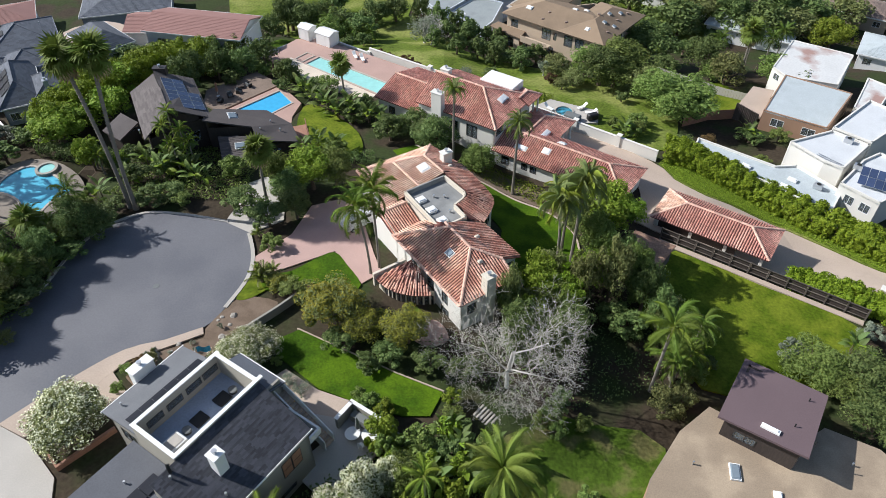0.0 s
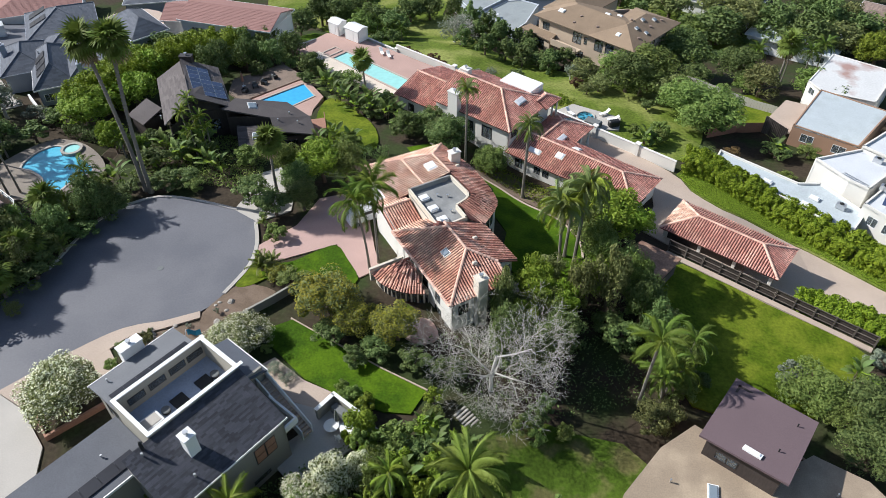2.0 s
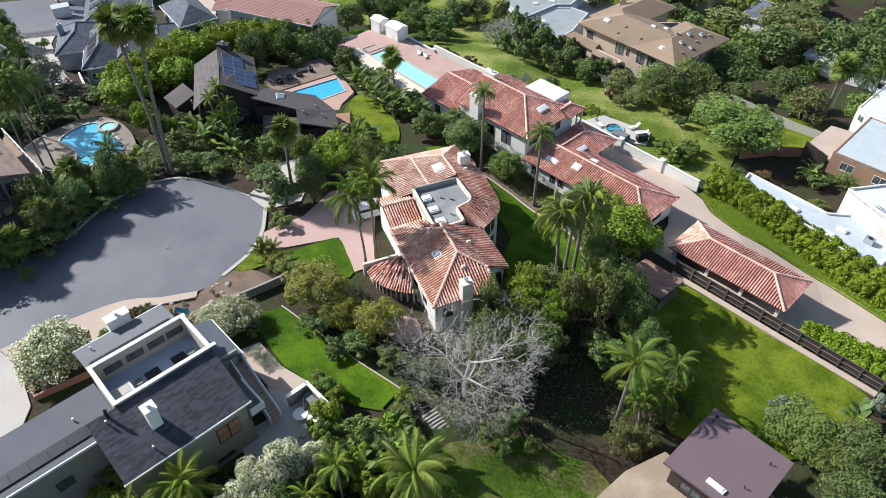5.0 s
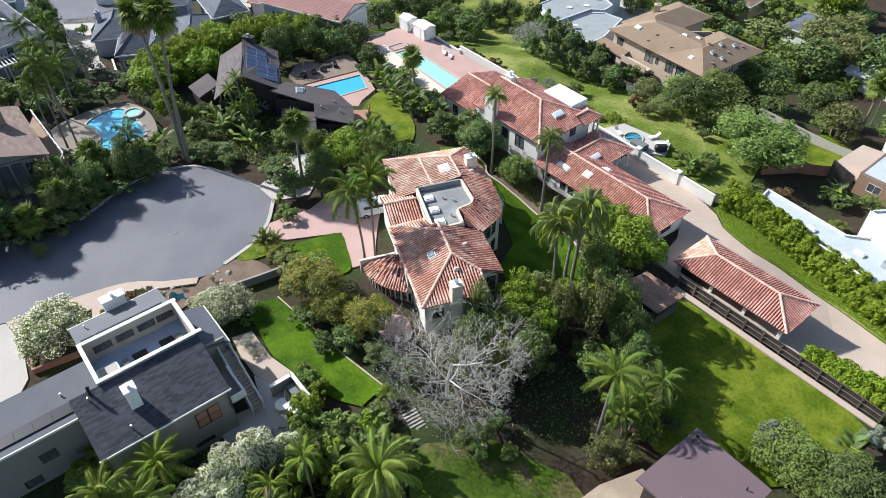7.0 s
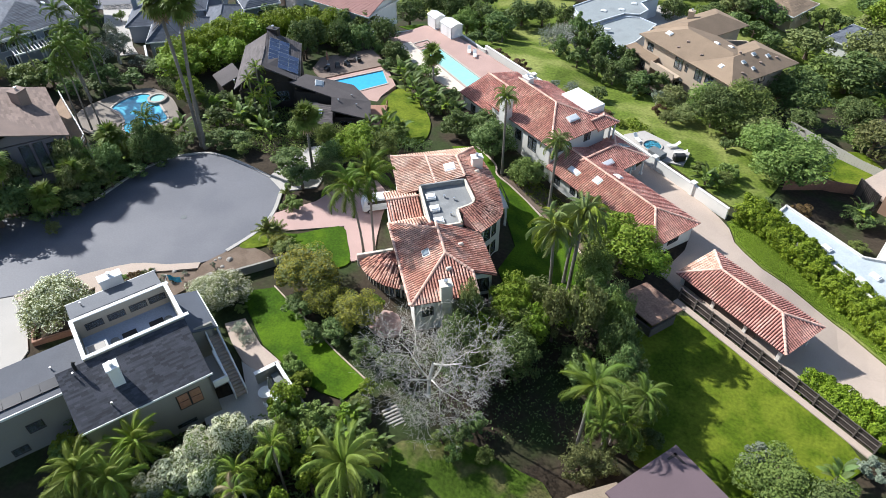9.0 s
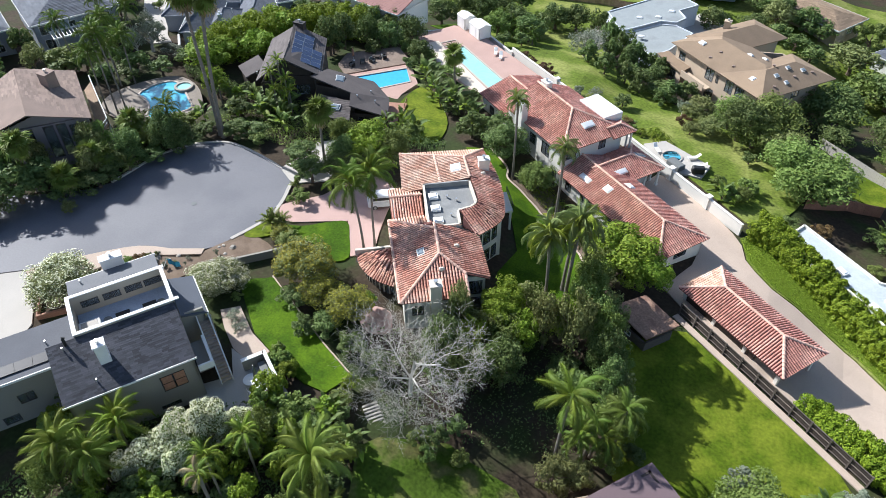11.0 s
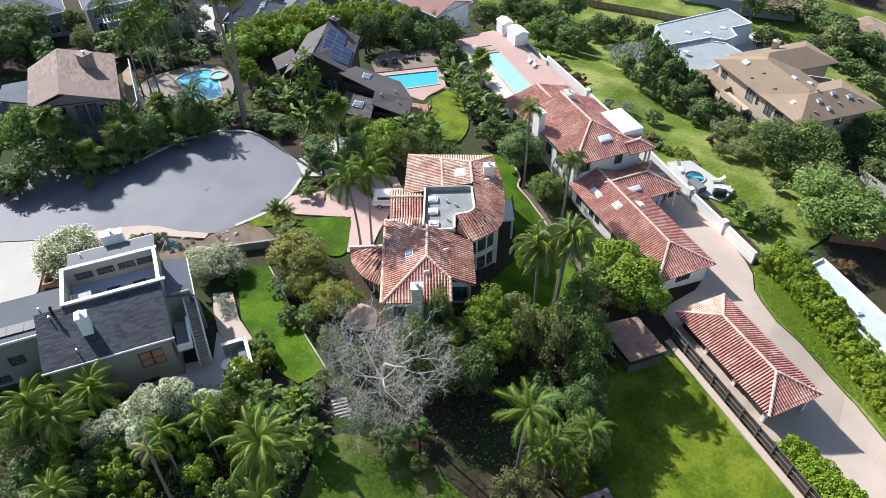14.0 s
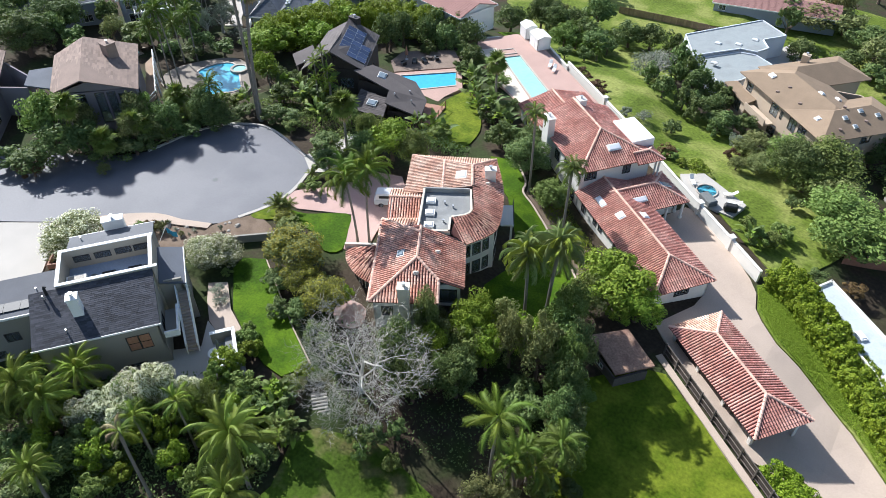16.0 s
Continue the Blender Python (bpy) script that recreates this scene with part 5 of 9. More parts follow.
def gable_house():
    h = thing("brown_gable_house", -57, 57, 0, 0, "grey-mauve house with a brown shingle gable roof and tall windows", "house")
    L = lambda pts: to_local(h, pts)
    e = L([(-49.6, 56.8, 8.3), (-61.4, 65.0, 8.3), (-65.6, 59.0, 10.5), (-53.9, 51.2, 10.6)])
    w = L([(-67.6, 54.9, 8.6), (-57.5, 48.2, 8.6), (-53.9, 51.2, 10.6), (-65.6, 59.0, 10.5)])
    shingled(h, [e, w], SHINGLE_BROWN, course=0.3, width=1.0, lift=0.5)
    mw = mat("mauve_grey_stucco", (0.23, 0.21, 0.23), 0.9, 0.08, 0.4, 10)
    fp = [p[:2] for p in L([(-57.2, 49.2, 0), (-50.4, 56.8, 0), (-61.4, 64.2, 0), (-67.0, 55.8, 0)])]
    a = math.hypot(fp[1][0] - fp[0][0], fp[1][1] - fp[0][1])
    wall(h, fp[0], fp[1], 1.2, 8.2, mw, [(0.8, 2.0, 3.4, 7.6, 1), (2.3, 3.4, 3.4, 8.0, 1), (4.6, 5.9, 3.2, 8.0, 1), (6.2, 7.4, 3.2, 8.0, 1), (7.7, 8.8, 3.2, 7.6, 1)], top=[(0, 0.2), (a, 0.1), (a * 0.47, 1.8)], frame_mat=FRAME_DARK)
    for i in (1, 2, 3):
        wall(h, fp[i], fp[(i + 1) % 4], 1.2, 8.2, mw, [(3, 4.4, 5, 7)] if i == 1 else (), frame_mat=FRAME_DARK)
    chimney(h, *to_local(h, [(-59.3, 59.3, 0)])[0][:2], 8.5, 11.3, 1.6, 1.6, SHINGLE_BROWN, True)
    d = plate("balcony", L([(-49.9, 57.3, 5.0), (-51.2, 60.0, 5.0), (-62.6, 67.6, 5.0), (-61.4, 65.2, 5.0)]), 0.15, WOOD, h)
    rail = [Vector(q) for q in L([(-49.9, 57.3, 5.0), (-51.2, 60.0, 5.0), (-62.6, 67.6, 5.0)])]
    for p, q in zip(rail, rail[1:]):
        k = int((q - p).length / 1.5)
        for i in range(k + 1):
            o = p + (q - p) * i / max(k, 1)
            boxed("rail_post", (o.x - 0.06, o.x + 0.06, o.y - 0.06, o.y + 0.06, o.z - 0.3, o.z + 1.0), WHITE, d)
        bm = bmesh.new()
        tube(bm, [p + Vector((0, 0, 1.0)), q + Vector((0, 0, 1.0))], 0.06, 5)
        tube(bm, [p + Vector((0, 0, 0.5)), q + Vector((0, 0, 0.5))], 0.04, 5)
        part("handrail", bm, WHITE, d)
    for p in ((-51.5, 60.2), (-57, 63.8), (-62.2, 67.2)):
        q = to_local(h, [(*p, 0)])[0]
        boxed("post", (q[0] - 0.12, q[0] + 0.12, q[1] - 0.12, q[1] + 0.12, 0.8, 4.7), WHITE, h)
    # link and second wing
    plate("roof", L([(-67.2, 55.1, 7.0), (-69.6, 51.4, 7.0), (-66.0, 48.6, 7.0), (-61.0, 50.8, 7.0)]), 0.2, SHINGLE_SLATE, h)
    shingled(h, [L([(-69.3, 46.2, 6.6), (-63, 41, 6.6), (-69, 36, 8.6), (-77, 42.5, 8.6)]), L([(-77, 52, 7.6), (-69.3, 46.2, 6.6), (-77, 42.5, 8.6), (-84, 48, 8.8)])], SHINGLE_BROWN, course=0.3, width=1.0)
    walls(h, [p[:2] for p in L([(-69.2, 51.0, 0), (-76.0, 51.0, 0), (-82, 47, 0), (-69, 36.8, 0), (-63.8, 41.4, 0), (-69.6, 46.4, 0), (-66, 49, 0)])], 1.0, 6.4, mw, {4: [(2, 4, 3, 5)]}, frame_mat=FRAME_DARK)
    return h


gable_house()


def tan_house():
    h = thing("tan_hip_house", 24, 130, 0, 0, "two-storey tan stucco house with tan shingle hip roofs and skylights", "house")
    L = lambda pts: to_local(h, pts)
    A = Vector(L([(11.4, 132.7, 0)])[0])
    turn = Matrix.Translation(A) @ Matrix.Rotation(radians(-38.9), 4, "Z")
    planes = []
    for x0, x1, y0, y1, rise, along in ((0, 22.8, 0, 12, 2.0, "x"), (12.8, 22.8, 0, 16.6, 1.95, "y"), (-0.8, 8.0, 4, 20.5, 1.7, "y")):
        planes.append([[turn @ q for q in f] for f in hip(x0, x1, y0, y1, -1.9, rise, along)[0]])
        for f in planes[-1]:
            plate("roof", f, 0.14, SHINGLE_TAN, h)
    f1 = planes[0][0]
    inv = turn.inverted()
    f2 = max(planes[1], key=lambda f: sum((inv @ q).x for q in f) / len(f))
    f4 = max(planes[0], key=lambda f: sum((inv @ q).y for q in f) / len(f))
    fp = [p[:2] for p in L([(12.6, 132.8, 0), (29.0, 119.5, 0), (37.4, 132.0, 0), (30.4, 137.2, 0), (24.4, 135.6, 0), (29.0, 143.6, 0), (23.4, 146, 0), (15, 137, 0)])]
    walls(h, fp, -8.6, -2.05, TANWALL, {0: [(1.0, 2.6, -4.4, -2.9), (8.2, 10.2, -4.8, -2.6), (10.8, 11.5, -4.4, -2.9), (13.2, 15.0, -4.8, -2.6), (15.6, 17.4, -4.6, -2.6), (3, 5, -8, -6), (9, 11, -8, -6)], 1: [(2.5, 4, -4.6, -3.0), (8, 10, -4.6, -3.0)]}, frame_mat=FRAME_DARK)
    for x, y, pl, w, d in ((16.8, 132.4, f1, 1.3, 0.9), (26.8, 123.4, f1, 0.9, 0.9), (25.3, 129.6, f4, 1.0, 0.7), (30.2, 125.2, f2, 0.8, 0.7), (31.6, 128.2, f2, 0.8, 0.7), (32.0, 124.8, f2, 0.7, 0.7), (34.0, 129.4, f2, 0.8, 0.7), (27.8, 131.0, f4, 1.0, 0.7)):
        q = to_local(h, [(x, y, 0)])[0]
        skylight(h, pl, q[0], q[1], w, d, SKYGLASS if pl is f2 else None)
    for x, y, pl in ((20.4, 130.0, f1), (23.2, 126.4, f1), (19, 128.6, f1), (30.4, 122.6, f2), (33, 127, f2), (35.5, 130, f2), (29.4, 127.2, f2)):
        q = to_local(h, [(x, y, 0)])[0]
        z = on_plane(pl, q[0], q[1])
        boxed("roof_vent", (q[0] - 0.25, q[0] + 0.25, q[1] - 0.2, q[1] + 0.2, z - 0.1, z + 0.2), SHINGLE_BROWN, h, bevel=0.05)
    bal = plate("balcony", L([(14.8, 127.6, -5.2), (19.4, 123.8, -5.2), (20.6, 125.3, -5.2), (16.0, 129.2, -5.2)]), 0.3, TANWALL, h)
    a, b = to_local(h, [(14.8, 127.6, 0), (19.4, 123.8, 0)])
    wall(bal, a[:2], b[:2], -5.2, -4.3, TANWALL, th=0.15, name="rail_wall")
    plate("roof", L([(9.2, 133.6, -5.0), (14.8, 128.0, -5.0), (16, 130, -4.6), (11, 134.6, -4.6)]), 0.2, SHINGLE_TAN, h)
    walls(h, [p[:2] for p in L([(9.8, 133.6, 0), (14.8, 128.8, 0), (15.8, 130, 0), (11.2, 134.2, 0)])], -8.6, -5.1, TANWALL, {0: [(1, 2.2, -7.4, -5.8), (3, 5.5, -7.8, -5.8)]}, frame_mat=FRAME_DARK)
    chimney(h, *to_local(h, [(19.6, 141.2, 0)])[0][:2], -2.5, 0.2, 1.2, 1.0, TANWALL)
    return h


tan_house()


def flat_house(name, label, polys, roof_mat, wall_mat, z_ground, windows=None, rim=0.25):
    """Flat-roofed blocks: outlines (counter-clockwise) with their roof heights."""
    o = polys[0][0][0]
    h = thing(name, o[0], o[1], z_ground, 0, label, "house")
    for k, (pts, z) in enumerate(polys):
        q = [p[:2] for p in to_local(h, [(*p, 0) for p in pts])]
        plate("roof", [(x, y, z - z_ground - rim) for x, y in q], 0.2, roof_mat[k] if isinstance(roof_mat, list) else roof_mat, h)
        for i in range(len(q)):
            wall(h, q[i], q[(i + 1) % len(q)], -0.5, z - z_ground, wall_mat[k] if isinstance(wall_mat, list) else wall_mat, (windows or {}).get((k, i), ()), frame_mat=WHITE)
    return h


MW = flat_house("white_modern_house", "white flat-roofed modern house with stepped parapets", [
    ([(36.4, 84.9), (45.4, 77.2), (51.0, 70.6), (54.6, 75.4), (50.6, 81.6), (47.6, 81.4), (38.4, 88.7)], -1.7),
    ([(50.0, 84.4), (53.0, 79.6), (54.9, 77.8), (61, 83.4), (57.2, 87.2)], 0.5),
    ([(53.4, 75.0), (56.8, 70.6), (66, 76), (62, 82), (58.8, 80.2)], 0.2),
    ([(57.2, 87.4), (61.2, 83.4), (70, 90), (66, 95)], 0.9)],
    [ROLL_PALE, ROLL_WHITE, ROLL_WHITE, ROLL_WHITE], STUCCO, -4.6, {(2, 0): [(1.2, 2.6, 2.2, 3.6), (3.4, 4.8, 2.2, 3.6)]}, 0.3)
fl = [(0, -30, -1.9 + 4.6), (40, -30, -1.9 + 4.6), (40, 30, -1.9 + 4.6), (0, 30, -1.9 + 4.6)]
for x, y in ((43.4, 81.5), (48.8, 78.2), (47.2, 76.8)):
    q = to_local(MW, [(x, y, 0)])[0]
    skylight(MW, fl, q[0], q[1], 1.3, 0.8, SKYLIGHT, rz=-40)
solar_array(MW, Vector(to_local(MW, [(55.4, 74.6, 0.25)])[0]), Vector((0.85, -0.53, 0)), Vector((0.5, 0.8, 0.25)), 5, 2, 1.0, 1.65, SOLAR)
lad = thing("ladder", 52.6, 81.2, 0.3, -52, "aluminium ladder lying on the white flat roof", "ladder")
for y in (0, 0.45):
    boxed("stile", (0, 4.2, y, y + 0.06, 0, 0.08), ALU, lad)
for k in range(12):
    boxed("rung", (0.3 + k * 0.33, 0.34 + k * 0.33, 0.03, 0.48, 0.02, 0.06), ALU, lad)
for x, y in ((51.6, 76.4), (58.4, 84.4), (57, 78)):
    ac = thing("air_conditioner", x, y, 0.2 if y > 77 else -1.9, -40, "grey rooftop air conditioner on the white roof", "air conditioner")
    boxed("casing", (-0.6, 0.6, -0.4, 0.4, 0, 0.7), ALU, ac, bevel=0.03)
    bm = bmesh.new()
    tube(bm, [(0, 0, 0.7), (0, 0, 0.75)], 0.3, 12)
    part("fan_guard", bm, BLACK, ac)

flat_house("brown_flat_house", "brown stucco house with pale coated flat roofs", [([(51.9, 98.4), (60.1, 93.0), (68.6, 103.5), (59.6, 109.9)], -3.0), ([(58.8, 113.6), (60.0, 110.2), (67.8, 107.2), (75.2, 117.9), (66.2, 124.0)], -3.5), ([(67.4, 100.0), (70.2, 98.0), (77, 106.4), (74.2, 109.8)], -3.6)],
                [ROLL_PALE, RUSTY, RUSTY], [BROWNWALL, STUCCO, STUCCO], -9.0, {(0, 0): [(1.6, 3.6, 3.6, 5.0), (6.4, 8.4, 3.6, 5.0)], (1, 0): [(0.8, 2.2, 3.6, 4.8)]}, 0.12)
sheet("lawn", [(70.3, 102.4), (72.9, 99.4), (69.4, 94.9), (66.8, 97.5)], 0.25, mat("artificial_turf", (0.06, 0.20, 0.02), 0.9, 0.2, 0.6, 6, 0.02), "bright green patch of artificial turf", "lawn", skirt=0.4)
dk = thing("timber_deck", 52, 103, -5.0, 0, "weathered timber deck with a plank fence beside the brown house", "deck")
plate("platform", to_local(dk, [(52, 98.8, -4.8), (57.4, 107.6, -4.8), (54.2, 109, -4.8), (49.4, 102.6, -4.8)]), 0.3, CONCRETE, dk)
a, b = to_local(dk, [(49.2, 102.2, 0), (51.6, 98.4, 0)])
for i in range(14):
    p = Vector(a[:2]) + (Vector(b[:2]) - Vector(a[:2])) * i / 14
    boxed("plank", (p.x - 0.14, p.x + 0.14, p.y - 0.05, p.y + 0.05, -3.2, 1.0), FENCEWOOD, dk)

FH = flat_house("grey_flat_house", "pale grey house with coated flat roofs and white walls", [([(-5.4, 151.8), (-0.4, 143.8), (6.0, 152.2), (9.1, 152.8), (10.5, 155.9), (8.4, 159.0), (11.6, 163.6), (5.1, 168.1)], -7.0), ([(-0.3, 143.4), (7.8, 137.0), (10.4, 141.0), (13.2, 150.4), (9.2, 152.6), (6.2, 151.8)], -7.5)], [ROLL_MID, ROLL_MID], [BLUEPALE, BLUEPALE], -11.6, {(0, 0): [(1, 3, 1.8, 3.4), (5, 7, 1.8, 3.4)], (1, 0): [(1.5, 3.2, 1.5, 3.0)]}, 0.2)
sheet("terrace", [(9.4, 156.4), (13.4, 151.0), (19.6, 158.0), (21, 164.6), (11.6, 170.0), (9.6, 164)], 0, CONCRETE_PALE, "pale concrete terrace beside the flat-roofed house", "terrace", height=-11.6, skirt=2.5)
fl = [(-20, -20, 4.4), (20, -20, 4.4), (20, 20, 4.4), (-20, 20, 4.4)]
for x, y in ((1.5, 152), (5, 154), (4.0, 143.5), (7, 158)):
    q = to_local(FH, [(x, y, 0)])[0]
    skylight(FH, fl, q[0], q[1], 1.2, 0.9)


def hip_house(name, x, y, z, rz, w, d, wall_h, rise, roof_mat, wall_mat, label, windows=None, along="x", ends=(True, True), over=0.5):
    """A simple house: stucco walls under one hipped or gabled shingle roof."""
    if y > 125:
        z = G(x, y) + 0.3
    h = thing(name, x, y, z, rz, label, "house")
    f, l = hip(-w / 2 - over, w / 2 + over, -d / 2 - over, d / 2 + over, wall_h, rise, along, ends)
    shingled(h, f, roof_mat, course=0.35, width=1.4)
    walls(h, [(-w / 2, -d / 2), (w / 2, -d / 2), (w / 2, d / 2), (-w / 2, d / 2)], -1.0, wall_h, wall_mat, windows or {0: [(1, 2.6, 0.9, 2.2), (w - 3, w - 1.4, 0.9, 2.2)], 1: [(d / 2 - 1, d / 2 + 0.8, 0.9, 2.2)]})
    for e in ((-w / 2 - over, w / 2 + over, -d / 2 - over - 0.06, -d / 2 - over), (-w / 2 - over, w / 2 + over, d / 2 + over, d / 2 + over + 0.06), (-w / 2 - over - 0.06, -w / 2 - over, -d / 2 - over, d / 2 + over), (w / 2 + over, w / 2 + over + 0.06, -d / 2 - over, d / 2 + over)):
        boxed("fascia", (*e, wall_h - 0.2, wall_h + 0.06), WHITE, h)
    if not all(ends):
        for s in (0, 1):
            if not ends[s] and along == "x":
                xx = w / 2 * (1 if s else -1)
                wall(h, (xx, -d / 2 if s else d / 2), (xx, d / 2 if s else -d / 2), wall_h - 0.1, wall_h, wall_mat, top=[(0, 0), (d, 0), (d / 2, rise * 0.9)])
    return h, f


def slate_house():
    """A rambling single-storey house: hipped blocks that meet in valleys."""
    h = thing("slate_roof_house", -66.4, 90.1, -1.0, 30, "rambling blue-grey house with slate-grey hip roofs and solar panels", "house")
    blocks = ((0, 6.5, 0, 14, 3.3, 2.5, "y"), (4.0, 10.4, -1.2, 9, 3.05, 1.9, "y"), (-4.6, 2.6, 7, 18, 3.2, 2.1, "y"), (-0.4, 11.5, 17.5, 30, 3.6, 2.6, "y"), (9.2, 15.5, 3.5, 14, 2.9, 1.6, "y"), (2.0, 9.0, 12, 19, 3.25, 1.8, "y"))
    made = []
    for k, (x0, x1, y0, y1, ze, rise, along) in enumerate(blocks):
        f, l = hip(x0, x1, y0, y1, ze, rise, along)
        made.append(f)
        shingled(h, f, SHINGLE_SLATE, course=0.3, width=1.0, lift=0.5)
        for a, b in l:
            bm = bmesh.new()
            tube(bm, [a + Vector((0, 0, 0.03)), b + Vector((0, 0, 0.03))], 0.09, 5)
            part("ridge_cap", bm, SHINGLE_SLATE, h)
        walls(h, [(x0 + 0.45, y0 + 0.45), (x1 - 0.45, y0 + 0.45), (x1 - 0.45, y1 - 0.45), (x0 + 0.45, y1 - 0.45)], -1.6, ze - 0.02, BLUEWALL, {0: [(0.6, 2.0, 0.9, 2.2)], 3: [(2, 3.4, 0.9, 2.2)], 1: [(1.0, 2.6, 0.9, 2.2)]} if k in (0, 1, 3) else {})
        for e in ((x0, x1, y0 - 0.06, y0), (x0, x1, y1, y1 + 0.06), (x0 - 0.06, x0, y0, y1), (x1, x1 + 0.06, y0, y1)):
            boxed("fascia", (*e, ze - 0.2, ze + 0.02), WHITE if k < 2 else BLUEWALL, h)
    west = lambda fs: min(fs, key=lambda f: sum(q.x for q in f) / len(f))
    for k, spots in ((0, ((2.6, 2), (4.9, 2), (7.2, 2))), (3, ((22.0, 3), (25.6, 3)))):
        f = west(made[k])
        q, e, u, n = plane_frame(f)
        x0 = blocks[k][0]
        for y, rows in spots:
            o = Vector((x0 + 0.9, y, on_plane(f, x0 + 0.9, y)))
            solar_array(h, o if e.y > 0 else o + Vector((0, 1.9, 0)), e, u, 1, rows, 1.9, 1.05, SOLAR_BLACK, frame_mat=SOLAR_BLACK)
    chimney(h, 7.4, 1.4, 3.0, 5.6, 0.7, 0.7, BLUEWALL)
    chimney(h, -3.6, 13.4, 3.0, 5.6, 0.8, 0.8, BLUEWALL)
    for x, y in ((1.6, 10), (8.8, 5), (6.6, 23), (9.2, 25)):
        vent(h, x, y, 4.4, 0.6, 0.07)


slate_house()
kerb("retaining_wall", [(-69.6, 92.8), (-66.2, 89.2), (-63.1, 86.0), (-60.4, 87.8)], 0.3, 0.9, WHITE, "white-capped low wall in front of the slate-roofed house", category="wall")
hip_house("slate_roof_house", -59.9, 114.1, -1.0, -43, 10.4, 6.0, 3.2, 2.2, SHINGLE_SLATE, BLUEWALL, "small blue-grey house with slate-grey hip roof beside the hedge")
h, f = hip_house("slate_roof_house", -89.8, 86.8, 0.3, 62, 14, 18, 5.2, 2.6, SHINGLE_SLATE, BLUEWALL, "two-storey blue-grey house with slate roof, panels and white trim", {0: [(0.8, 3.8, 3.0, 4.6, 3), (5.6, 6.8, 3.2, 4.4, 1), (8.0, 9.2, 2.4, 4.6, 1), (10.6, 12.6, 2.8, 4.6), (1, 3, 0.4, 2.2), (8, 11, 0.4, 2.2, 3)], 1: [(4, 5.6, 3, 4.4), (10, 11.6, 3, 4.4)]}, "y")
for k, q in enumerate(f[:1]):
    c = sum((Vector(p) for p in q), Vector()) / len(q)
    skylight(h, q, c.x, c.y + 3.0, 1.4, 0.8)
    skylight(h, q, c.x, c.y - 3.0, 1.4, 0.8)
    e = (Vector(q[1]) - Vector(q[0])).normalized()
    u = plane_frame(q)[2]
    solar_array(h, c - e * 3.6 - u * 1.2 + Vector((0, 0, 0.12)), e, u, 5, 2, 1.4, 1.0, SOLAR_BLACK, frame_mat=SOLAR_BLACK)
sheet("driveway", [(-100, 104), (-90, 106), (-82, 112), (-82, 122), (-94, 136), (-112, 142), (-114, 118)], 0.06, ASPHALT, "grey asphalt yard behind the slate-roofed houses", "driveway")
hip_house("red_roof_house", -44, 121, -2.4, -12, 18, 9, 3.9, 1.6, SHINGLE_RED, WHITE, "white house with a faded red low roof", {0: [(2, 5, 0.8, 2.6, 4), (9, 10.2, 1, 2.2), (13, 14.2, 1, 2.2)], 1: [(1, 2, 1, 2.2), (4, 4.8, 1, 2.2)]}, "x", (False, False))
hip_house("red_roof_house", -53, 128, -2.0, 0, 14, 8, 4.6, 1.6, SHINGLE_RED, WHITE, "white house wing with faded red roof and dark windows", {0: [(5, 9, 1, 3, 4)]}, "x", (False, False))
hip_house("pink_roof_house", 4, 182, -9.5, 15, 26, 9, 2.6, 1.4, SHINGLE_RED, BLUEWALL, "low house with a faded pink-brown roof beyond the paddock", None, "x", (False, False))
hip_house("distant_house", 70, 150, -9, -32, 18, 11, 3.0, 1.6, ROLL_PALE, WHITE, "pale-roofed house among dark trees")
hip_house("distant_house", 58, 168, -9, -32, 16, 10, 3.0, 1.5, SHINGLE_SLATE, WHITE, "grey-roofed house half hidden by trees")
hip_house("distant_house", 36, 180, -10, -30, 16, 10, 3.0, 1.5, SHINGLE_TAN, TANWALL, "tan-roofed house behind a timber fence")
hip_house("distant_house", 92, 128, -9, -32, 16, 10, 3.0, 1.5, ROLL_PALE, WHITE, "pale flat-looking house across the lane")
hip_house("distant_house", -20, 196, -10, 10, 18, 10, 3.0, 1.5, SHINGLE_SLATE, WHITE, "grey-roofed house in the distance")
hip_house("distant_house", -70, 150, -4, 15, 18, 11, 3.2, 1.8, SHINGLE_SLATE, BLUEWALL, "slate-roofed house in the distance")
hip_house("distant_house", -96, 140, -4, 25, 18, 11, 3.2, 1.8, SHINGLE_RED, WHITE, "red-roofed house in the distance")
hip_house("distant_house", 96, 160, -9, -32, 18, 10, 3.0, 1.5, SHINGLE_BROWN, TANWALL, "brown-roofed house in the distance")
hip_house("slate_roof_house", -98, 70, 0.6, 62, 16, 13, 4.6, 2.4, SHINGLE_SLATE, BLUEWALL, "blue-grey house with slate roof behind the palms")
hip_house("slate_roof_house", -105, 100, 0.0, 40, 16, 12, 4.2, 2.4, SHINGLE_SLATE, BLUEWALL, "grey house with slate roof farther along the street")


# ---- plants ----


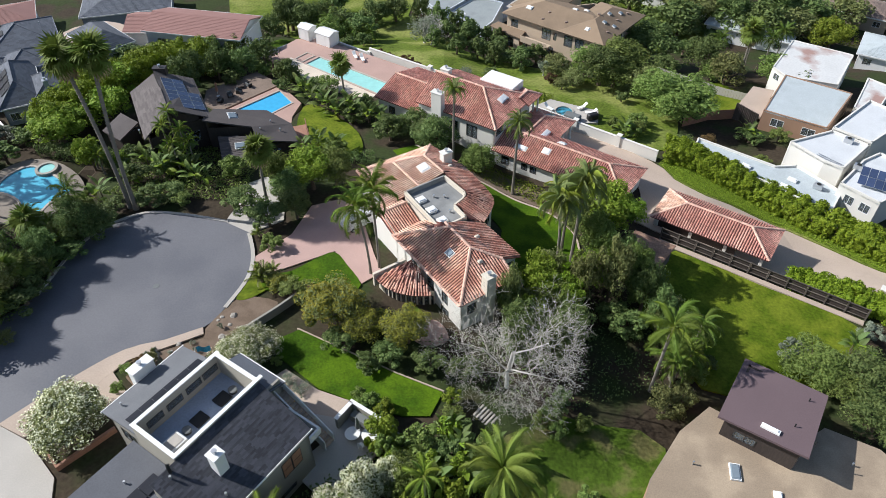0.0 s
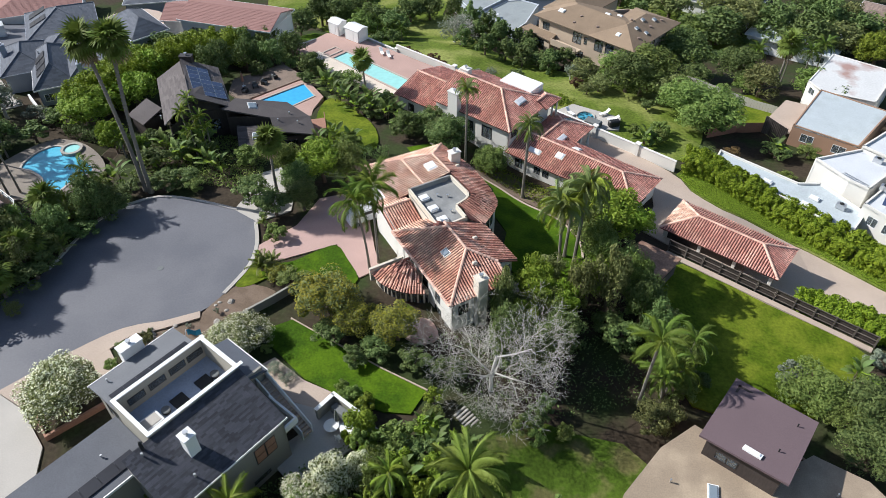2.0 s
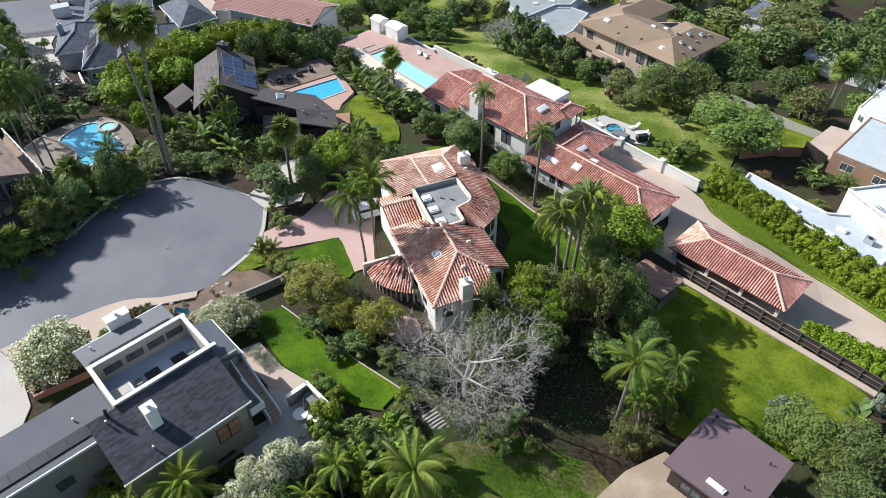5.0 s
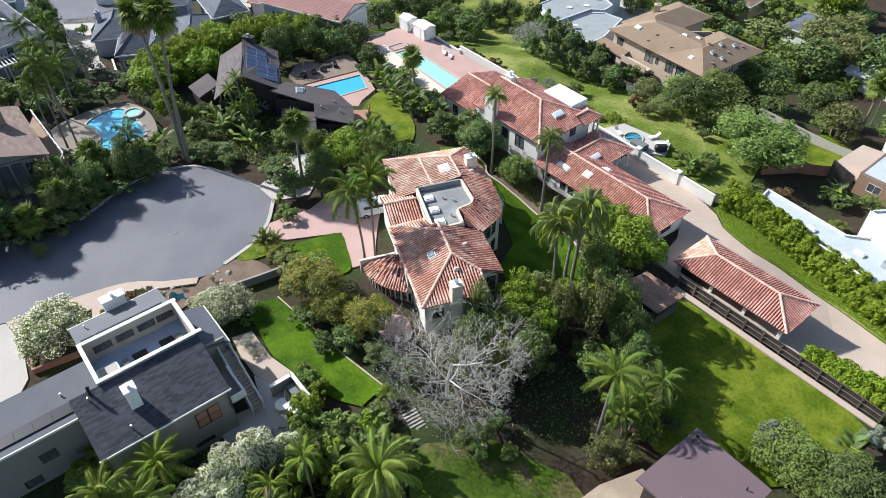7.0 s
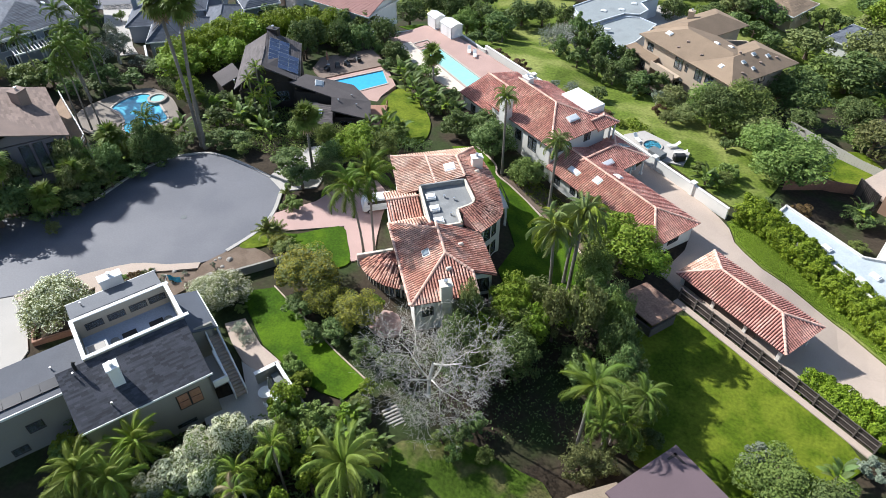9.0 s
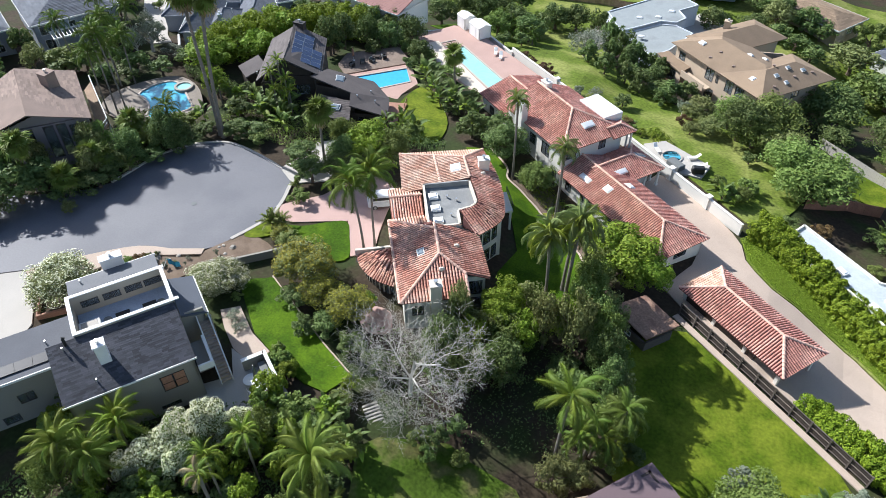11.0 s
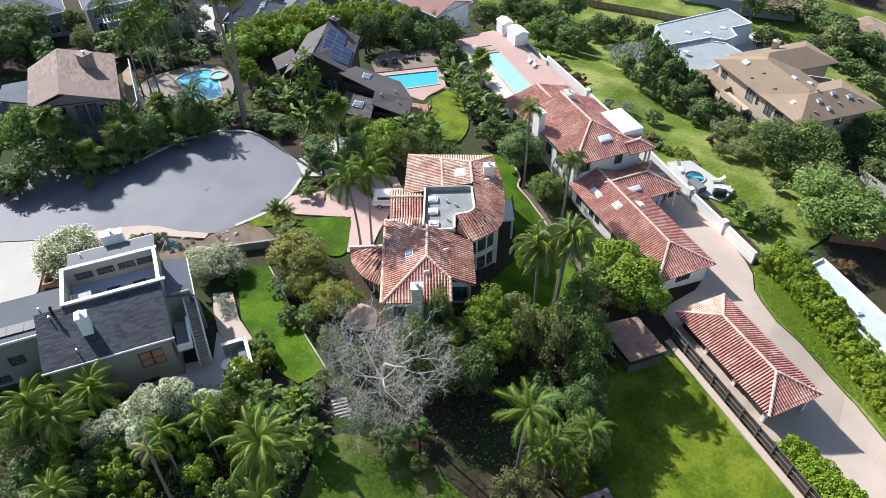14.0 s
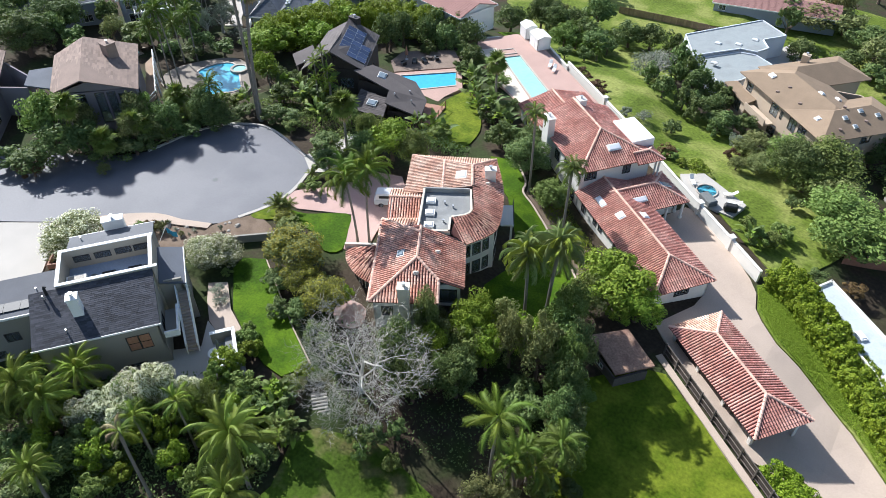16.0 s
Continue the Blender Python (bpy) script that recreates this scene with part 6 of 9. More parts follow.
def leaf_cloud(n, size, lobes=26, seed=0, flat=0.9, tall=0.95, inner=0.55):
    """Leaf-sized quads massed in uneven clumps over a crown of radius 1 centred at z = 1."""
    g = np.random.default_rng(seed)
    d = g.normal(size=(lobes, 3))
    d /= np.linalg.norm(d, axis=1)[:, None]
    d[:, 2] = np.where(d[:, 2] < -0.55, -d[:, 2], d[:, 2])
    cen = d * g.uniform(0.35, 0.80, (lobes, 1)) * [1, 1, tall]
    rad = g.uniform(0.13, 0.31, lobes)
    k = g.integers(0, lobes, n)
    dirs = g.normal(size=(n, 3))
    dirs /= np.linalg.norm(dirs, axis=1)[:, None]
    p = cen[k] + dirs * rad[k][:, None] * g.uniform(inner, 1.05, (n, 1)) ** 0.6
    nrm = dirs * 1.0 + g.normal(size=(n, 3)) * 0.42 + [0, 0, 0.15]
    nrm /= np.linalg.norm(nrm, axis=1)[:, None]
    a = np.cross(nrm, g.normal(size=(n, 3)))
    a /= np.linalg.norm(a, axis=1)[:, None]
    b = np.cross(nrm, a)
    s = size * g.uniform(0.6, 1.3, (n, 1))
    p = p + [0, 0, 1.0]
    p[:, 2] = np.maximum(p[:, 2], 0.03)
    V = np.stack([p - a * s, p - b * s * flat * 0.55 + nrm * s * 0.12, p + a * s, p + b * s * flat * 0.55 + nrm * s * 0.12], 1).reshape(-1, 3)
    F = np.arange(4 * n).reshape(-1, 4)
    return V, F


def cloud_part(name, V, F, material, parent):
    me = bpy.data.meshes.new(name)
    me.from_pydata(V.tolist(), [], F.tolist())
    me.materials.append(material)
    ob = new(name, me)
    ob.parent = parent
    return ob


def limbs(seed, top=1.0, r=0.07, n=6, material=None):
    """A tapered trunk that forks into limbs inside the crown."""
    g = random.Random(seed)
    bm = bmesh.new()
    tube(bm, [(0, 0, -0.12), (0.02, 0.01, 0.25), (g.uniform(-0.08, 0.08), g.uniform(-0.08, 0.08), 0.6), (0.0, 0.0, top)], [r * 1.3, r, r * 0.8, r * 0.35], 7)
    for i in range(n):
        a = 2 * math.pi * i / n + g.uniform(-0.4, 0.4)
        z = g.uniform(0.4, 0.75)
        q = g.uniform(0.5, 0.75)
        tube(bm, [(0, 0, z), (math.cos(a) * q * 0.5, math.sin(a) * q * 0.5, z + 0.25), (math.cos(a) * q, math.sin(a) * q, z + g.uniform(0.35, 0.7))], [r * 0.55, r * 0.35, r * 0.1], 5)
    return bm


TEMPLATES = {}
PARK = (0, -700, -60)


def template(key, name, label, category, crown_mat, n, size, seed, bark=None, lobes=26, tall=0.95, mix=None):
    t = thing(name, *PARK, 0, label, category)
    part("trunk", limbs(seed), bark or BARK, t)
    V, F = leaf_cloud(n, size, lobes, seed, tall=tall)
    cloud_part("crown", V, F, crown_mat, t)
    if mix:
        V, F = leaf_cloud(mix[1], mix[2], lobes, seed, tall=tall, inner=0.97)
        cloud_part("blossom" if mix[0] is L_FLOWER else "new_growth", V * [1.03, 1.03, 1.02], F, mix[0], t)
    TEMPLATES.setdefault(key, []).append(t)


for s in (1, 2, 3):
    template("D", "tree", "dense dark green broadleaf tree", "tree", L_DARK, 8000, 0.042, s, lobes=64)
    template("M", "tree", "rounded mid-green broadleaf tree", "tree", L_MID, 7600, 0.042, s + 10, lobes=60)
    template("far_D", "tree", "dense dark green broadleaf tree", "tree", L_DARK, 2900, 0.068, s + 140, lobes=56)
    template("far_M", "tree", "rounded mid-green broadleaf tree", "tree", L_MID, 2800, 0.068, s + 150, lobes=52)
    template("far_O", "tree", "olive-green tree with small leaves", "tree", L_OLIVE, 2000, 0.070, s + 160, lobes=40)
    template("far_d", "shrub", "dark green leafy garden shrub", "shrub", L_DARK, 1000, 0.11, s + 170, lobes=26)
    template("far_B", "tree", "bright lime-green leafy tree", "tree", L_LIME, 2800, 0.068, s + 180, lobes=50)
    template("d", "shrub", "dark green leafy garden shrub", "shrub", L_DARK, 2600, 0.075, s + 20, lobes=26)
    template("m", "shrub", "mid-green leafy garden shrub", "shrub", L_MID, 2600, 0.075, s + 30, lobes=26)
for s in (1, 2):
    template("B", "tree", "bright lime-green leafy tree", "tree", L_LIME, 8000, 0.044, s + 40, lobes=52)
    template("b", "shrub", "bright green leafy shrub", "shrub", L_LIME, 2200, 0.085, s + 50, lobes=20)
    template("O", "tree", "olive-green tree with small leaves", "tree", L_OLIVE, 4500, 0.05, s + 60, lobes=34)
    template("R", "shrub", "dark shrub with reddish leaves", "shrub", L_RED, 1800, 0.08, s + 70, lobes=16)
    template("Z", "shrub", "rounded bronze-green clipped bush", "shrub", L_OLIVE, 8000, 0.038, s + 80, lobes=60, mix=(L_RUST, 6500, 0.034))
    template("W", "shrub", "shrub covered in white blossom", "shrub", L_MID, 8000, 0.040, s + 90, lobes=64, mix=(L_FLOWER, 11500, 0.035))
    template("V", "shrub", "rounded green shrub flecked with cream blossom", "shrub", L_OLIVE, 9500, 0.036, s + 130, lobes=70, mix=(L_FLOWER, 5600, 0.029))
    template("g", "shrub", "soft grey-green shrub with fine leaves", "shrub", L_GREY, 2200, 0.07, s + 100, lobes=22)
    template("K", "tree", "narrow upright dark evergreen", "tree", L_DARK, 1600, 0.095, s + 110, lobes=26, tall=1.4)
    template("k", "tree", "thin tree with sparse grey leaves", "tree", L_GREY, 1500, 0.05, s + 120, lobes=30, bark=BARK_PALE)


def welded(name, V, F, material):
    """A leaf or frond whose pieces hang together where they touch."""
    bm = bmesh.new()
    vs = [bm.verts.new(v) for v in V]
    for f in F:
        bm.faces.new([vs[i] for i in f])
    bmesh.ops.remove_doubles(bm, verts=bm.verts[:], dist=1e-4)
    me = bpy.data.meshes.new(name)
    bm.to_mesh(me)
    bm.free()
    me.materials.append(material)
    return me


def pinnate(name, length, droop, leaflets, w, material, seed, lift=0.5, hang=0.15):
    """A feather frond along +x: a bent midrib with two rows of drooping leaflets."""
    g = random.Random(seed)
    V, F = [], []
    pts = []
    ang = lift
    p = Vector((0, 0, 0))
    steps = 12
    for i in range(steps + 1):
        pts.append(p.copy())
        p = p + Vector((math.cos(ang), 0, math.sin(ang))) * length / steps
        ang -= droop / steps * (0.5 + 1.0 * i / steps)
    for i in range(steps + 1):
        j = len(V)
        r = 0.035 * (1 - i / steps) + 0.006
        q = pts[i]
        V += [(q.x, -r, q.z), (q.x, r, q.z), (q.x, 0, q.z - r * 1.5)]
        if i:
            F += [(j - 3, j - 2, j + 1, j), (j - 3, j, j + 2, j - 1), (j - 2, j - 1, j + 2, j + 1)]
    along = lambda t: pts[min(int(t * steps), steps - 1)].lerp(pts[min(int(t * steps) + 1, steps)], t * steps - min(int(t * steps), steps - 1))
    chain = len(V)
    V += [tuple(along(0.14 + 0.85 * i / leaflets) + Vector((0, 0, 0.012))) for i in range(leaflets + 1)]
    for i in range(leaflets):
        t = 0.14 + 0.85 * i / leaflets
        a = along(t)
        ln = w * (0.55 + 0.9 * math.sin(math.pi * min(t * 0.9 + 0.1, 1))) * g.uniform(0.85, 1.1)
        for s in (-1, 1):
            out = Vector((0.5 + 0.3 * t, s * 0.9, -0.2 - g.uniform(0, 0.3) - hang)).normalized()
            tip = a + out * ln + Vector((0, 0, -0.25 * ln))
            mid = a + out * ln * 0.4
            e = Vector((length / leaflets * 0.55, 0, 0))
            j = len(V)
            V += [tuple(mid + e * 0.5), tuple(mid - e * 0.5), tuple(tip)]
            F += [(chain + i, chain + i + 1, j, j + 1), (j + 1, j, j + 2)]
    return welded(name, V, F, material)


def fan(name, size, material, seed, blades=18, droop=0.5):
    """A fan frond along +x: stalk and a pleated round of pointed blades."""
    g = random.Random(seed)
    V, F = [], []
    st = size * 0.55
    for y in (-0.03, 0.03):
        V.append((0, y, 0))
    V += [(st, 0.02, 0.0), (st, -0.02, 0.0)]
    F.append((0, 1, 2, 3))
    for k in range(blades):
        a = radians(-125 + 250 * k / (blades - 1))
        ln = size * (0.75 + 0.25 * math.cos(a)) * g.uniform(0.9, 1.08)
        d = Vector((math.cos(a), math.sin(a), 0))
        s = Vector((-d.y, d.x, 0))
        o = Vector((st, 0, 0))
        mid = o + d * ln * 0.55 + Vector((0, 0, 0.05 * (k % 2)))
        tip = o + d * ln + Vector((0, 0, -droop * ln * g.uniform(0.5, 1.0)))
        w = ln * 0.10
        j = len(V)
        V += [tuple(o), tuple(mid + s * w), tuple(tip), tuple(mid - s * w)]
        F.append((j, j + 1, j + 2, j + 3))
    return welded(name, V, F, material)


def paddle(name, length, width, material, seed):
    """A banana or bird-of-paradise leaf along +x: stalk and a long torn blade folded along its midrib."""
    g = random.Random(seed)
    V = [(0, -0.03, 0), (0, 0.03, 0), (length * 0.4, 0.02, length * 0.12), (length * 0.4, -0.02, length * 0.12)]
    F = [(0, 1, 2, 3)]
    n = 7
    c = []
    for i in range(n + 1):
        t = i / n
        c.append((Vector((length * (0.38 + 0.62 * t), 0, length * (0.12 + 0.14 * t - 0.32 * t * t))), width * math.sin(math.pi * (0.12 + 0.86 * t)) ** 0.7 * 0.5))
    for (a, wa), (b, wb) in zip(c, c[1:]):
        for s in (-1, 1):
            j = len(V)
            cut = g.uniform(0.75, 1.0)
            V += [tuple(a), tuple(b), (b.x * cut + a.x * (1 - cut), s * wb, b.z + wb * 0.18), (a.x, s * wa, a.z + wa * 0.18)]
            F.append((j, j + 1, j + 2, j + 3))
    return welded(name, V, F, material)


FEATHER = [pinnate("frond", 3.0, 2.4 + 0.3 * i, 36, 0.40, m, i) for i, m in enumerate((L_PALM, L_PALM, L_PALM_Y))]
FEATHER_Y = [pinnate("frond", 3.0, 2.2 + 0.3 * i, 36, 0.38, m, i + 9) for i, m in enumerate((L_PALM_Y, L_PALM, L_PALM_Y))]
FEATHER_D = [pinnate("frond", 3.0, 2.5 + 0.35 * i, 36, 0.42, m, i + 15) for i, m in enumerate((L_PALM_D, L_PALM, L_PALM_D))]
QUEEN = [pinnate("frond", 3.3, 2.9 + 0.4 * i, 44, 0.55, m, i + 50, 0.9, 1.4) for i, m in enumerate((L_PALM_G, L_PALM_G, L_PALM_Y))]
KENTIA = [pinnate("frond", 3.9, 2.2 + 0.3 * i, 50, 0.56, m, i + 40, 0.6, 0.6) for i, m in enumerate((L_PALM_D, L_PALM, L_PALM_D))]
DRYFEATHER = pinnate("dead_frond", 2.4, 2.4, 22, 0.5, L_DRY, 23)
FANS = [fan("frond", 1.15, L_PALM_D, i, droop=0.3 + 0.15 * i) for i in range(3)]
DRYFAN = fan("dead_frond", 1.1, L_DRY, 5, droop=0.5)
PADDLES = [paddle("leaf", 2.4, 0.62, m, i) for i, m in enumerate((L_DARK, L_MID, L_LIME))]
CYCAD = [pinnate("frond", 1.7, 1.5, 26, 0.26, m, i + 4, 0.9) for i, m in enumerate((L_PALM, L_OLIVE))]


def crown_of(t, meshes, n, z, lift, spread, scale, seed, name="frond", x=0.0, y=0.0):
    """Fronds set round a point in a golden-angle spiral, the young ones upright."""
    g = random.Random(seed)
    for i in range(n):
        f = (i + 0.5) / n
        el = lift - spread * f + g.uniform(-10, 10)
        ob = new(name, meshes[i % len(meshes)])
        ob.parent = t
        ob.matrix_basis = pose(x, y, z - 0.25 * f * scale) @ pose(0, 0, 0, 0, 0, i * 137.5 + g.uniform(-9, 9)) @ pose(0, 0, 0, g.uniform(-32, 32), -el, 0) @ Matrix.Scale(scale * g.uniform(0.85, 1.1), 4)


def feather_palm(x, y, z, h, size=1.0, lean=(0, 0), trunks=1, meshes=None, n=17, seed=0, r=0.13, label="", lift=66, spread=104):
    t = thing("feather_palm", x, y, z, 0, label or "feather palm with arching green fronds and a slim grey trunk", "palm", "palms in the gardens")
    for k in range(trunks):
        a = 2.4 * k + seed
        dx, dy = (lean[0], lean[1]) if trunks == 1 else (math.cos(a) * 0.5 * trunks ** 0.5, math.sin(a) * 0.5 * trunks ** 0.5)
        hh = h * (1 - 0.16 * k)
        bm = bmesh.new()
        b = Vector((0.3 * dx, 0.3 * dy, 0)) if trunks > 1 else Vector((0, 0, 0))
        tube(bm, [b + Vector((dx * u * u, dy * u * u, hh * u - 0.3 * (u == 0))) for u in (0, 0.15, 0.35, 0.55, 0.75, 0.92, 1.0)], [r * 1.5, r * 1.1, r, r, r * 0.95, r * 1.1, r * 0.7], 8)
        part("trunk", bm, BARK_GREY, t)
        top = b + Vector((dx, dy, 0))
        crown_of(t, meshes or FEATHER, int(n * 1.45), hh, lift, spread, size, seed + k, x=top.x, y=top.y)
    return t


def fan_palm(x, y, z, h, size=1.0, lean=(0, 0), seed=0, r=0.2, n=34, dry=8):
    t = thing("fan_palm", x, y, z, 0, "tall fan palm with a rough grey-brown trunk", "palm", "palms in the gardens")
    bm = bmesh.new()
    tube(bm, [Vector((lean[0] * u * u, lean[1] * u * u, h * u - 0.3 * (u == 0))) for u in (0, 0.04, 0.2, 0.4, 0.6, 0.8, 0.95, 1.0)], [r * 1.9, r * 1.35, r * 1.1, r, r * 0.9, r * 0.85, r * 1.2, r * 0.8], 9)
    for k in range(int(h / 0.45)):
        u = (k + 0.5) * 0.45 / h
        q = Vector((lean[0] * u * u, lean[1] * u * u, h * u))
        tube(bm, [q, q + Vector((0, 0, 0.14)), q + Vector((0, 0, 0.16))], [r * (1.12 - 0.1 * u), r * (1.2 - 0.1 * u), r * 0.9], 7, cap=False)
    part("trunk", bm, BARK_GREY, t)
    crown_of(t, FANS, n, h, 80, 115, size, seed, x=lean[0], y=lean[1])
    crown_of(t, [DRYFAN], dry, h - 0.4 * size, -50, 25, size * 0.95, seed + 3, name="dead_frond", x=lean[0], y=lean[1])
    return t


def banana(x, y, z, size=1.0, seed=0):
    t = thing("bird_of_paradise", x, y, z, 0, "clump of large paddle-shaped tropical leaves", "plant", "tropical clumps")
    g = random.Random(seed)
    for k in range(3):
        cx, cy = g.uniform(-0.6, 0.6), g.uniform(-0.6, 0.6)
        hh = g.uniform(0.5, 1.6) * size
        bm = bmesh.new()
        tube(bm, [(cx * 0.6, cy * 0.6, -0.2), (cx, cy, hh)], [0.1, 0.05], 6)
        part("stem", bm, BARK, t)
        crown_of(t, PADDLES, 6, hh, 72, 60, size, seed * 3 + k, name="leaf", x=cx, y=cy)
    return t


def cycad(x, y, z, size=1.0, seed=0):
    t = thing("cycad", x, y, z, 0, "low palm-like cycad with stiff radiating fronds", "plant", "cycads")
    bm = bmesh.new()
    tube(bm, [(0, 0, -0.2), (0, 0, 0.5 * size), (0, 0, 0.8 * size)], [0.22, 0.2, 0.12], 8)
    part("trunk", bm, BARK, t)
    crown_of(t, CYCAD, 26, 0.75 * size, 75, 85, size, seed)
    return t


def bare_tree(x, y, z, h, r, seed=3, material=None, depth=5, label="large leafless tree with pale grey branches"):
    """A leafless tree: limbs that fork again and again down to twigs."""
    t = thing("bare_tree", x, y, z, 0, label, "tree")
    g = random.Random(seed)
    bm = bmesh.new()
    V, F = [], []

    def grow(p, d, ln, rad, lev):
        q = p + d * ln * 0.5 + Vector((g.uniform(-1, 1), g.uniform(-1, 1), g.uniform(-0.5, 0.5))) * ln * 0.08
        e = p + d * ln + Vector((0, 0, 0.02 * ln))
        if lev <= 1:
            tube(bm, [p, q, e], [rad, rad * 0.85, rad * 0.68], 6, cap=False)
        else:
            s = d.orthogonal().normalized() * rad
            u = d.cross(s)
            for a, b, ra, rb in ((p, q, 1, 0.8), (q, e, 0.8, 0.45)):
                j = len(V)
                for o, m in ((a, ra), (b, rb)):
                    for w in (s, -0.5 * s + 0.87 * u, -0.5 * s - 0.87 * u):
                        V.append(tuple(o + w * m))
                for k in range(3):
                    F.append((j + k, j + (k + 1) % 3, j + 3 + (k + 1) % 3, j + 3 + k))
        if lev >= depth:
            return
        n = (5, 5, 4, 4, 4, 3, 3)[lev]
        for k in range(n):
            ax = d.orthogonal().normalized()
            ax.rotate(Matrix.Rotation(2 * math.pi * (k + g.random() * 0.7) / n, 3, d))
            nd = (d * (0.7 if lev < 2 else 1.0) + ax * g.uniform(0.7, 1.35)).normalized()
            nd.z = max(nd.z, -0.35)
            st = p.lerp(e, g.uniform(0.55, 1.0)) if lev else p.lerp(e, g.uniform(0.45, 1.0))
            grow(st, nd, ln * g.uniform(0.5, 0.86), max(rad * (0.40 if lev < 1 else 0.46), 0.010), lev + 1)

    grow(Vector((0, 0, -0.3)), Vector((0.08, 0.1, 1)).normalized(), h * 0.42, r, 0)
    part("trunk", bm, material or BARK_PALE, t)
    raw("twig_mass", V, F, material or BARK_TWIG, t, kind="stuff")
    return t


def hedge(name, pts, w, h, material, label, n_per_m=170, size=0.13, seed=0, category="hedge", clump=0.42):
    """A hedge along a line: leaves massed in rounded clumps over its top and sides, on woody stems."""
    t = thing(name, pts[0][0], pts[0][1], G(*pts[0]), 0, label, category)
    g = np.random.default_rng(seed)
    o = np.array([pts[0][0], pts[0][1], G(*pts[0])])
    V = []
    bm = bmesh.new()
    for (x0, y0), (x1, y1) in zip(pts, pts[1:]):
        ln = math.hypot(x1 - x0, y1 - y0)
        s = np.array([-(y1 - y0) / ln, (x1 - x0) / ln])
        m = max(4, int(ln * (w + 1.6 * h) / (clump * clump * 0.9)))
        u = g.random(m)
        girth = g.uniform(0, w + 2 * h, m)
        side = np.where(girth < h, -1.0, np.where(girth > h + w, 1.0, 0.0))
        lat = np.where(side == 0, girth - h - w / 2, side * w / 2) * g.uniform(0.82, 1.0, m)
        up = np.where(side == 0, h - clump * 0.7, np.where(side < 0, girth, 2 * h + w - girth)) * g.uniform(0.9, 1.04, m)
        up = np.minimum(up, h - clump * 0.6) + 0.10 * h * np.sin(u * ln * 1.3 + seed) * (up > 0.6 * h)
        gz = G(x0, y0) + (G(x1, y1) - G(x0, y0)) * u
        cen = np.stack([x0 + (x1 - x0) * u + s[0] * lat, y0 + (y1 - y0) * u + s[1] * lat, gz + np.maximum(up, 0.2)], 1) - o
        rad = clump * g.uniform(0.8, 1.45, m)
        n = int(ln * n_per_m)
        k = g.integers(0, m, n)
        out = np.stack([s[0] * side, s[1] * side, 0.7 + 0 * side], 1)[k]
        d = g.normal(size=(n, 3)) + out * 0.9
        d /= np.linalg.norm(d, axis=1)[:, None]
        p = cen[k] + d * rad[k][:, None] * g.uniform(0.6, 1.05, (n, 1))
        nr = d + g.normal(size=(n, 3)) * 0.4
        nr /= np.linalg.norm(nr, axis=1)[:, None]
        a = np.cross(nr, g.normal(size=(n, 3)))
        a /= np.linalg.norm(a, axis=1)[:, None]
        b = np.cross(nr, a)
        sz = size * g.uniform(0.6, 1.3, (n, 1))
        V.append(np.stack([p - a * sz, p - b * sz * 0.5, p + a * sz, p + b * sz * 0.5], 1).reshape(-1, 3))
        for c in range(int(ln / 1.5)):
            q = Vector((x0 + (x1 - x0) * c * 1.5 / ln - o[0], y0 + (y1 - y0) * c * 1.5 / ln - o[1], G(x0, y0) - o[2]))
            tube(bm, [q + Vector((0, 0, -0.2)), q + Vector((0.1, 0.1, h * 0.7))], [0.06, 0.03], 5)
    V = np.concatenate(V)
    part("woody_core", bm, BARK, t, kind="stuff")
    cloud_part("foliage", V, np.arange(len(V)).reshape(-1, 4), material, t)
    return t


def ground_leaves(name, outline, n, size, material, label, seed=0, up=0.12, category="ground cover"):
    """Low leaves or grass tufts strewn over a patch of ground."""
    g = np.random.default_rng(seed)
    xs, ys = [p[0] for p in outline], [p[1] for p in outline]
    pts = []
    while len(pts) < n:
        x, y = g.uniform(min(xs), max(xs)), g.uniform(min(ys), max(ys))
        if any(lo <= y <= hi for lo, hi in span(list(outline), x)):
            pts.append((x, y, G(x, y) + up * g.random()))
    p = np.array(pts)
    nr = g.normal(size=(n, 3)) * 0.6 + [0, 0, 0.6]
    nr /= np.linalg.norm(nr, axis=1)[:, None]
    a = np.cross(nr, g.normal(size=(n, 3)))
    a /= np.linalg.norm(a, axis=1)[:, None]
    b = np.cross(nr, a)
    s = size * g.uniform(0.6, 1.4, (n, 1))
    p = p + [0, 0, 0.06]
    V = np.stack([p - a * s, p - b * s * 0.5, p + a * s, p + b * s * 0.5], 1).reshape(-1, 3)
    ob = cloud_part(name, V, np.arange(4 * n).reshape(-1, 4), material, None)
    return tagged(ob, label, category, kind="stuff")


USED = {}


def plant(kind, x, y, r, zc, group=""):
    """A tree or shrub of one kind: crown radius r, its middle zc over the ground."""
    if "far_" + kind in TEMPLATES and (y > 96 or x < -47 or x > 50) and (r < 4.5 or y > 145):
        kind = "far_" + kind
    kinds = TEMPLATES[kind]
    i = USED.get(kind, 0)
    USED[kind] = i + 1
    q = random.Random(int(x * 31 + y * 17))
    m = pose(x, y, G(x, y), 0, 0, q.uniform(0, 360)) @ Matrix.Diagonal((r, r, zc, 1))
    t = kinds[i % len(kinds)]
    if i < len(kinds):
        t.matrix_basis = m
    else:
        t = copy_thing(t, m)
        t.matrix_basis = m
    if group:
        tagged(t, group=group)
    return t


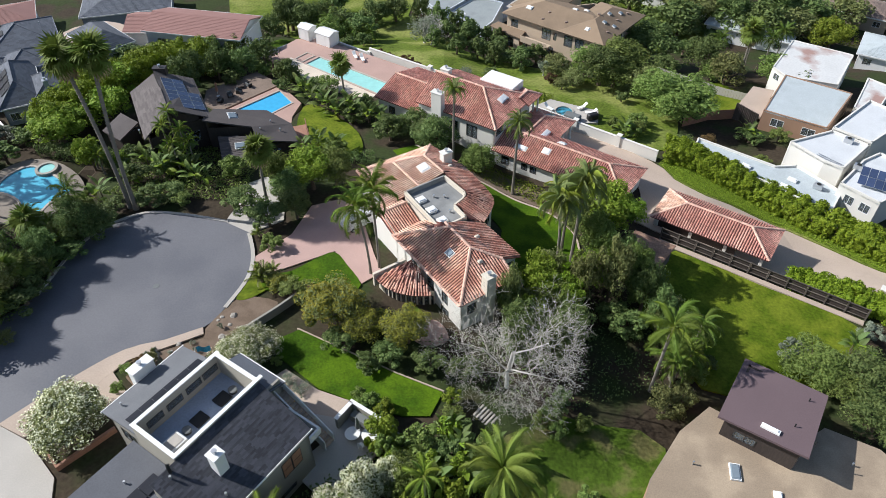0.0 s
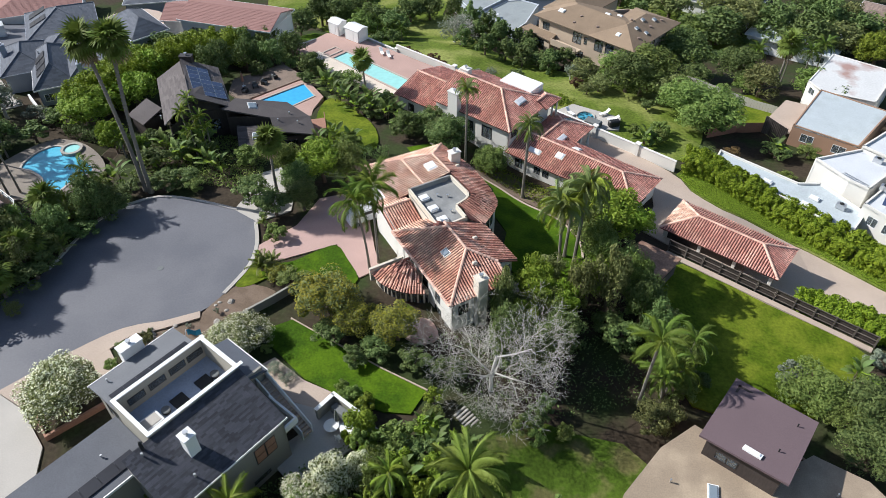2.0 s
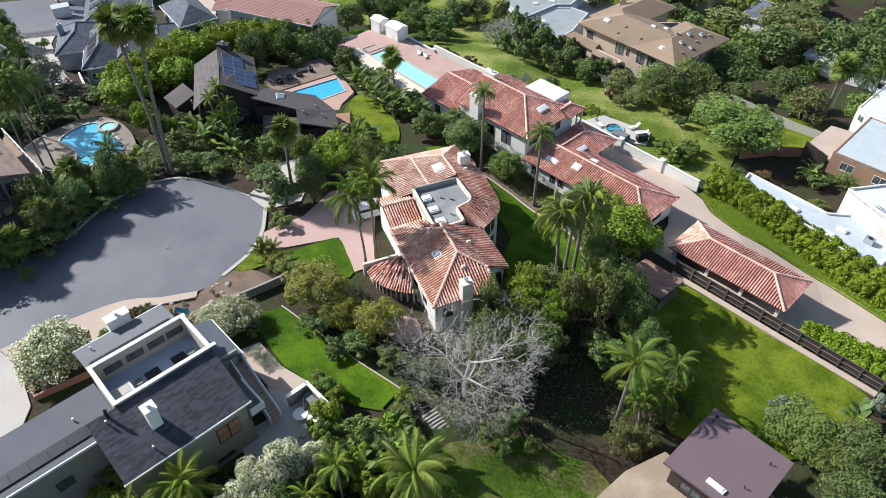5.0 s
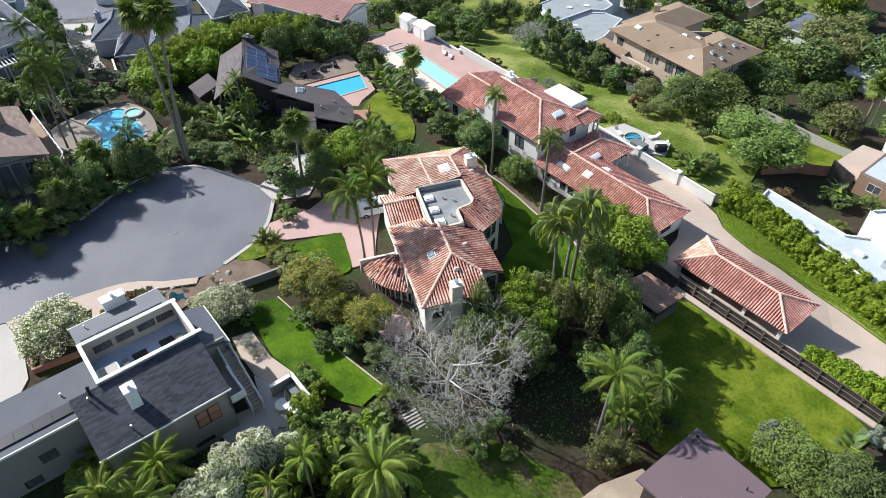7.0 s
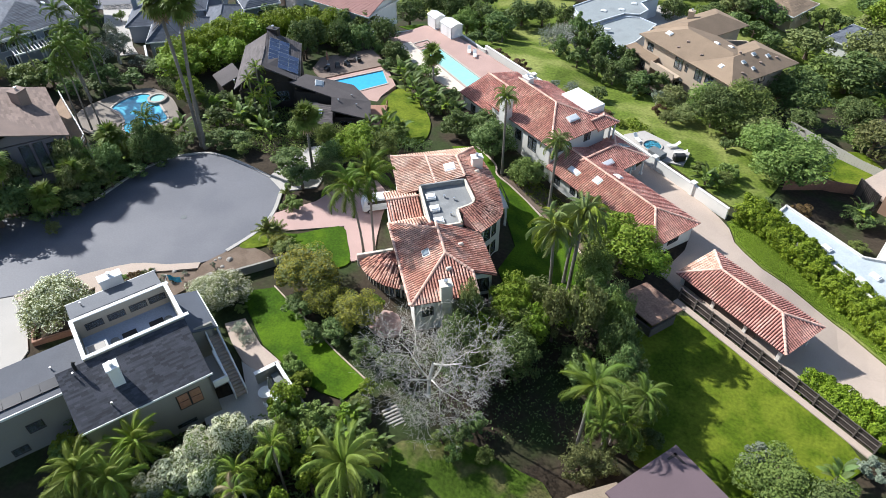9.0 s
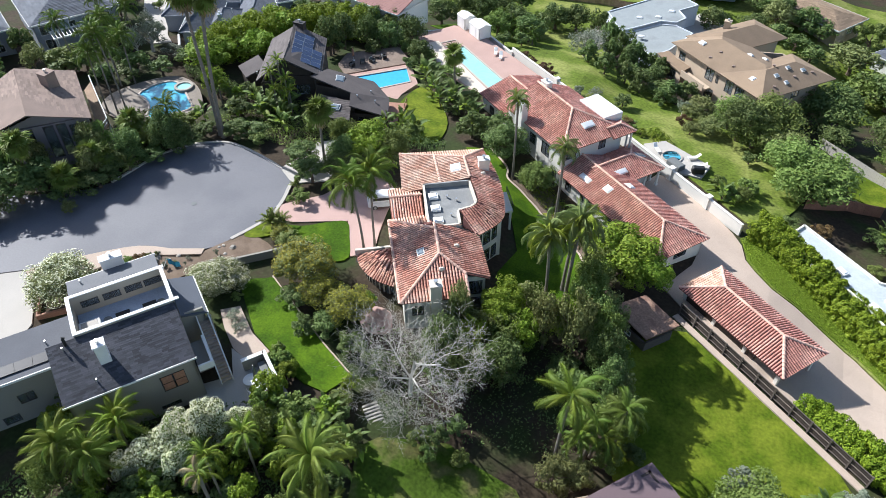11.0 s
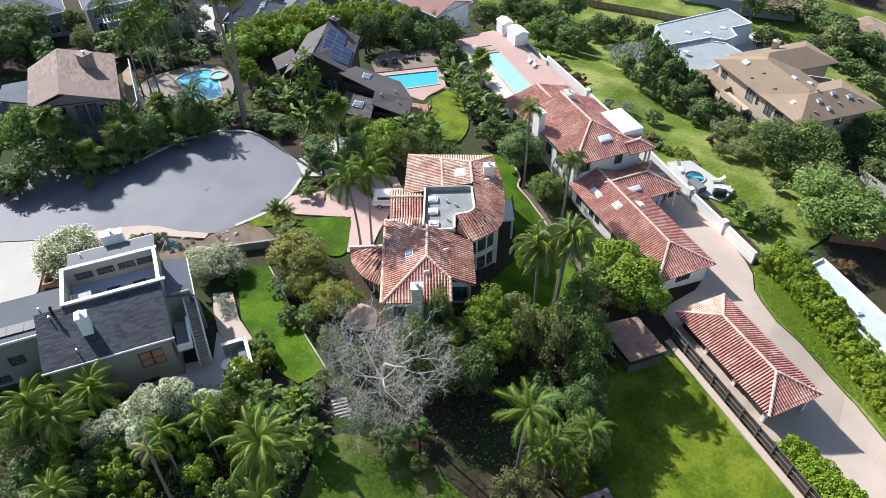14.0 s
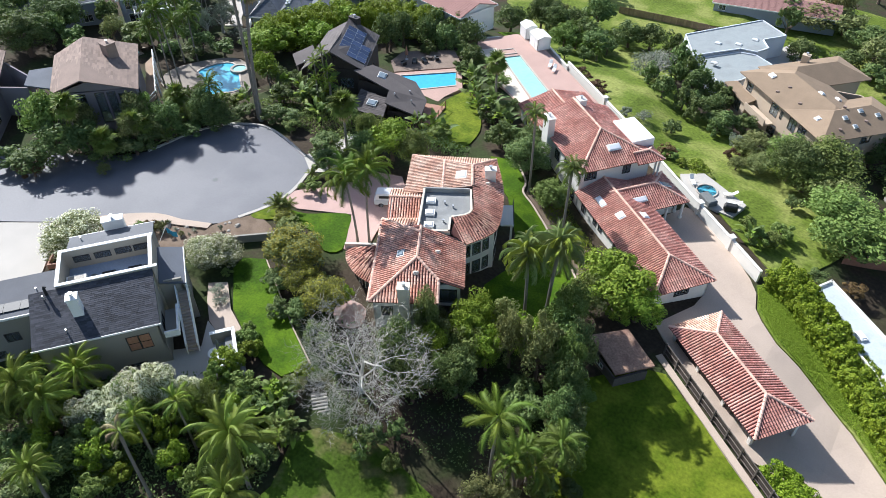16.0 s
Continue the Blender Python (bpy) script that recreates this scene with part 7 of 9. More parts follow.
# trees and shrubs: place, crown radius, height of the crown's middle
for x, y, r, zc in ((-55.9, 85.8, 5.5, 3), (-51.3, 92, 4.3, 3), (-52.1, 101.1, 4.1, 3), (-50.3, 108.2, 4.3, 3), (-46.5, 111.4, 4.1, 3), (-42.6, 111.4, 3.6, 3), (-17.3, 73.1, 4, 3.2), (19.2, 68.3, 5.4, 3.4), (22.5, 67.5, 3.3, 2.6), (10.3, 53.6, 3, 3.8), (84.1, 142, 5.5, 4), (-57.3, 92.8, 4.2, 3), (-57.4, 98.5, 3.8, 3), (-56.8, 104, 3.6, 3), (-56.3, 86.5, 3.6, 3), (-48.1, 77.9, 2.4, 2.8), (60.7, 181.3, 6, 5)):
    plant('B', x, y, r, zc)
for x, y, r, zc in ((-38.4, 111.3, 3.1, 2.5), (-25.3, 68.1, 2.9, 1.6), (-21.6, 65.0, 2.9, 1.9), (-7.9, 86.1, 2.8, 2.2), (-4.3, 87.8, 2.5, 2.2), (11.4, 48.2, 2.6, 2), (18.1, 50.4, 2.3, 1.6), (-6.5, 48.3, 1.4, 1.2), (11.3, 39.7, 1.3, 1), (27, 44.9, 1.4, 0.9), (48.9, 93.9, 2.5, 1.2), (37, 89.4, 1.9, 1), (12.6, 120.4, 2.7, 1.4), (-5.5, 44, 2.2, 1.4), (-10.8, 45.6, 2, 1.2), (-1.5, 42.7, 2.1, 1.3), (1.8, 41.9, 2.1, 1.4), (-7, 21.4, 2.2, 1.4), (-2.3, 25, 2.1, 1.4), (3.9, 29.9, 2, 1.2), (-9.7, 15.2, 2.6, 1.6), (2.5, 26.1, 1.8, 1.2), (-7.7, 42.9, 1.7, 1)):
    plant('d', x, y, r, zc)
for x, y, r, zc in ((8.4, 111.9, 2, 1.2), (30, 103.6, 1.8, 1), (29.4, 125.1, 3.5, 1.4), (-76.2, 83.9, 3.9, 3), (-61.1, 79.7, 2.8, 1.6), (-64.2, 75.6, 2.6, 1.4), (-67.9, 73.8, 2.4, 1.4), (-42, 101.5, 2.9, 2.2), (-13.4, 91.9, 2.4, 1.4), (-6.5, 89.2, 2.1, 1.2), (-12.3, 95.8, 2.2, 1.2), (-45.5, 51.6, 3.1, 1.5), (-47.9, 47.9, 2.1, 1), (-45.9, 57.6, 2.8, 1.3), (-43.7, 59.3, 2.5, 1), (-42.1, 63.5, 3, 1.5), (-41.7, 67.4, 2.2, 1.2), (-37.8, 69.5, 2.6, 1.4), (-35.4, 70.8, 2.3, 1.3), (-41.1, 74.8, 2.5, 1.6), (-38.2, 77.4, 2.5, 1.6), (-43.1, 79.7, 1.9, 1.6), (0.1, 32.7, 1.9, 1.4), (1.6, 35.3, 1.3, 1)):
    plant('d', x, y, r, zc)
for x, y, r, zc in ((-4.1, 29.6, 1.9, 1.4), (-5.7, 24.6, 1.9, 1.4), (7.5, 44.3, 2.4, 2.6), (19.6, 49.1, 2.3, 1.6), (-9.2, 18.4, 2.3, 1.4), (-13.2, 17.2, 2.4, 1.8), (-35.4, 104.3, 2, 1.6), (-26.6, 102.2, 2, 1.4), (-51.5, 48.2, 3, 2.6), (-56.4, 39.5, 3, 1.6), (-9, 20.2, 2.2, 2), (10.2, 37.7, 1.6, 1.2), (32.9, 164, 3.5, 2), (36.5, 161, 3.5, 2), (29.1, 166.8, 3.2, 2), (52, 140.6, 3.4, 1.6), (60.3, 149, 3.6, 1.4), (37.5, 172.4, 4, 2.4), (-68.1, 78.3, 2.8, 2.4), (-64.9, 78.2, 2.5, 2), (-88.9, 100.8, 2.8, 3), (-76.4, 98, 1.6, 1.4), (-60.6, 84.7, 2.3, 1.4), (-72.9, 75.1, 3.3, 2)):
    plant('d', x, y, r, zc)
for x, y, r, zc in ((-73.8, 71.5, 3.2, 2), (-18.3, 124, 2, 1.4), (-15.7, 127.2, 2, 1.4), (14.8, 120.3, 2.1, 1.8), (52, 180.4, 3.2, 2), (58.4, 188.6, 4.4, 3), (65.2, 189.3, 4.4, 3)):
    plant('d', x, y, r, zc)
for x, y, r, zc in ((-36.9, 115.6, 2.9, 3), (-14.3, 73.5, 3, 3), (-21.7, 73.7, 2.7, 3), (5, 79.1, 3, 2.2), (17.4, 65.3, 3.1, 2.6), (37.8, 44.4, 3.9, 1.8), (39.9, 41.1, 2.5, 1.6), (38.7, 99.8, 7.3, 3.6), (31.3, 112.5, 6.2, 4), (30, 92.4, 1.7, 1.2), (24.8, 46.4, 2.8, 2.6), (23.2, 53.8, 1.6, 1.4), (-20.2, 72.3, 3.1, 1.8), (-22.6, 131.7, 3.7, 3), (29.8, 109.7, 4.8, 3), (25.6, 114.4, 4.1, 3), (36.5, 102.2, 6, 3.6), (-48.9, 111.2, 4.4, 3), (-19.5, 102.7, 2.6, 1.4), (4.2, 79.2, 2.4, 2), (6.5, 50.5, 1.7, 3.4), (61.5, 118.2, 3.8, 3)):
    plant('M', x, y, r, zc)
for x, y, r, zc in ((-56.5, 46.1, 4, 4.6), (-50.2, 56.3, 2.6, 3.4), (-15.9, 18.9, 2.3, 3.4), (18, 57.1, 2.2, 4.6), (47.7, 150.3, 6, 3.4), (50.6, 119.7, 3, 1.6), (21, 54.1, 2.1, 4.6), (63.9, 164.8, 4.6, 3)):
    plant('M', x, y, r, zc)
for x, y, r, zc in ((-15.4, 81.3, 2.4, 1.4), (-20.3, 60.3, 1.7, 1), (9.5, 86.2, 1.7, 1.6), (-2.1, 33.3, 2.2, 1.6), (9, 36.7, 1.3, 1), (-22.4, 26.2, 1.8, 1.2), (0.6, 36.4, 1.6, 1), (30.8, 95.2, 1.9, 1.2), (53.6, 94, 2, 1.2), (48.3, 87.2, 1.7, 0.8), (11.3, 104.2, 1.8, 0.8), (-16.5, 53, 2.1, 1), (25.1, 43.3, 2, 1.4), (12.3, 29.5, 1.2, 1), (4, 32.6, 2.1, 1.4), (-7.8, 38.1, 1, 0.8), (28.6, 91.1, 1.8, 1.4), (26.6, 93.9, 1.3, 1), (-74.9, 72.3, 4.2, 2.4), (-39.8, 109.4, 3.2, 2), (-31.3, 109.3, 2.4, 1.2), (-25.8, 106.8, 2.5, 1.4), (-46.1, 68.4, 2.3, 1.2), (-33.5, 69.3, 1.7, 1)):
    plant('m', x, y, r, zc)
for x, y, r, zc in ((-28.4, 76.5, 2.3, 1.6), (-6.1, 36.3, 1.5, 1.1), (-18.9, 24.8, 1.9, 1.6), (-21, 23, 1.9, 1.4), (-4.9, 32.6, 1.5, 2), (10.4, 35.9, 1.2, 1), (13, 36.8, 1.2, 1), (-82.7, 101.7, 1.4, 1.2)):
    plant('m', x, y, r, zc)
for x, y, r, zc in ((-1.3, 82.5, 4.1, 3), (8.1, 47, 2.6, 2.4), (42.7, 42.3, 3.8, 2.2), (41.2, 37.5, 3.8, 2), (27.4, 110.5, 4.7, 4), (40.7, 130, 7.1, 4.5), (52, 150.5, 7.9, 4.5), (65.9, 152.6, 6.5, 5), (70.3, 146.6, 7, 5), (84.4, 153.2, 6.8, 4), (77.4, 156.1, 6.1, 5), (-22, 139.6, 4.2, 3), (-16.5, 133.1, 4, 3), (-27.4, 143.9, 4.1, 3), (-14.8, 145.6, 4.4, 3), (-10.6, 147.2, 3.8, 3), (8, 43.6, 2.1, 2), (-32.5, 142, 5.2, 4), (-35.5, 132.1, 4.1, 3), (-24.3, 149.7, 4.4, 4)):
    plant('D', x, y, r, zc)
for x, y, r, zc in ((25.1, 178.9, 5.5, 3), (15.2, 165.3, 4, 2.5), (6.8, 184.2, 6.1, 3), (23.4, 168.8, 4, 2), (40.4, 99.4, 3.8, 3), (-89.5, 67, 5.9, 4), (-84.8, 58.3, 5.8, 4), (-97.4, 63.1, 5.5, 4), (-53.9, 110.3, 3.7, 3), (-2.2, 84.4, 3.2, 2.2), (11.3, 46.5, 2.3, 2.6), (-34.1, 108.1, 3, 3.2), (-31.6, 112.2, 3.1, 3.2), (-40.4, 113.7, 2.9, 3.2), (-26.5, 105.6, 2.7, 2.6), (50.6, 124.6, 4.9, 4), (63.8, 111, 3.4, 2.6), (-52, 44.9, 3.9, 3.2), (-52.4, 41.1, 3.3, 2), (-46.4, 55.4, 2.9, 2.2), (-43.4, 62.3, 2.9, 3.2), (-42.3, 63.5, 2.6, 2.2), (42, 121.2, 3.7, 2)):
    plant('D', x, y, r, zc)
for x, y, r, zc in ((33.5, 174.4, 4.4, 3), (-91, 102.1, 3.2, 4), (-28.9, 139.4, 4, 3.6), (-21.8, 135.1, 3.3, 3), (-19.6, 139.9, 3.1, 2.4), (-33.3, 141, 3.7, 4), (-16, 137.9, 2.5, 2), (10.3, 124.9, 2.6, 2.2), (64.7, 177.9, 5.6, 3)):
    plant('D', x, y, r, zc)
for x, y, r, zc in ((7.3, 50.8, 2.4, 2.2), (21.2, 38.8, 2.3, 1.8), (23.2, 40, 1.9, 1.6), (20.5, 116.5, 2.9, 1.8), (22.6, 109.5, 2.3, 1.4), (-32.5, 145.8, 3.8, 3), (23.5, 49.6, 2.5, 2.8), (12, 56.5, 2.3, 2.8), (12.5, 182.2, 6.7, 3), (19.2, 183.9, 6.7, 3), (19.7, 113.6, 2.6, 1.6), (22.7, 111.2, 2.3, 1.4), (20.4, 107.8, 1.7, 1.2), (-45.2, 46.4, 1.3, 0.8), (57.9, 84, 1.9, 1.6), (44.5, 162.4, 6.3, 3.4), (38.1, 135.9, 4.6, 3.2), (56.2, 164.2, 6.5, 4), (61.2, 170.1, 6.1, 4), (53.5, 150.9, 5.2, 3), (60.5, 158.4, 4.8, 3), (15.1, 53.2, 2.2, 4.4), (18.1, 53.4, 2.7, 5.4), (6.8, 49.9, 1.5, 4.4)):
    plant('O', x, y, r, zc)
for x, y, r, zc in ((9.4, 50, 1.8, 3), (59.6, 180.2, 5.6, 3)):
    plant('O', x, y, r, zc)
for x, y, r, zc in ((-34.4, 35.9, 4.5, 2.3), (-19.3, 44.5, 3, 1.6), (-20.5, 43.5, 3.2, 1.6)):
    plant('V', x, y, r, zc)
for x, y, r, zc in ((-5.7, 34.4, 2, 2), (-5.6, 37, 1.3, 1.3), (-21.3, 23.2, 1.9, 1.4), (65.5, 102.2, 1.2, 1), (13.6, 103, 1.1, 0.6), (25.8, 46.9, 2.2, 2), (15.7, 104.2, 1.6, 0.6), (-44.4, 78.5, 1.6, 1.4), (-4.8, 33.8, 1.4, 1.4), (0.2, 35.4, 1.5, 1.2)):
    plant('b', x, y, r, zc)
for x, y, r, zc in ((36.6, 46.2, 2.1, 1.2), (46.2, 48.9, 1.8, 0.9), (1.4, 109, 1.4, 0.8), (-48.6, 49.8, 1.6, 1.2), (-71.9, 89.9, 2.3, 2), (-64.1, 85.7, 2.4, 1.4)):
    plant('g', x, y, r, zc)
for x, y, r, zc in ((41.1, 91.6, 1.9, 1), (18.7, 110.1, 1.6, 1), (12.5, 125.8, 1.8, 1), (-7.2, 115, 1.3, 0.7), (-5.1, 112.8, 1.3, 0.7), (-9.9, 117.1, 1.2, 0.7), (-11.9, 118.7, 1.4, 0.8), (-6.7, 115.2, 1.6, 0.8), (10.6, 104.3, 1.8, 1), (-52, 40.3, 2.2, 1.2)):
    plant('R', x, y, r, zc)
for x, y, r, zc in ((10.6, 130.3, 2.6, 2.4), (5, 130.9, 2.9, 2.6), (7.5, 124, 2, 1.8), (14.6, 119.2, 2.5, 1.8), (17.4, 120.9, 2.5, 1.8), (-1.9, 125.7, 2.4, 2), (2.4, 121.6, 2.3, 2), (9.5, 119.7, 2.5, 2.2), (6.3, 121.4, 2.3, 2.2), (14, 117, 2.2, 1.6), (0.8, 132.8, 2, 2.2), (4.6, 130.1, 2.2, 2.4)):
    plant('K', x, y, r, zc)
for x, y, r, zc in ((-2.9, 132.8, 3.7, 3), (17.9, 114, 1.7, 1.6), (-3.9, 130, 3.5, 3), (3.7, 111, 2, 0.8), (-69.7, 86.4, 3.8, 3), (-73.8, 90.6, 2, 3), (-69.8, 83.2, 2.2, 3)):
    plant('k', x, y, r, zc)
for x, y, r, zc in ((-11.5, 49.4, 4.1, 2.6), (-3.8, 46.2, 3, 2.3), (-8.5, 47, 2.6, 1.8), (-18.6, 54, 1.6, 0.9)):
    plant('Z', x, y, r, zc)


for x, y, r, zc in ((7.6, 44.8, 2.8, 4.2), (10.2, 43.4, 2.5, 3.8), (13.0, 46.8, 2.8, 3.6), (24.6, 47.6, 2.4, 2.6), (-43.6, 62.4, 3.0, 3.2), (-45.6, 57.6, 2.6, 3.0), (-18.4, 66.4, 2.6, 2.5), (-19.6, 69.6, 2.7, 2.7)):
    plant("D", x, y, r, zc)
for x, y, r, zc in ((-49.4, 55.2, 2.6, 3.6), (-47.0, 52.6, 2.2, 2.8), (-53.6, 49.8, 2.6, 3.4)):
    plant("O", x, y, r, zc)


for x, y, r, zc in ((-1.0, 139.0, 2.8, 3.4), (2.4, 136.2, 2.8, 3.2), (5.4, 133.8, 2.6, 3.0), (-4.8, 143.0, 3.0, 3.4), (8.6, 132.6, 2.4, 2.6)):
    plant("K", x, y, r, zc)


for k, x, y, r, zc in (("R", -30.4, 43.0, 1.1, 0.9), ("m", -31.4, 42.2, 0.9, 0.7), ("O", -29.4, 43.6, 0.9, 0.8), ("m", -31.6, 39.9, 0.9, 0.8), ("k", -15.2, 40.9, 1.3, 0.7), ("k", -13.9, 39.9, 1.1, 0.6), ("m", -16.8, 43.4, 0.8, 0.5),
                       ("m", -8.2, 39.2, 0.9, 0.8), ("m", -6.9, 38.5, 1.1, 1.0), ("b", -5.6, 37.8, 1.1, 0.9), ("d", -7.4, 37.6, 0.9, 0.8), ("b", 0.6, 38.7, 1.2, 1.1), ("M", -10.6, 17.4, 1.8, 1.6), ("m", -8.6, 22.6, 1.8, 1.8), ("b", -4.2, 21.0, 1.3, 1.2), ("m", -13.6, 21.6, 1.8, 1.6)):
    plant(k, x, y, r, zc)
for x, y, r, zc in ((19.6, 55.6, 2.8, 4.4), (21.8, 52.4, 2.6, 4.0), (23.0, 49.6, 2.4, 3.4)):
    plant("D", x, y, r, zc)


for x, y, r, zc in ((10.6, 52.2, 2.6, 3.6), (16.4, 55.2, 2.8, 3.6), (13.4, 51.4, 2.3, 3.2), (9.0, 48.6, 1.9, 3.0)):
    plant("B", x, y, r, zc)
for x, y, r, zc in ((-6.4, 20.6, 1.8, 2.2), (-11.0, 18.4, 1.7, 2.2), (-14.6, 22.0, 1.6, 2.0), (-3.4, 26.2, 1.6, 2.6), (0.6, 27.8, 1.8, 2.4), (-0.6, 24.6, 1.7, 2.4), (-3.0, 48.4, 1.3, 1.4)):
    plant("b", x, y, r, zc)
for x, y, r, zc in ((2.8, 24.6, 2.0, 2.2), (-16.4, 20.4, 1.9, 1.9), (-3.8, 18.6, 1.8, 1.9)):
    plant("m", x, y, r, zc)
for x, y, r, zc in ((20.8, 57.0, 2.3, 3.8), (58.8, 156.8, 6.6, 4.5), (77.1, 147.4, 6.2, 4), (92.7, 154.6, 6, 4), (34.2, 107.2, 4.2, 3), (52.6, 117.1, 4.4, 3.4)):
    plant("O", x, y, r, zc)
for x, y, r, zc in ((11.6, 50.6, 3.0, 3.2), (17.6, 60.6, 2.6, 4.0)):
    plant("M", x, y, r, zc)


# ---- palms and tropical plants ----
fan_palm(-40.1, 68.9, G(-40, 69), 20.6, 1.5, (-1.8, 1.0), 1, 0.23)
fan_palm(-39.3, 68.6, G(-39, 69), 20.9, 1.5, (1.0, 1.2), 2, 0.23)
fan_palm(-22.8, 69.8, G(-22.8, 69.8), 8.4, 1.25, (0.3, -0.2), 3, 0.17, 32, 4)
fan_palm(-15.6, 96.4, G(-15.6, 96.4), 7.6, 1.15, (-0.2, 0), 4, 0.16, 30, 3)
fan_palm(57.6, 122.7, G(57.6, 122.7), 9.0, 1.5, (0, 0), 5, 0.2)
for x, y, h, s in ((-75.6, 88.0, 8.6, 14), (-74.0, 85.6, 7.4, 15), (-77.0, 84.6, 9.0, 16), (-57.8, 66.7, 12.2, 1), (-59.0, 66.0, 10.0, 2), (-56.6, 67.4, 13.0, 3), (-64.1, 73.6, 6.8, 4), (-63.0, 75.4, 8.4, 5), (-70, 78, 9, 6), (-72, 80, 7.6, 7), (-74, 74, 9, 8), (53.6, 125.7, 6.5, 10), (63.1, 125.7, 7.0, 11), (60.5, 128, 9.0, 12), (66.5, 128.5, 8.0, 13)):
    feather_palm(x, y, G(x, y), h, 1.0, (random.Random(s).uniform(-0.8, 0.8), random.Random(s + 5).uniform(-0.8, 0.8)), seed=s, r=0.11, n=16, meshes=FEATHER_D)
feather_palm(-8.4, 56.2, G(-8.4, 56.2), 10.0, 1.3, (-0.9, -0.2), seed=21, n=18, label="tall feather palm with drooping fronds beside the tiled house")
feather_palm(-7.5, 57.2, G(-7.5, 57.2), 10.6, 1.3, (-0.2, 0.8), seed=22, n=18, label="tall feather palm with drooping fronds beside the tiled house")
feather_palm(9.2, 74.3, G(9.2, 74.3), 11.4, 0.85, (0.1, 0.0), seed=23, n=20, r=0.17, meshes=[QUEEN[1], FEATHER_Y[2], QUEEN[1]], spread=105)
feather_palm(1.2, 79.4, G(1.2, 79.4), 12.0, 0.75, (0.1, -0.4), seed=24, n=18, r=0.15, meshes=[QUEEN[1], FEATHER_Y[2], QUEEN[1]], spread=105)
feather_palm(15.1, 60.2, G(15, 60), 11.4, 1.15, (0.3, 0.5), seed=25, n=30, r=0.2, meshes=QUEEN, spread=100)
feather_palm(13.2, 59.0, G(13, 59), 10.0, 1.15, (-0.5, 0.3), seed=26, n=30, r=0.18, meshes=QUEEN, spread=100)
feather_palm(14.2, 62.2, G(14, 62), 8.6, 1.05, (0.3, 0.7), seed=27, n=28, r=0.18, meshes=QUEEN, spread=100)
feather_palm(23.0, 42.4, G(23.0, 42.4), 4.8, 0.8, trunks=2, meshes=FEATHER_D, n=9, seed=58)
feather_palm(20.6, 41.6, G(20.6, 41.6), 9.6, 1.25, (0.3, 0.2), meshes=[FEATHER[0], FEATHER_Y[0], FEATHER[1]], n=14, seed=28, r=0.16, spread=105, label="clustered feather palm with yellow-green fronds in the low garden")
feather_palm(23.2, 43.2, G(23.2, 43.2), 4.6, 0.9, trunks=3, n=10, seed=29)
feather_palm(25.2, 45.0, G(25.2, 45.0), 6.0, 0.95, (0.2, 0.2), seed=30, n=14, meshes=FEATHER_D)
feather_palm(-44.8, 64.6, G(-44.8, 64.6), 5.8, 1.0, (0.6, -0.2), seed=49, n=14, meshes=FEATHER_D)
fan_palm(-52.4, 47.6, G(-52.4, 47.6), 7.4, 1.2, (0.2, 0), 50, 0.17, 28, 4)
# the jungle below the grey house
for x, y, r, zc in ((-6.8, 27.8, 2.4, 3.6), (-8.6, 26.4, 2.6, 3.0), (-9.8, 24.4, 2.5, 2.5), (-11.2, 22.4, 1.9, 2.1), (-4.6, 29.4, 2.0, 2.6), (-7.4, 24.6, 2.0, 2.6)):
    plant("W", x, y, r, zc)
for x, y, r, zc in ((-3.6, 30.2, 1.8, 2.5), (-3.2, 28.2, 2.0, 3.4), (-6.4, 25.4, 2.0, 3.0)):
    plant("M", x, y, r, zc)
for x, y, r, zc in ((-1.4, 31.4, 1.5, 1.6), (-4.6, 31.6, 1.3, 1.7), (-2.4, 28.6, 1.6, 2.6), (-5.0, 24.4, 1.5, 2.4), (-12.6, 19.6, 1.6, 2.0), (1.2, 31.0, 1.5, 1.8), (-9.0, 21.8, 1.3, 1.9)):
    plant("b", x, y, r, zc)
for x, y, h, k, sz in ((5.0, 27.4, 7.0, 31, 1.1), (-13.0, 20.6, 5.2, 34, 0.8), (-15.4, 19.8, 6.2, 37, 0.9), (-7.0, 16.2, 5.6, 38, 0.7), (7.4, 24.2, 6.0, 76, 0.85)):
    feather_palm(x, y, G(x, y), h, sz, (random.Random(k).uniform(-0.5, 0.5), 0.3), seed=k, n=20, r=0.15, meshes=KENTIA, spread=112, lift=70, label="broad feather palm with long arching dark fronds")
feather_palm(-14.2, 24.4, G(-14.2, 24.4), 4.6, 0.95, (0.3, 0.2), seed=33, n=20, r=0.13, meshes=[KENTIA[1], FEATHER_Y[0], FEATHER_Y[2]], spread=96, label="feather palm with yellowing lower fronds below the grey house")
feather_palm(-0.9, 21.7, G(-0.9, 21.7), 9.0, 0.72, (-0.6, 0.4), seed=32, n=9, r=0.14, spread=120, meshes=[FEATHER[0], DRYFEATHER, FEATHER_Y[0]], label="ailing feather palm with a bare pale trunk")
for x, y, h, s in ((-1.6, 27.0, 7.4, 41), (-2.8, 23.9, 7.8, 42), (-20.6, 25.6, 2.2, 44)):
    feather_palm(x, y, G(x, y), h, 0.7, seed=s, meshes=FEATHER_Y, n=12, r=0.1, label="young yellow-green feather palm among dense shrubs")
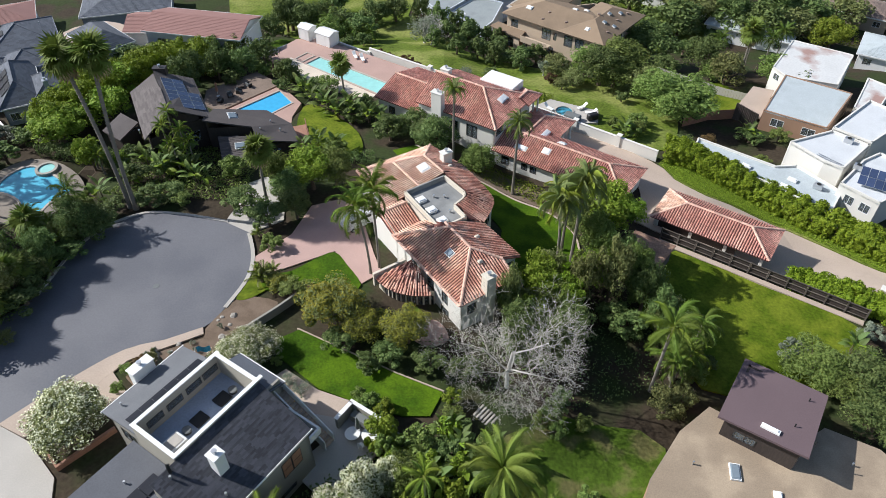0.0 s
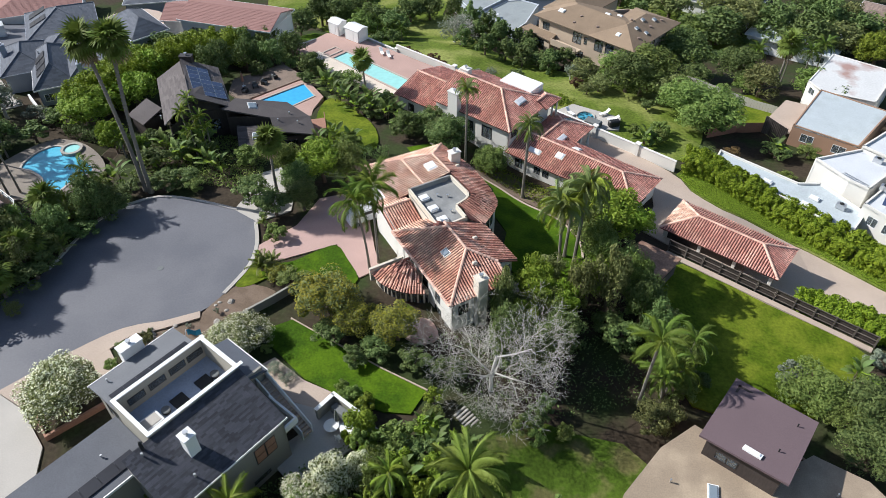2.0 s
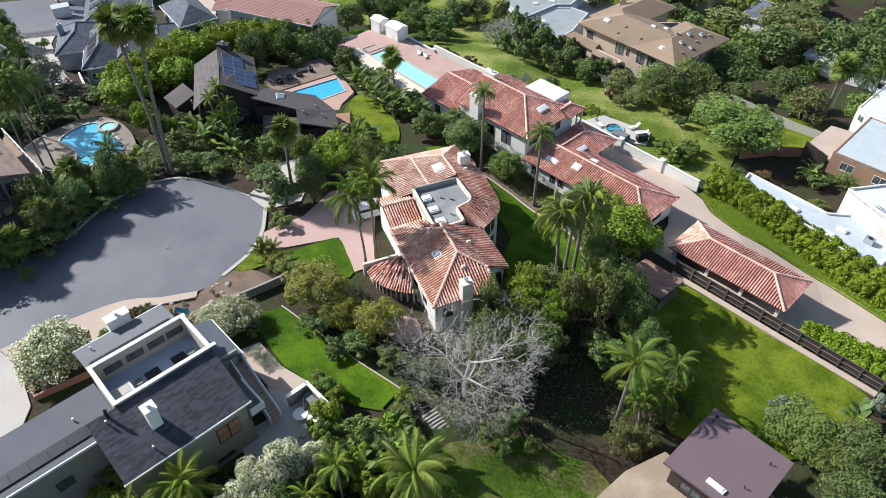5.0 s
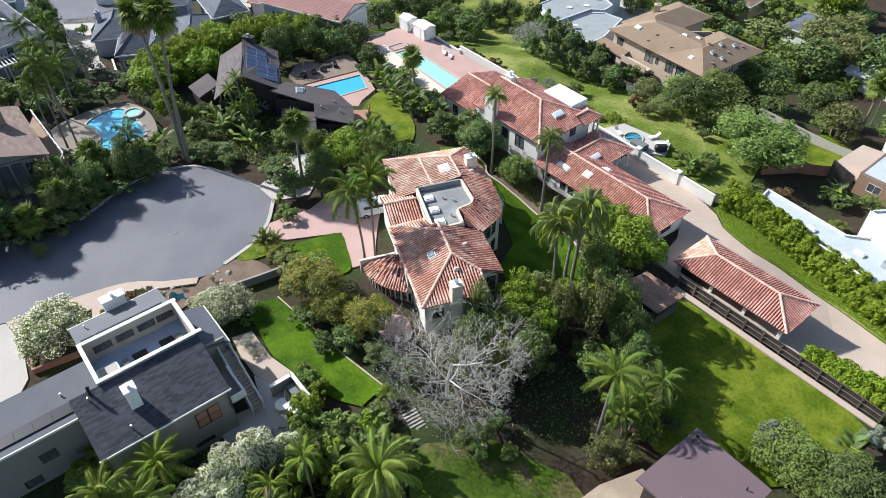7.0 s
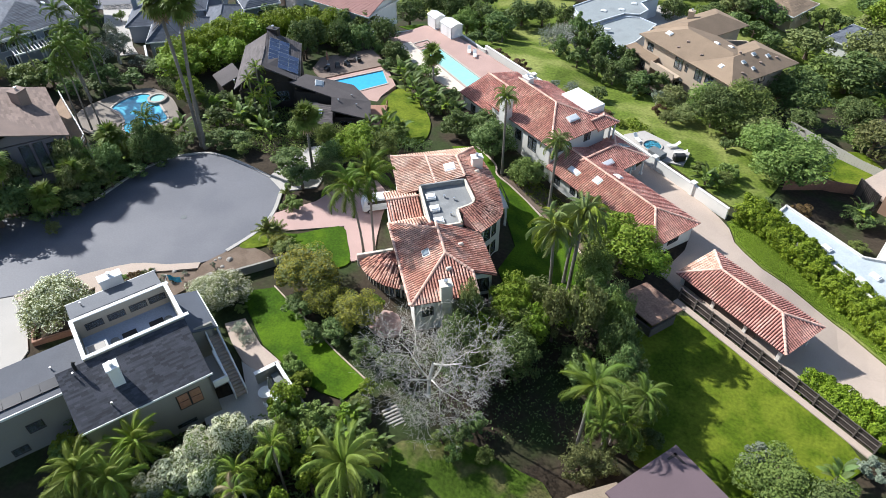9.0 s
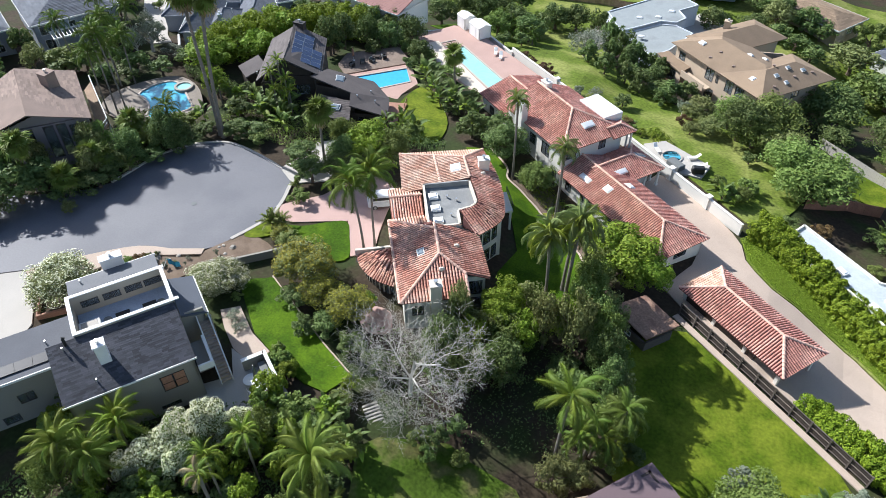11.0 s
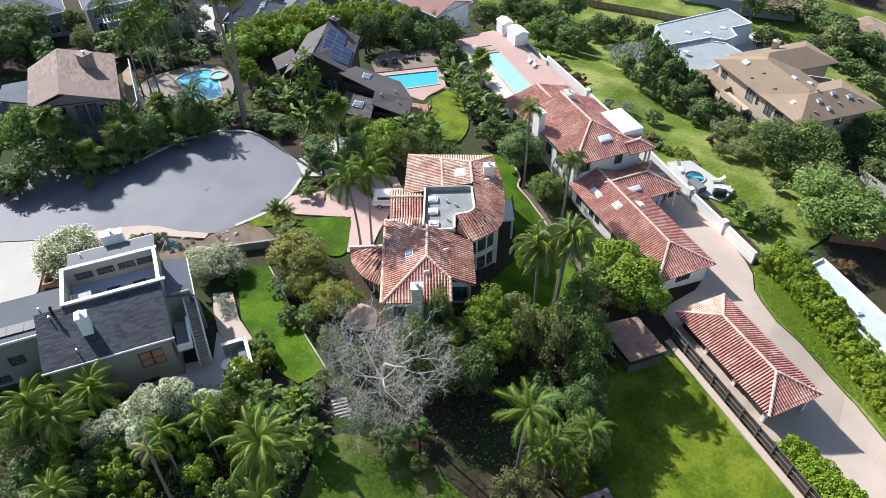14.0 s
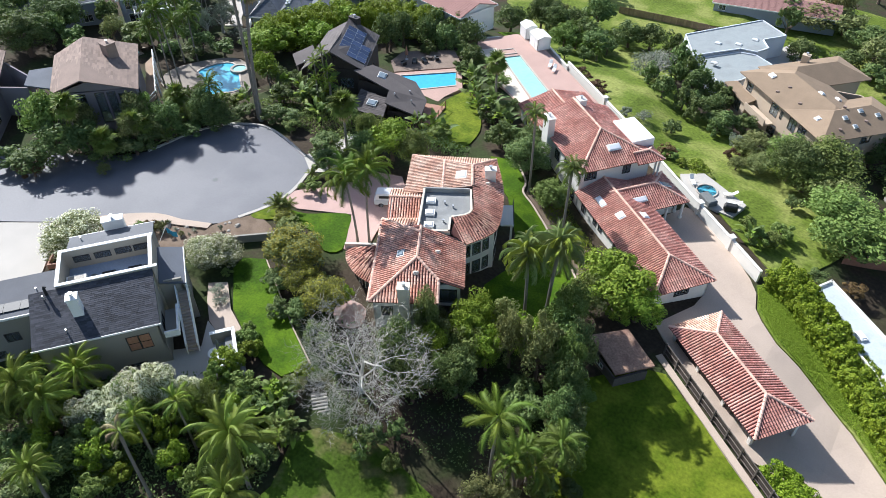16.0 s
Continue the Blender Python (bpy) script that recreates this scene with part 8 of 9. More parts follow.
for i, (x, y, s) in enumerate(((-36.1, 79.5, 1.1), (-40.6, 78.4, 1.0), (-32.9, 74.2, 1.0), (-34.6, 77.0, 1.1), (-37.6, 76.6, 1.2), (-20.3, 96.6, 1.1), (-18.2, 94.6, 1.2), (-16.0, 92.7, 1.1), (-11.8, 91.8, 1.1), (-8.8, 88.6, 1.0), (-23.0, 100.4, 1.1), (-21.6, 99.0, 1.2), (-13.9, 92.6, 1.0), (-14.4, 94.4, 1.2), (-10.2, 91.6, 1.0), (-38.6, 81.0, 1.3), (-41.6, 74.6, 0.9), (-18.0, 83.0, 1.0), (-15.2, 82.6, 1.0), (-19.9, 81.6, 0.9))):
    banana(x, y, G(x, y), s, i)
for i, (x, y, s) in enumerate(((1.6, 33.6, 0.75), (-2.4, 34.3, 0.7), (0.3, 35.5, 0.75), (-1.7, 31.8, 0.8), (1.0, 33.0, 0.75), (-4.2, 33.2, 0.7), (3.6, 32.0, 0.75), (43.0, 46.9, 0.9), (48.7, 95.0, 1.0), (28.0, 91.4, 1.0), (-3.6, 30.0, 1.0), (3.8, 33.0, 0.9), (1.8, 30.4, 1.0), (-0.4, 29.8, 1.0), (-44.0, 70.4, 1.0))):
    banana(x, y, G(x, y), s, i + 30)
for i, (x, y, s) in enumerate(((-20.5, 54.9, 1.25), (-19.5, 55.3, 1.1), (-46.0, 60.8, 1.6), (-47.6, 62.6, 1.5), (-22.4, 62.6, 0.7), (-44.6, 56.0, 1.2))):
    cycad(x, y, G(x, y), s, i)
for x, y, h, s in ((-47.4, 53.2, 3.8, 51), (-46.7, 54.4, 3.0, 52), (-48.6, 61.6, 3.6, 53), (-47.6, 48.6, 3.2, 58)):
    fan_palm(x, y, G(x, y), h, 1.25, (0, 0), s, 0.16, 24, 3)
for x, y, h, z in ((-48.2, 60.6, 1.8, 54), (-47.4, 63.4, 1.6, 55), (-50.4, 64.8, 1.8, 56), (-46.0, 66.4, 1.6, 57)):
    feather_palm(x, y, G(x, y), h, 0.75, seed=z, n=16, r=0.14, meshes=FEATHER_D)
for x, y, h, z in ((-36.8, 80.0, 8.2, 61), (-37.6, 79.0, 6.6, 62), (-34.6, 78.9, 4.2, 63), (-35.6, 79.6, 5.6, 67), (-48.0, 78.4, 3.6, 64), (-46.4, 76.8, 3.0, 65), (-36.4, 77.8, 4.4, 66)):
    feather_palm(x, y, G(x, y), h, 0.62, seed=z, n=13, r=0.1, meshes=FEATHER_Y, label="slender feather palm with yellow-green fronds")
bare_tree(6.0, 40.7, G(6.0, 40.7), 11.8, 0.22, 3, depth=6)
bare_tree(-2.6, 127.6, G(-2.6, 127.6), 7.0, 0.16, 6, depth=4, label="leafless grey tree on the grassy slope")

# ---- hedges, walls, fences ----
hedge("tall_hedge", line([(32.6, 85.2), (36.0, 83.8), (40.3, 80.3), (44.6, 76.6), (47.7, 73.3), (50.5, 70.0), (57.3, 63.0), (66.3, 54.4)], 2), 3.2, 2.8, L_HEDGE, "tall clipped bright green hedge along the drive", 3300, 0.165, 1, clump=0.5)
hedge("low_hedge", line([(40.6, 58.2), (46.6, 54.4), (52.6, 49.6), (57, 46)], 2), 2.6, 1.8, L_HEDGE, "thick bright green hedge behind the timber fence", 2600, 0.14, 2, clump=0.5)
hedge("hedge", line([(-57.6, 82.6), (-51.6, 80.9), (-46.5, 79.6), (-43.6, 77.4)], 2), 1.6, 1.9, L_DARK, "dark clipped hedge behind the kidney pool", 420, 0.13, 3)
hedge("hedge", line([(-58.4, 86.0), (-55.0, 95.0), (-52.0, 103), (-47.5, 110.0), (-40, 112.6)], 3), 4.0, 5.2, L_HEDGE, "tall billowing bright green hedge behind the dark house", 1500, 0.17, 4, clump=0.8)
hedge("hedge", line([(14.5, 104.8), (17.4, 102.0)], 2), 2.2, 0.9, L_LIME, "low leafy hedge beside the white wall", 260, 0.13, 5)
hedge("hedge", line([(-9.8, 80.4), (-15.8, 79.4), (-19.4, 81.0)], 2), 1.4, 1.3, L_DARK, "dark hedge at the end of the lawn", 220, 0.12, 6)
ground_leaves("ivy", [(31.6, 82.8), (32.9, 79.5), (34.1, 77.9), (36.5, 75.7), (39.5, 74.5), (42.3, 72.8), (46.5, 69.9), (49.7, 66.6), (51.7, 64.5), (57.3, 58.3), (58.4, 60.8), (50.2, 68.8), (47.2, 71.8), (44.0, 75.2), (40.0, 78.6), (36.0, 82.2), (33.0, 84.0)], 42000, 0.060, L_GRASS, "bright green ivy covering the bank along the drive", 1, 0.28)
ground_leaves("undergrowth", [(-22, 14), (4, 16), (6, 28), (3, 34), (0, 37), (-6, 34), (-20, 24)], 9000, 0.16, L_DARK, "low dark undergrowth below the palms", 3, 0.5)
ground_leaves("undergrowth", [(2, 41), (6, 37), (22, 42), (24, 50), (20, 58), (8, 49), (-4, 46)], 2600, 0.13, L_DARK, "low dark undergrowth under the trees", 4, 0.3)
ground_leaves("undergrowth", [(-44, 72), (-26, 70), (-26, 80), (-34, 84), (-42, 80)], 5000, 0.16, L_MID, "leafy undergrowth in front of the dark house", 5, 0.4)
ground_leaves("undergrowth", [(-60, 42), (-46, 49), (-43, 66), (-48, 68), (-60, 60)], 5000, 0.16, L_DARK, "dark undergrowth along the street", 6, 0.4)
ground_leaves("undergrowth", [(3.2, 78.4), (8.8, 74.6), (13.2, 71.4), (15.4, 69.0), (18, 70), (12, 77), (6, 81)], 2400, 0.13, L_LIME, "garden bed plants beside the curved lawn edge", 7, 0.4)


def white_wall(pts, h, label):
    """A rendered garden wall with piers, stepping down the slope."""
    t = thing("garden_wall", *pts[0], G(*pts[0]), 0, label, "wall")
    o = Vector((*pts[0], G(*pts[0])))
    for a, b in zip(pts, pts[1:]):
        A, B = Vector((*a, G(*a))) - o, Vector((*b, G(*b))) - o
        d = (B - A)
        ln = math.hypot(d.x, d.y)
        z = max(A.z, B.z)
        m = Matrix.Translation((A.x, A.y, 0)) @ Matrix.Rotation(math.atan2(d.y, d.x), 4, "Z")
        s = boxed("wall", (0, ln, -0.15, 0.15, min(A.z, B.z) - 0.4, z + h), STUCCO, t, m)
        boxed("coping", (0, ln, -0.2, 0.2, z + h, z + h + 0.08), STUCCO, s, m)
        p = boxed("pier", (-0.32, 0.32, -0.32, 0.32, A.z - 0.4, A.z + h + 0.35), STUCCO, t, m)
        boxed("pier_cap", (-0.4, 0.4, -0.4, 0.4, A.z + h + 0.35, A.z + h + 0.47), STUCCO, p, m)


white_wall([(-20.2, 121.0), (-13.4, 116.1), (-2.4, 108.6), (8.4, 101.0), (20.3, 92.2), (26.2, 87.9), (31.2, 84.2)], 1.7, "long white rendered garden wall with square piers")
white_wall([(-33.0, 117.4), (-27.4, 122.4)], 1.2, "white rendered wall at the end of the pool terrace")
kerb("retaining_wall", line([(-21.4, 46.4), (-20.2, 48.0), (-18.0, 50.2), (-16.0, 52.4)]), 0.25, 1.0, GREYWALL, "curved grey rendered retaining wall below the mulched bed", category="wall")


def timber_fence():
    t = thing("timber_fence", 27.1, 65.2, G(27.1, 65.2), 0, "dark weathered post-and-rail fence with mesh panels", "fence")
    b = Vector((46.4 - 26.6, 51.0 - 64.6))
    m = Matrix.Rotation(math.atan2(b.y, b.x), 4, "Z")
    ln = b.length
    n = 11
    dz = (G(46.4, 51.0) - G(26.6, 64.6)) / ln
    for i in range(n + 1):
        x = ln * i / n
        boxed("post", (x - 0.08, x + 0.08, -0.08, 0.08, dz * x - 0.3, dz * x + 1.75), FENCEWOOD, t, m)
    sh = m @ Matrix(((1, 0, 0, 0), (0, 1, 0, 0), (dz, 0, 1, 0), (0, 0, 0, 1)))
    for z in (0.25, 0.95, 1.6):
        boxed("rail", (0, ln, -0.04, 0.04, z, z + 0.10), FENCEWOOD, t, sh)
    for i in range(n):
        boxed("panel", (ln * i / n + 0.1, ln * (i + 1) / n - 0.1, 0.06, 0.08, 0.05, 1.6), DARKWOOD, t, sh)
    boxed("footing", (0, ln, -1.0, -0.25, -0.35, 0.12), CONCRETE, t, sh, "low concrete retaining strip")


timber_fence()


def plank_fence(pts, h, label, material=None):
    t = thing("plank_fence", *pts[0], G(*pts[0]), 0, label, "fence")
    o = Vector((*pts[0], G(*pts[0])))
    for a, b in zip(pts, pts[1:]):
        A, B = Vector((*a, G(*a))) - o, Vector((*b, G(*b))) - o
        ln = math.hypot(B.x - A.x, B.y - A.y)
        m = Matrix.Translation((A.x, A.y, 0)) @ Matrix.Rotation(math.atan2(B.y - A.y, B.x - A.x), 4, "Z")
        n = int(ln / 0.5)
        for i in range(n):
            x = ln * i / n
            z = A.z + (B.z - A.z) * i / n
            boxed("plank", (x, x + ln / n - 0.03, -0.02, 0.02, z - 0.3, z + h), material or WOOD, t, m)


plank_fence([(41, 134), (34, 146), (24, 158)], 1.8, "weathered timber plank fence behind the tan house")
plank_fence([(-24, 160), (-12, 162), (-4, 163)], 1.6, "weathered timber plank fence across the slope")
plank_fence([(40.0, 119.6), (50.4, 111.8), (58.4, 105.8)], 1.6, "pale timber fence at the end of the back lawn", CONCRETE_PALE)
plank_fence([(38.6, 96.6), (44.6, 101.4), (49.4, 102.4)], 1.7, "reddish timber fence under the trees", REDWOOD)


# ---- garden things ----
def shed(x, y, z, rz, w, d, h):
    t = thing("garden_shed", x, y, z, rz, "white painted garden shed on the pool terrace", "shed", "pool sheds")
    walls(t, [(-w / 2, -d / 2), (w / 2, -d / 2), (w / 2, d / 2), (-w / 2, d / 2)], 0, h, WHITE, {})
    f, l = hip(-w / 2 - 0.1, w / 2 + 0.1, -d / 2 - 0.1, d / 2 + 0.1, h, 0.45, "x", (False, False))
    for q in f:
        plate("roof", q, 0.06, WHITE, t)
    for s in (-1, 1):
        wall(t, (s * (w / 2 - 0.01), -s * d / 2), (s * (w / 2 - 0.01), s * d / 2), h - 0.05, h, WHITE, top=[(0, 0), (d, 0), (d / 2, 0.42)], th=0.1)
    boxed("door", (-0.5, 0.5, -d / 2 - 0.03, -d / 2 + 0.02, 0.05, 1.9), WHITE, t)
    return t


shed(-21.3, 119.4, -1.6, -34, 3.4, 2.6, 2.2)
shed(-25.2, 121.6, -1.6, -34, 2.6, 2.2, 2.2)
st = shed(-92.4, 120.2, G(-92.4, 120.2), 40, 3.2, 2.2, 2.3)
tagged(st, "white shed standing in the asphalt yard")


def lounger(x, y, z, rz, material):
    t = thing("sun_lounger", x, y, z, rz, "white sun lounger beside the pool", "lounger", "pool loungers")
    boxed("seat", (-0.3, 0.3, -0.9, 0.45, 0.28, 0.36), material, t, bevel=0.03)
    boxed("backrest", (-0.3, 0.3, 0, 0.75, 0, 0.07), material, t, pose(0, 0.42, 0.33, 40), bevel=0.03)
    for px, py in ((-0.25, -0.8), (0.25, -0.8), (-0.25, 0.4), (0.25, 0.4)):
        boxed("leg", (px - 0.03, px + 0.03, py - 0.03, py + 0.03, 0, 0.28), ALU, t)


for x, y in ((-15.8, 113.9), (-14.4, 112.9)):
    lounger(x, y, -1.6, 20, WHITE)
for x, y, rz in ((17.0, 98.6, 40), (22.4, 98.8, -60), (23.6, 97.2, -80)):
    lounger(x, y, -2.9, rz, WHITE)

sheet("spa_terrace", [(14.8, 99.6), (17.6, 101.8), (25.0, 98.2), (24.4, 94.6), (20.2, 94.6), (16.4, 97.2)], 0, CONCRETE_PALE, "pale stone terrace round a small spa pool", "paving", height=-2.95, skirt=1.8)
pool("spa_pool", ring(19.4, 98.0, 1.35), -2.85, POOL, None, None, "small round spa with bright blue water", 0.2)
cv = thing("spa_cover", 20.4, 95.7, -2.95, -34, "grey folded spa cover beside the spa pool", "cover")
boxed("cover", (-1.3, 1.3, -0.7, 0.7, 0, 0.9), GREYCLOTH, cv, bevel=0.15)
gr = thing("barbecue", 23.6, 95.6, -2.95, 20, "black covered barbecue on the spa terrace", "barbecue")
boxed("cover", (-0.9, 0.9, -0.5, 0.5, 0, 1.1), BLACK, gr, bevel=0.18)

van = thing("white_van", -10.3, 65.0, G(-10.3, 65.0) + 0.08, 34, "white van parked on the pink driveway", "van")
bm = bmesh.new()
vs = box(bm, -2.4, 2.4, -0.95, 0.95, 0.35, 1.15)
bmesh.ops.bevel(bm, geom=bm.edges[:], offset=0.12, segments=2, affect="EDGES")
part("body", bm, CARWHITE, van)
bm = bmesh.new()
vs = box(bm, -2.35, 1.5, -0.9, 0.9, 1.1, 1.95)
for v in vs[4:]:
    v.co.x *= 0.88
    v.co.y *= 0.86
bmesh.ops.bevel(bm, geom=bm.edges[:], offset=0.08, segments=2, affect="EDGES")
part("cabin", bm, CARWHITE, van)
boxed("windscreen", (1.28, 1.45, -0.72, 0.72, 1.25, 1.8), GLASS, van, pose(0.0, 0, 0, 0, 0, 0))
for s in (-1, 1):
    boxed("side_window", (-1.7, 1.1, s * 0.84 - 0.02, s * 0.84 + 0.03, 1.3, 1.75), FRAME_DARK, van)
    for x in (-1.5, 1.5):
        bm = bmesh.new()
        tube(bm, [(x, s * 0.72, 0.33), (x, s * 0.97, 0.33)], 0.33, 14)
        w = part("wheel", bm, RUBBER, van)
        bm = bmesh.new()
        tube(bm, [(x, s * 0.95, 0.33), (x, s * 0.985, 0.33)], 0.19, 10)
        part("rim", bm, ALU, w)

for x, y, rz in ((-95.0, 103.4, 48), (-99.4, 107.4, 52)):
    c = copy_thing(van, pose(x, y, G(x, y) + 0.1, 0, 0, rz))
    tagged(c, "white van parked between the slate-roofed houses", "van")
mh = thing("manhole_cover", -32.3, 54.3, G(-32.3, 54.3) + 0.03, 0, "round iron manhole cover in the asphalt", "cover")
bm = bmesh.new()
tube(bm, [(0, 0, -0.02), (0, 0, 0.012)], 0.36, 20)
part("lid", bm, GREYCLOTH, mh)
# outdoor kitchen and table of the grey house
sheet("patio", [(-12.9, 37.5), (-9.8, 36.8), (-8.7, 38.2), (-4.1, 35.2), (-7.2, 32.0), (-10.2, 28.6), (-13.6, 31.6), (-10.6, 34.8)], 0.30, CONCRETE_PALE, "pale concrete patio behind the grey house", "patio")
kt = thing("barbecue_counter", -8.5, 37.7, G(-8, 37) + 0.36, -34.6, "low grey garden wall round an outdoor kitchen", "counter")
for d in ((-0.2, 4.7, -0.25, 0.0, 0, 1.5), (-0.2, 0.1, -2.4, -0.25, 0, 1.5)):
    w = boxed("wall", d, GREYWALL, kt)
    boxed("wall_cap", (d[0] - 0.05, d[1] + 0.05, d[2] - 0.05, d[3] + 0.05, 1.5, 1.58), WHITE, w)
boxed("worktop", (0.4, 3.2, -1.1, -0.35, 0, 0.92), GREYCLOTH, kt, bevel=0.02)
tb = thing("round_table", -6.8, 34.6, G(-7, 34) + 0.36, 0, "round white patio table with a folded grey parasol", "table")
bm = bmesh.new()
tube(bm, [(0, 0, 0.70), (0, 0, 0.74)], 0.75, 20)
part("tabletop", bm, WHITE, tb)
bm = bmesh.new()
tube(bm, [(0, 0, 0), (0, 0, 0.04), (0, 0, 0.06), (0, 0, 0.7)], [0.32, 0.32, 0.05, 0.05], 10)
part("pedestal", bm, ALU, tb)
um = thing("parasol", -7.9, 35.2, G(-8, 35) + 0.36, 0, "closed grey parasol standing on the patio", "parasol")
bm = bmesh.new()
tube(bm, [(0, 0, 0), (0, 0, 0.08), (0, 0, 0.1), (0, 0, 2.6)], [0.3, 0.3, 0.03, 0.03], 10)
part("pole", bm, ALU, um)
bm = bmesh.new()
tube(bm, [(0, 0, 0.9), (0, 0, 1.1), (0, 0, 2.0), (0, 0, 2.55)], [0.20, 0.24, 0.16, 0.03], 9)
part("canopy", bm, GREYCLOTH, um)
for x, y, rz in ((-6.0, 33.9, 30), (-7.5, 33.7, 150), (-6.1, 35.4, -60)):
    c = thing("patio_chair", x, y, G(x, y) + 0.36, rz, "white metal patio chair at the round table", "chair", "chairs round the patio table")
    boxed("seat", (-0.24, 0.24, -0.24, 0.24, 0.42, 0.46), WHITE, c)
    boxed("backrest", (-0.24, 0.24, 0.2, 0.24, 0.46, 0.92), WHITE, c)
    for a in (-0.2, 0.2):
        for b in (-0.2, 0.2):
            boxed("leg", (a - 0.02, a + 0.02, b - 0.02, b + 0.02, 0, 0.42), WHITE, c)
fg = thing("flag", -23.3, 41.4, 5.4, 20, "bright blue flag on a slanted pole by the roof corner", "flag")
bm = bmesh.new()
tube(bm, [(-0.6, -1.2, 0), (0, 0, 1.6)], 0.03, 6)
part("pole", bm, WHITE, fg)
V, F = [], []
for i in range(7):
    for j in range(2):
        V.append((0.02 + i * 0.2, 0.10 * math.sin(i * 1.3), 1.55 - j * 0.75 - 0.06 * i))
for i in range(6):
    F.append((2 * i, 2 * i + 1, 2 * i + 3, 2 * i + 2))
raw("cloth", V, F, BLUECLOTH, fg)

# white round table on the paved corner below the lawn strip
wt = thing("garden_table", -8.4, 34.9, G(-8.4, 34.9) + 0.1, 0, "round white garden table on the paved terrace", "table")
bm = bmesh.new()
tube(bm, [(0, 0, 0.70), (0, 0, 0.71), (0, 0, 0.74), (0, 0, 0.75)], [0.68, 0.72, 0.72, 0.70], 28)
part("tabletop", bm, WHITE, wt)
bm = bmesh.new()
tube(bm, [(0, 0, 0), (0, 0, 0.04), (0, 0, 0.10), (0, 0, 0.70)], [0.34, 0.32, 0.06, 0.05], 12)
part("pedestal", bm, WHITE, wt)

# log steps down into the low garden
ls = thing("log_steps", 3.1, 37.9, G(3.1, 37.9), -41, "weathered timber steps down to the low garden", "steps")
for i in range(11):
    boxed("step", (i * 0.34, i * 0.34 + 0.22, -0.75, 0.75, 0.06 - i * 0.07, 0.22 - i * 0.07), STONE, ls, bevel=0.03)
# gate of the long drive
gt = thing("drive_gate", 55.5, 61.5, G(55.5, 61.5), -128, "green metal gate between white pillars across the drive", "gate")
for x in (0, 6.4):
    p = boxed("pillar", (x - 0.4, x + 0.4, -0.4, 0.4, -0.3, 2.0), STUCCO, gt)
    boxed("pillar_cap", (x - 0.48, x + 0.48, -0.48, 0.48, 2.0, 2.14), STUCCO, p)
g = boxed("gate_frame", (0.5, 5.9, -0.04, 0.04, 0.2, 0.3), mat("green_metal", (0.03, 0.16, 0.14), 0.5, 0.1), gt)
boxed("top_rail", (0.5, 5.9, -0.04, 0.04, 1.6, 1.7), g.data.materials[0], gt)
for i in range(28):
    boxed("bar", (0.55 + i * 0.195, 0.60 + i * 0.195, -0.02, 0.02, 0.3, 1.6), g.data.materials[0], gt)
sheet("patio", rounded([(-3.2, 48.8), (-0.8, 49.0), (0.4, 46.6), (-1.6, 45.6), (-3.4, 46.8)], 3), 0.12, PINKPAVE, "small pink paved patio by the tiled house", "patio")
sheet("terrace", rounded([(4.6, 55.0), (8.6, 57.2), (10.4, 55.4), (8.8, 53.2), (6.4, 52.6)], 3), 0.12, CONCRETE, "rounded stone terrace behind the tiled house", "patio")
gu = thing("parasol", 9.0, 54.6, G(9, 54.6) + 0.12, 0, "closed navy parasol on the stone terrace", "parasol")
bm = bmesh.new()
tube(bm, [(0, 0, 0), (0, 0, 2.5)], 0.03, 8)
part("pole", bm, ALU, gu)
bm = bmesh.new()
tube(bm, [(0, 0, 0.8), (0, 0, 1.0), (0, 0, 1.9), (0, 0, 2.45)], [0.22, 0.26, 0.18, 0.03], 9)
part("canopy", bm, NAVYCLOTH, gu)
kerb("planter_wall", [(-36.2, 33.9), (-34.2, 31.8), (-30.4, 35.8)], 0.3, 0.55, REDWOOD, "low reddish timber planter wall round the blossoming shrub", category="edging")
sheet("planter", [(-31.4, 41.6), (-29.2, 39.6), (-28.2, 40.6), (-30.4, 42.8)], 0.35, WOOD, "low timber planter beside the walk", "planter", kind="")
# white pergola beyond the kidney pool
pg = thing("pergola", -80.2, 81.2, 0.3, 62, "white slatted pergola over a terrace", "pergola")
for x in (-4, 0, 4):
    for y in (-1.6, 1.6):
        boxed("post", (x - 0.1, x + 0.1, y - 0.1, y + 0.1, -0.3, 3.4), WHITE, pg)
for y in (-1.6, 1.6):
    boxed("beam", (-4.6, 4.6, y - 0.08, y + 0.08, 3.4, 3.65), WHITE, pg)
for i in range(16):
    boxed("slat", (-4.5 + i * 0.58, -4.4 + i * 0.58, -2.2, 2.2, 3.65, 3.82), WHITE, pg)
pool("swimming_pool", [(-79.4, 69.8), (-73.8, 71.6), (-73.2, 69.6), (-78.8, 67.8)], 0.6, POOL_PALE, [(-81.4, 70.8), (-73.6, 73.4), (-71.6, 68.8), (-79.6, 66)], CONCRETE, "small turquoise swimming pool behind the hedge", 0.3)
pool("swimming_pool", rounded([(-70, 126), (-66, 128), (-62.5, 125.5), (-66, 123)], 3), -2.6, POOL, rounded([(-73, 126), (-66.5, 131), (-59, 126), (-66, 120.5)], 3), CONCRETE, "small blue swimming pool with a slide", 0.3)

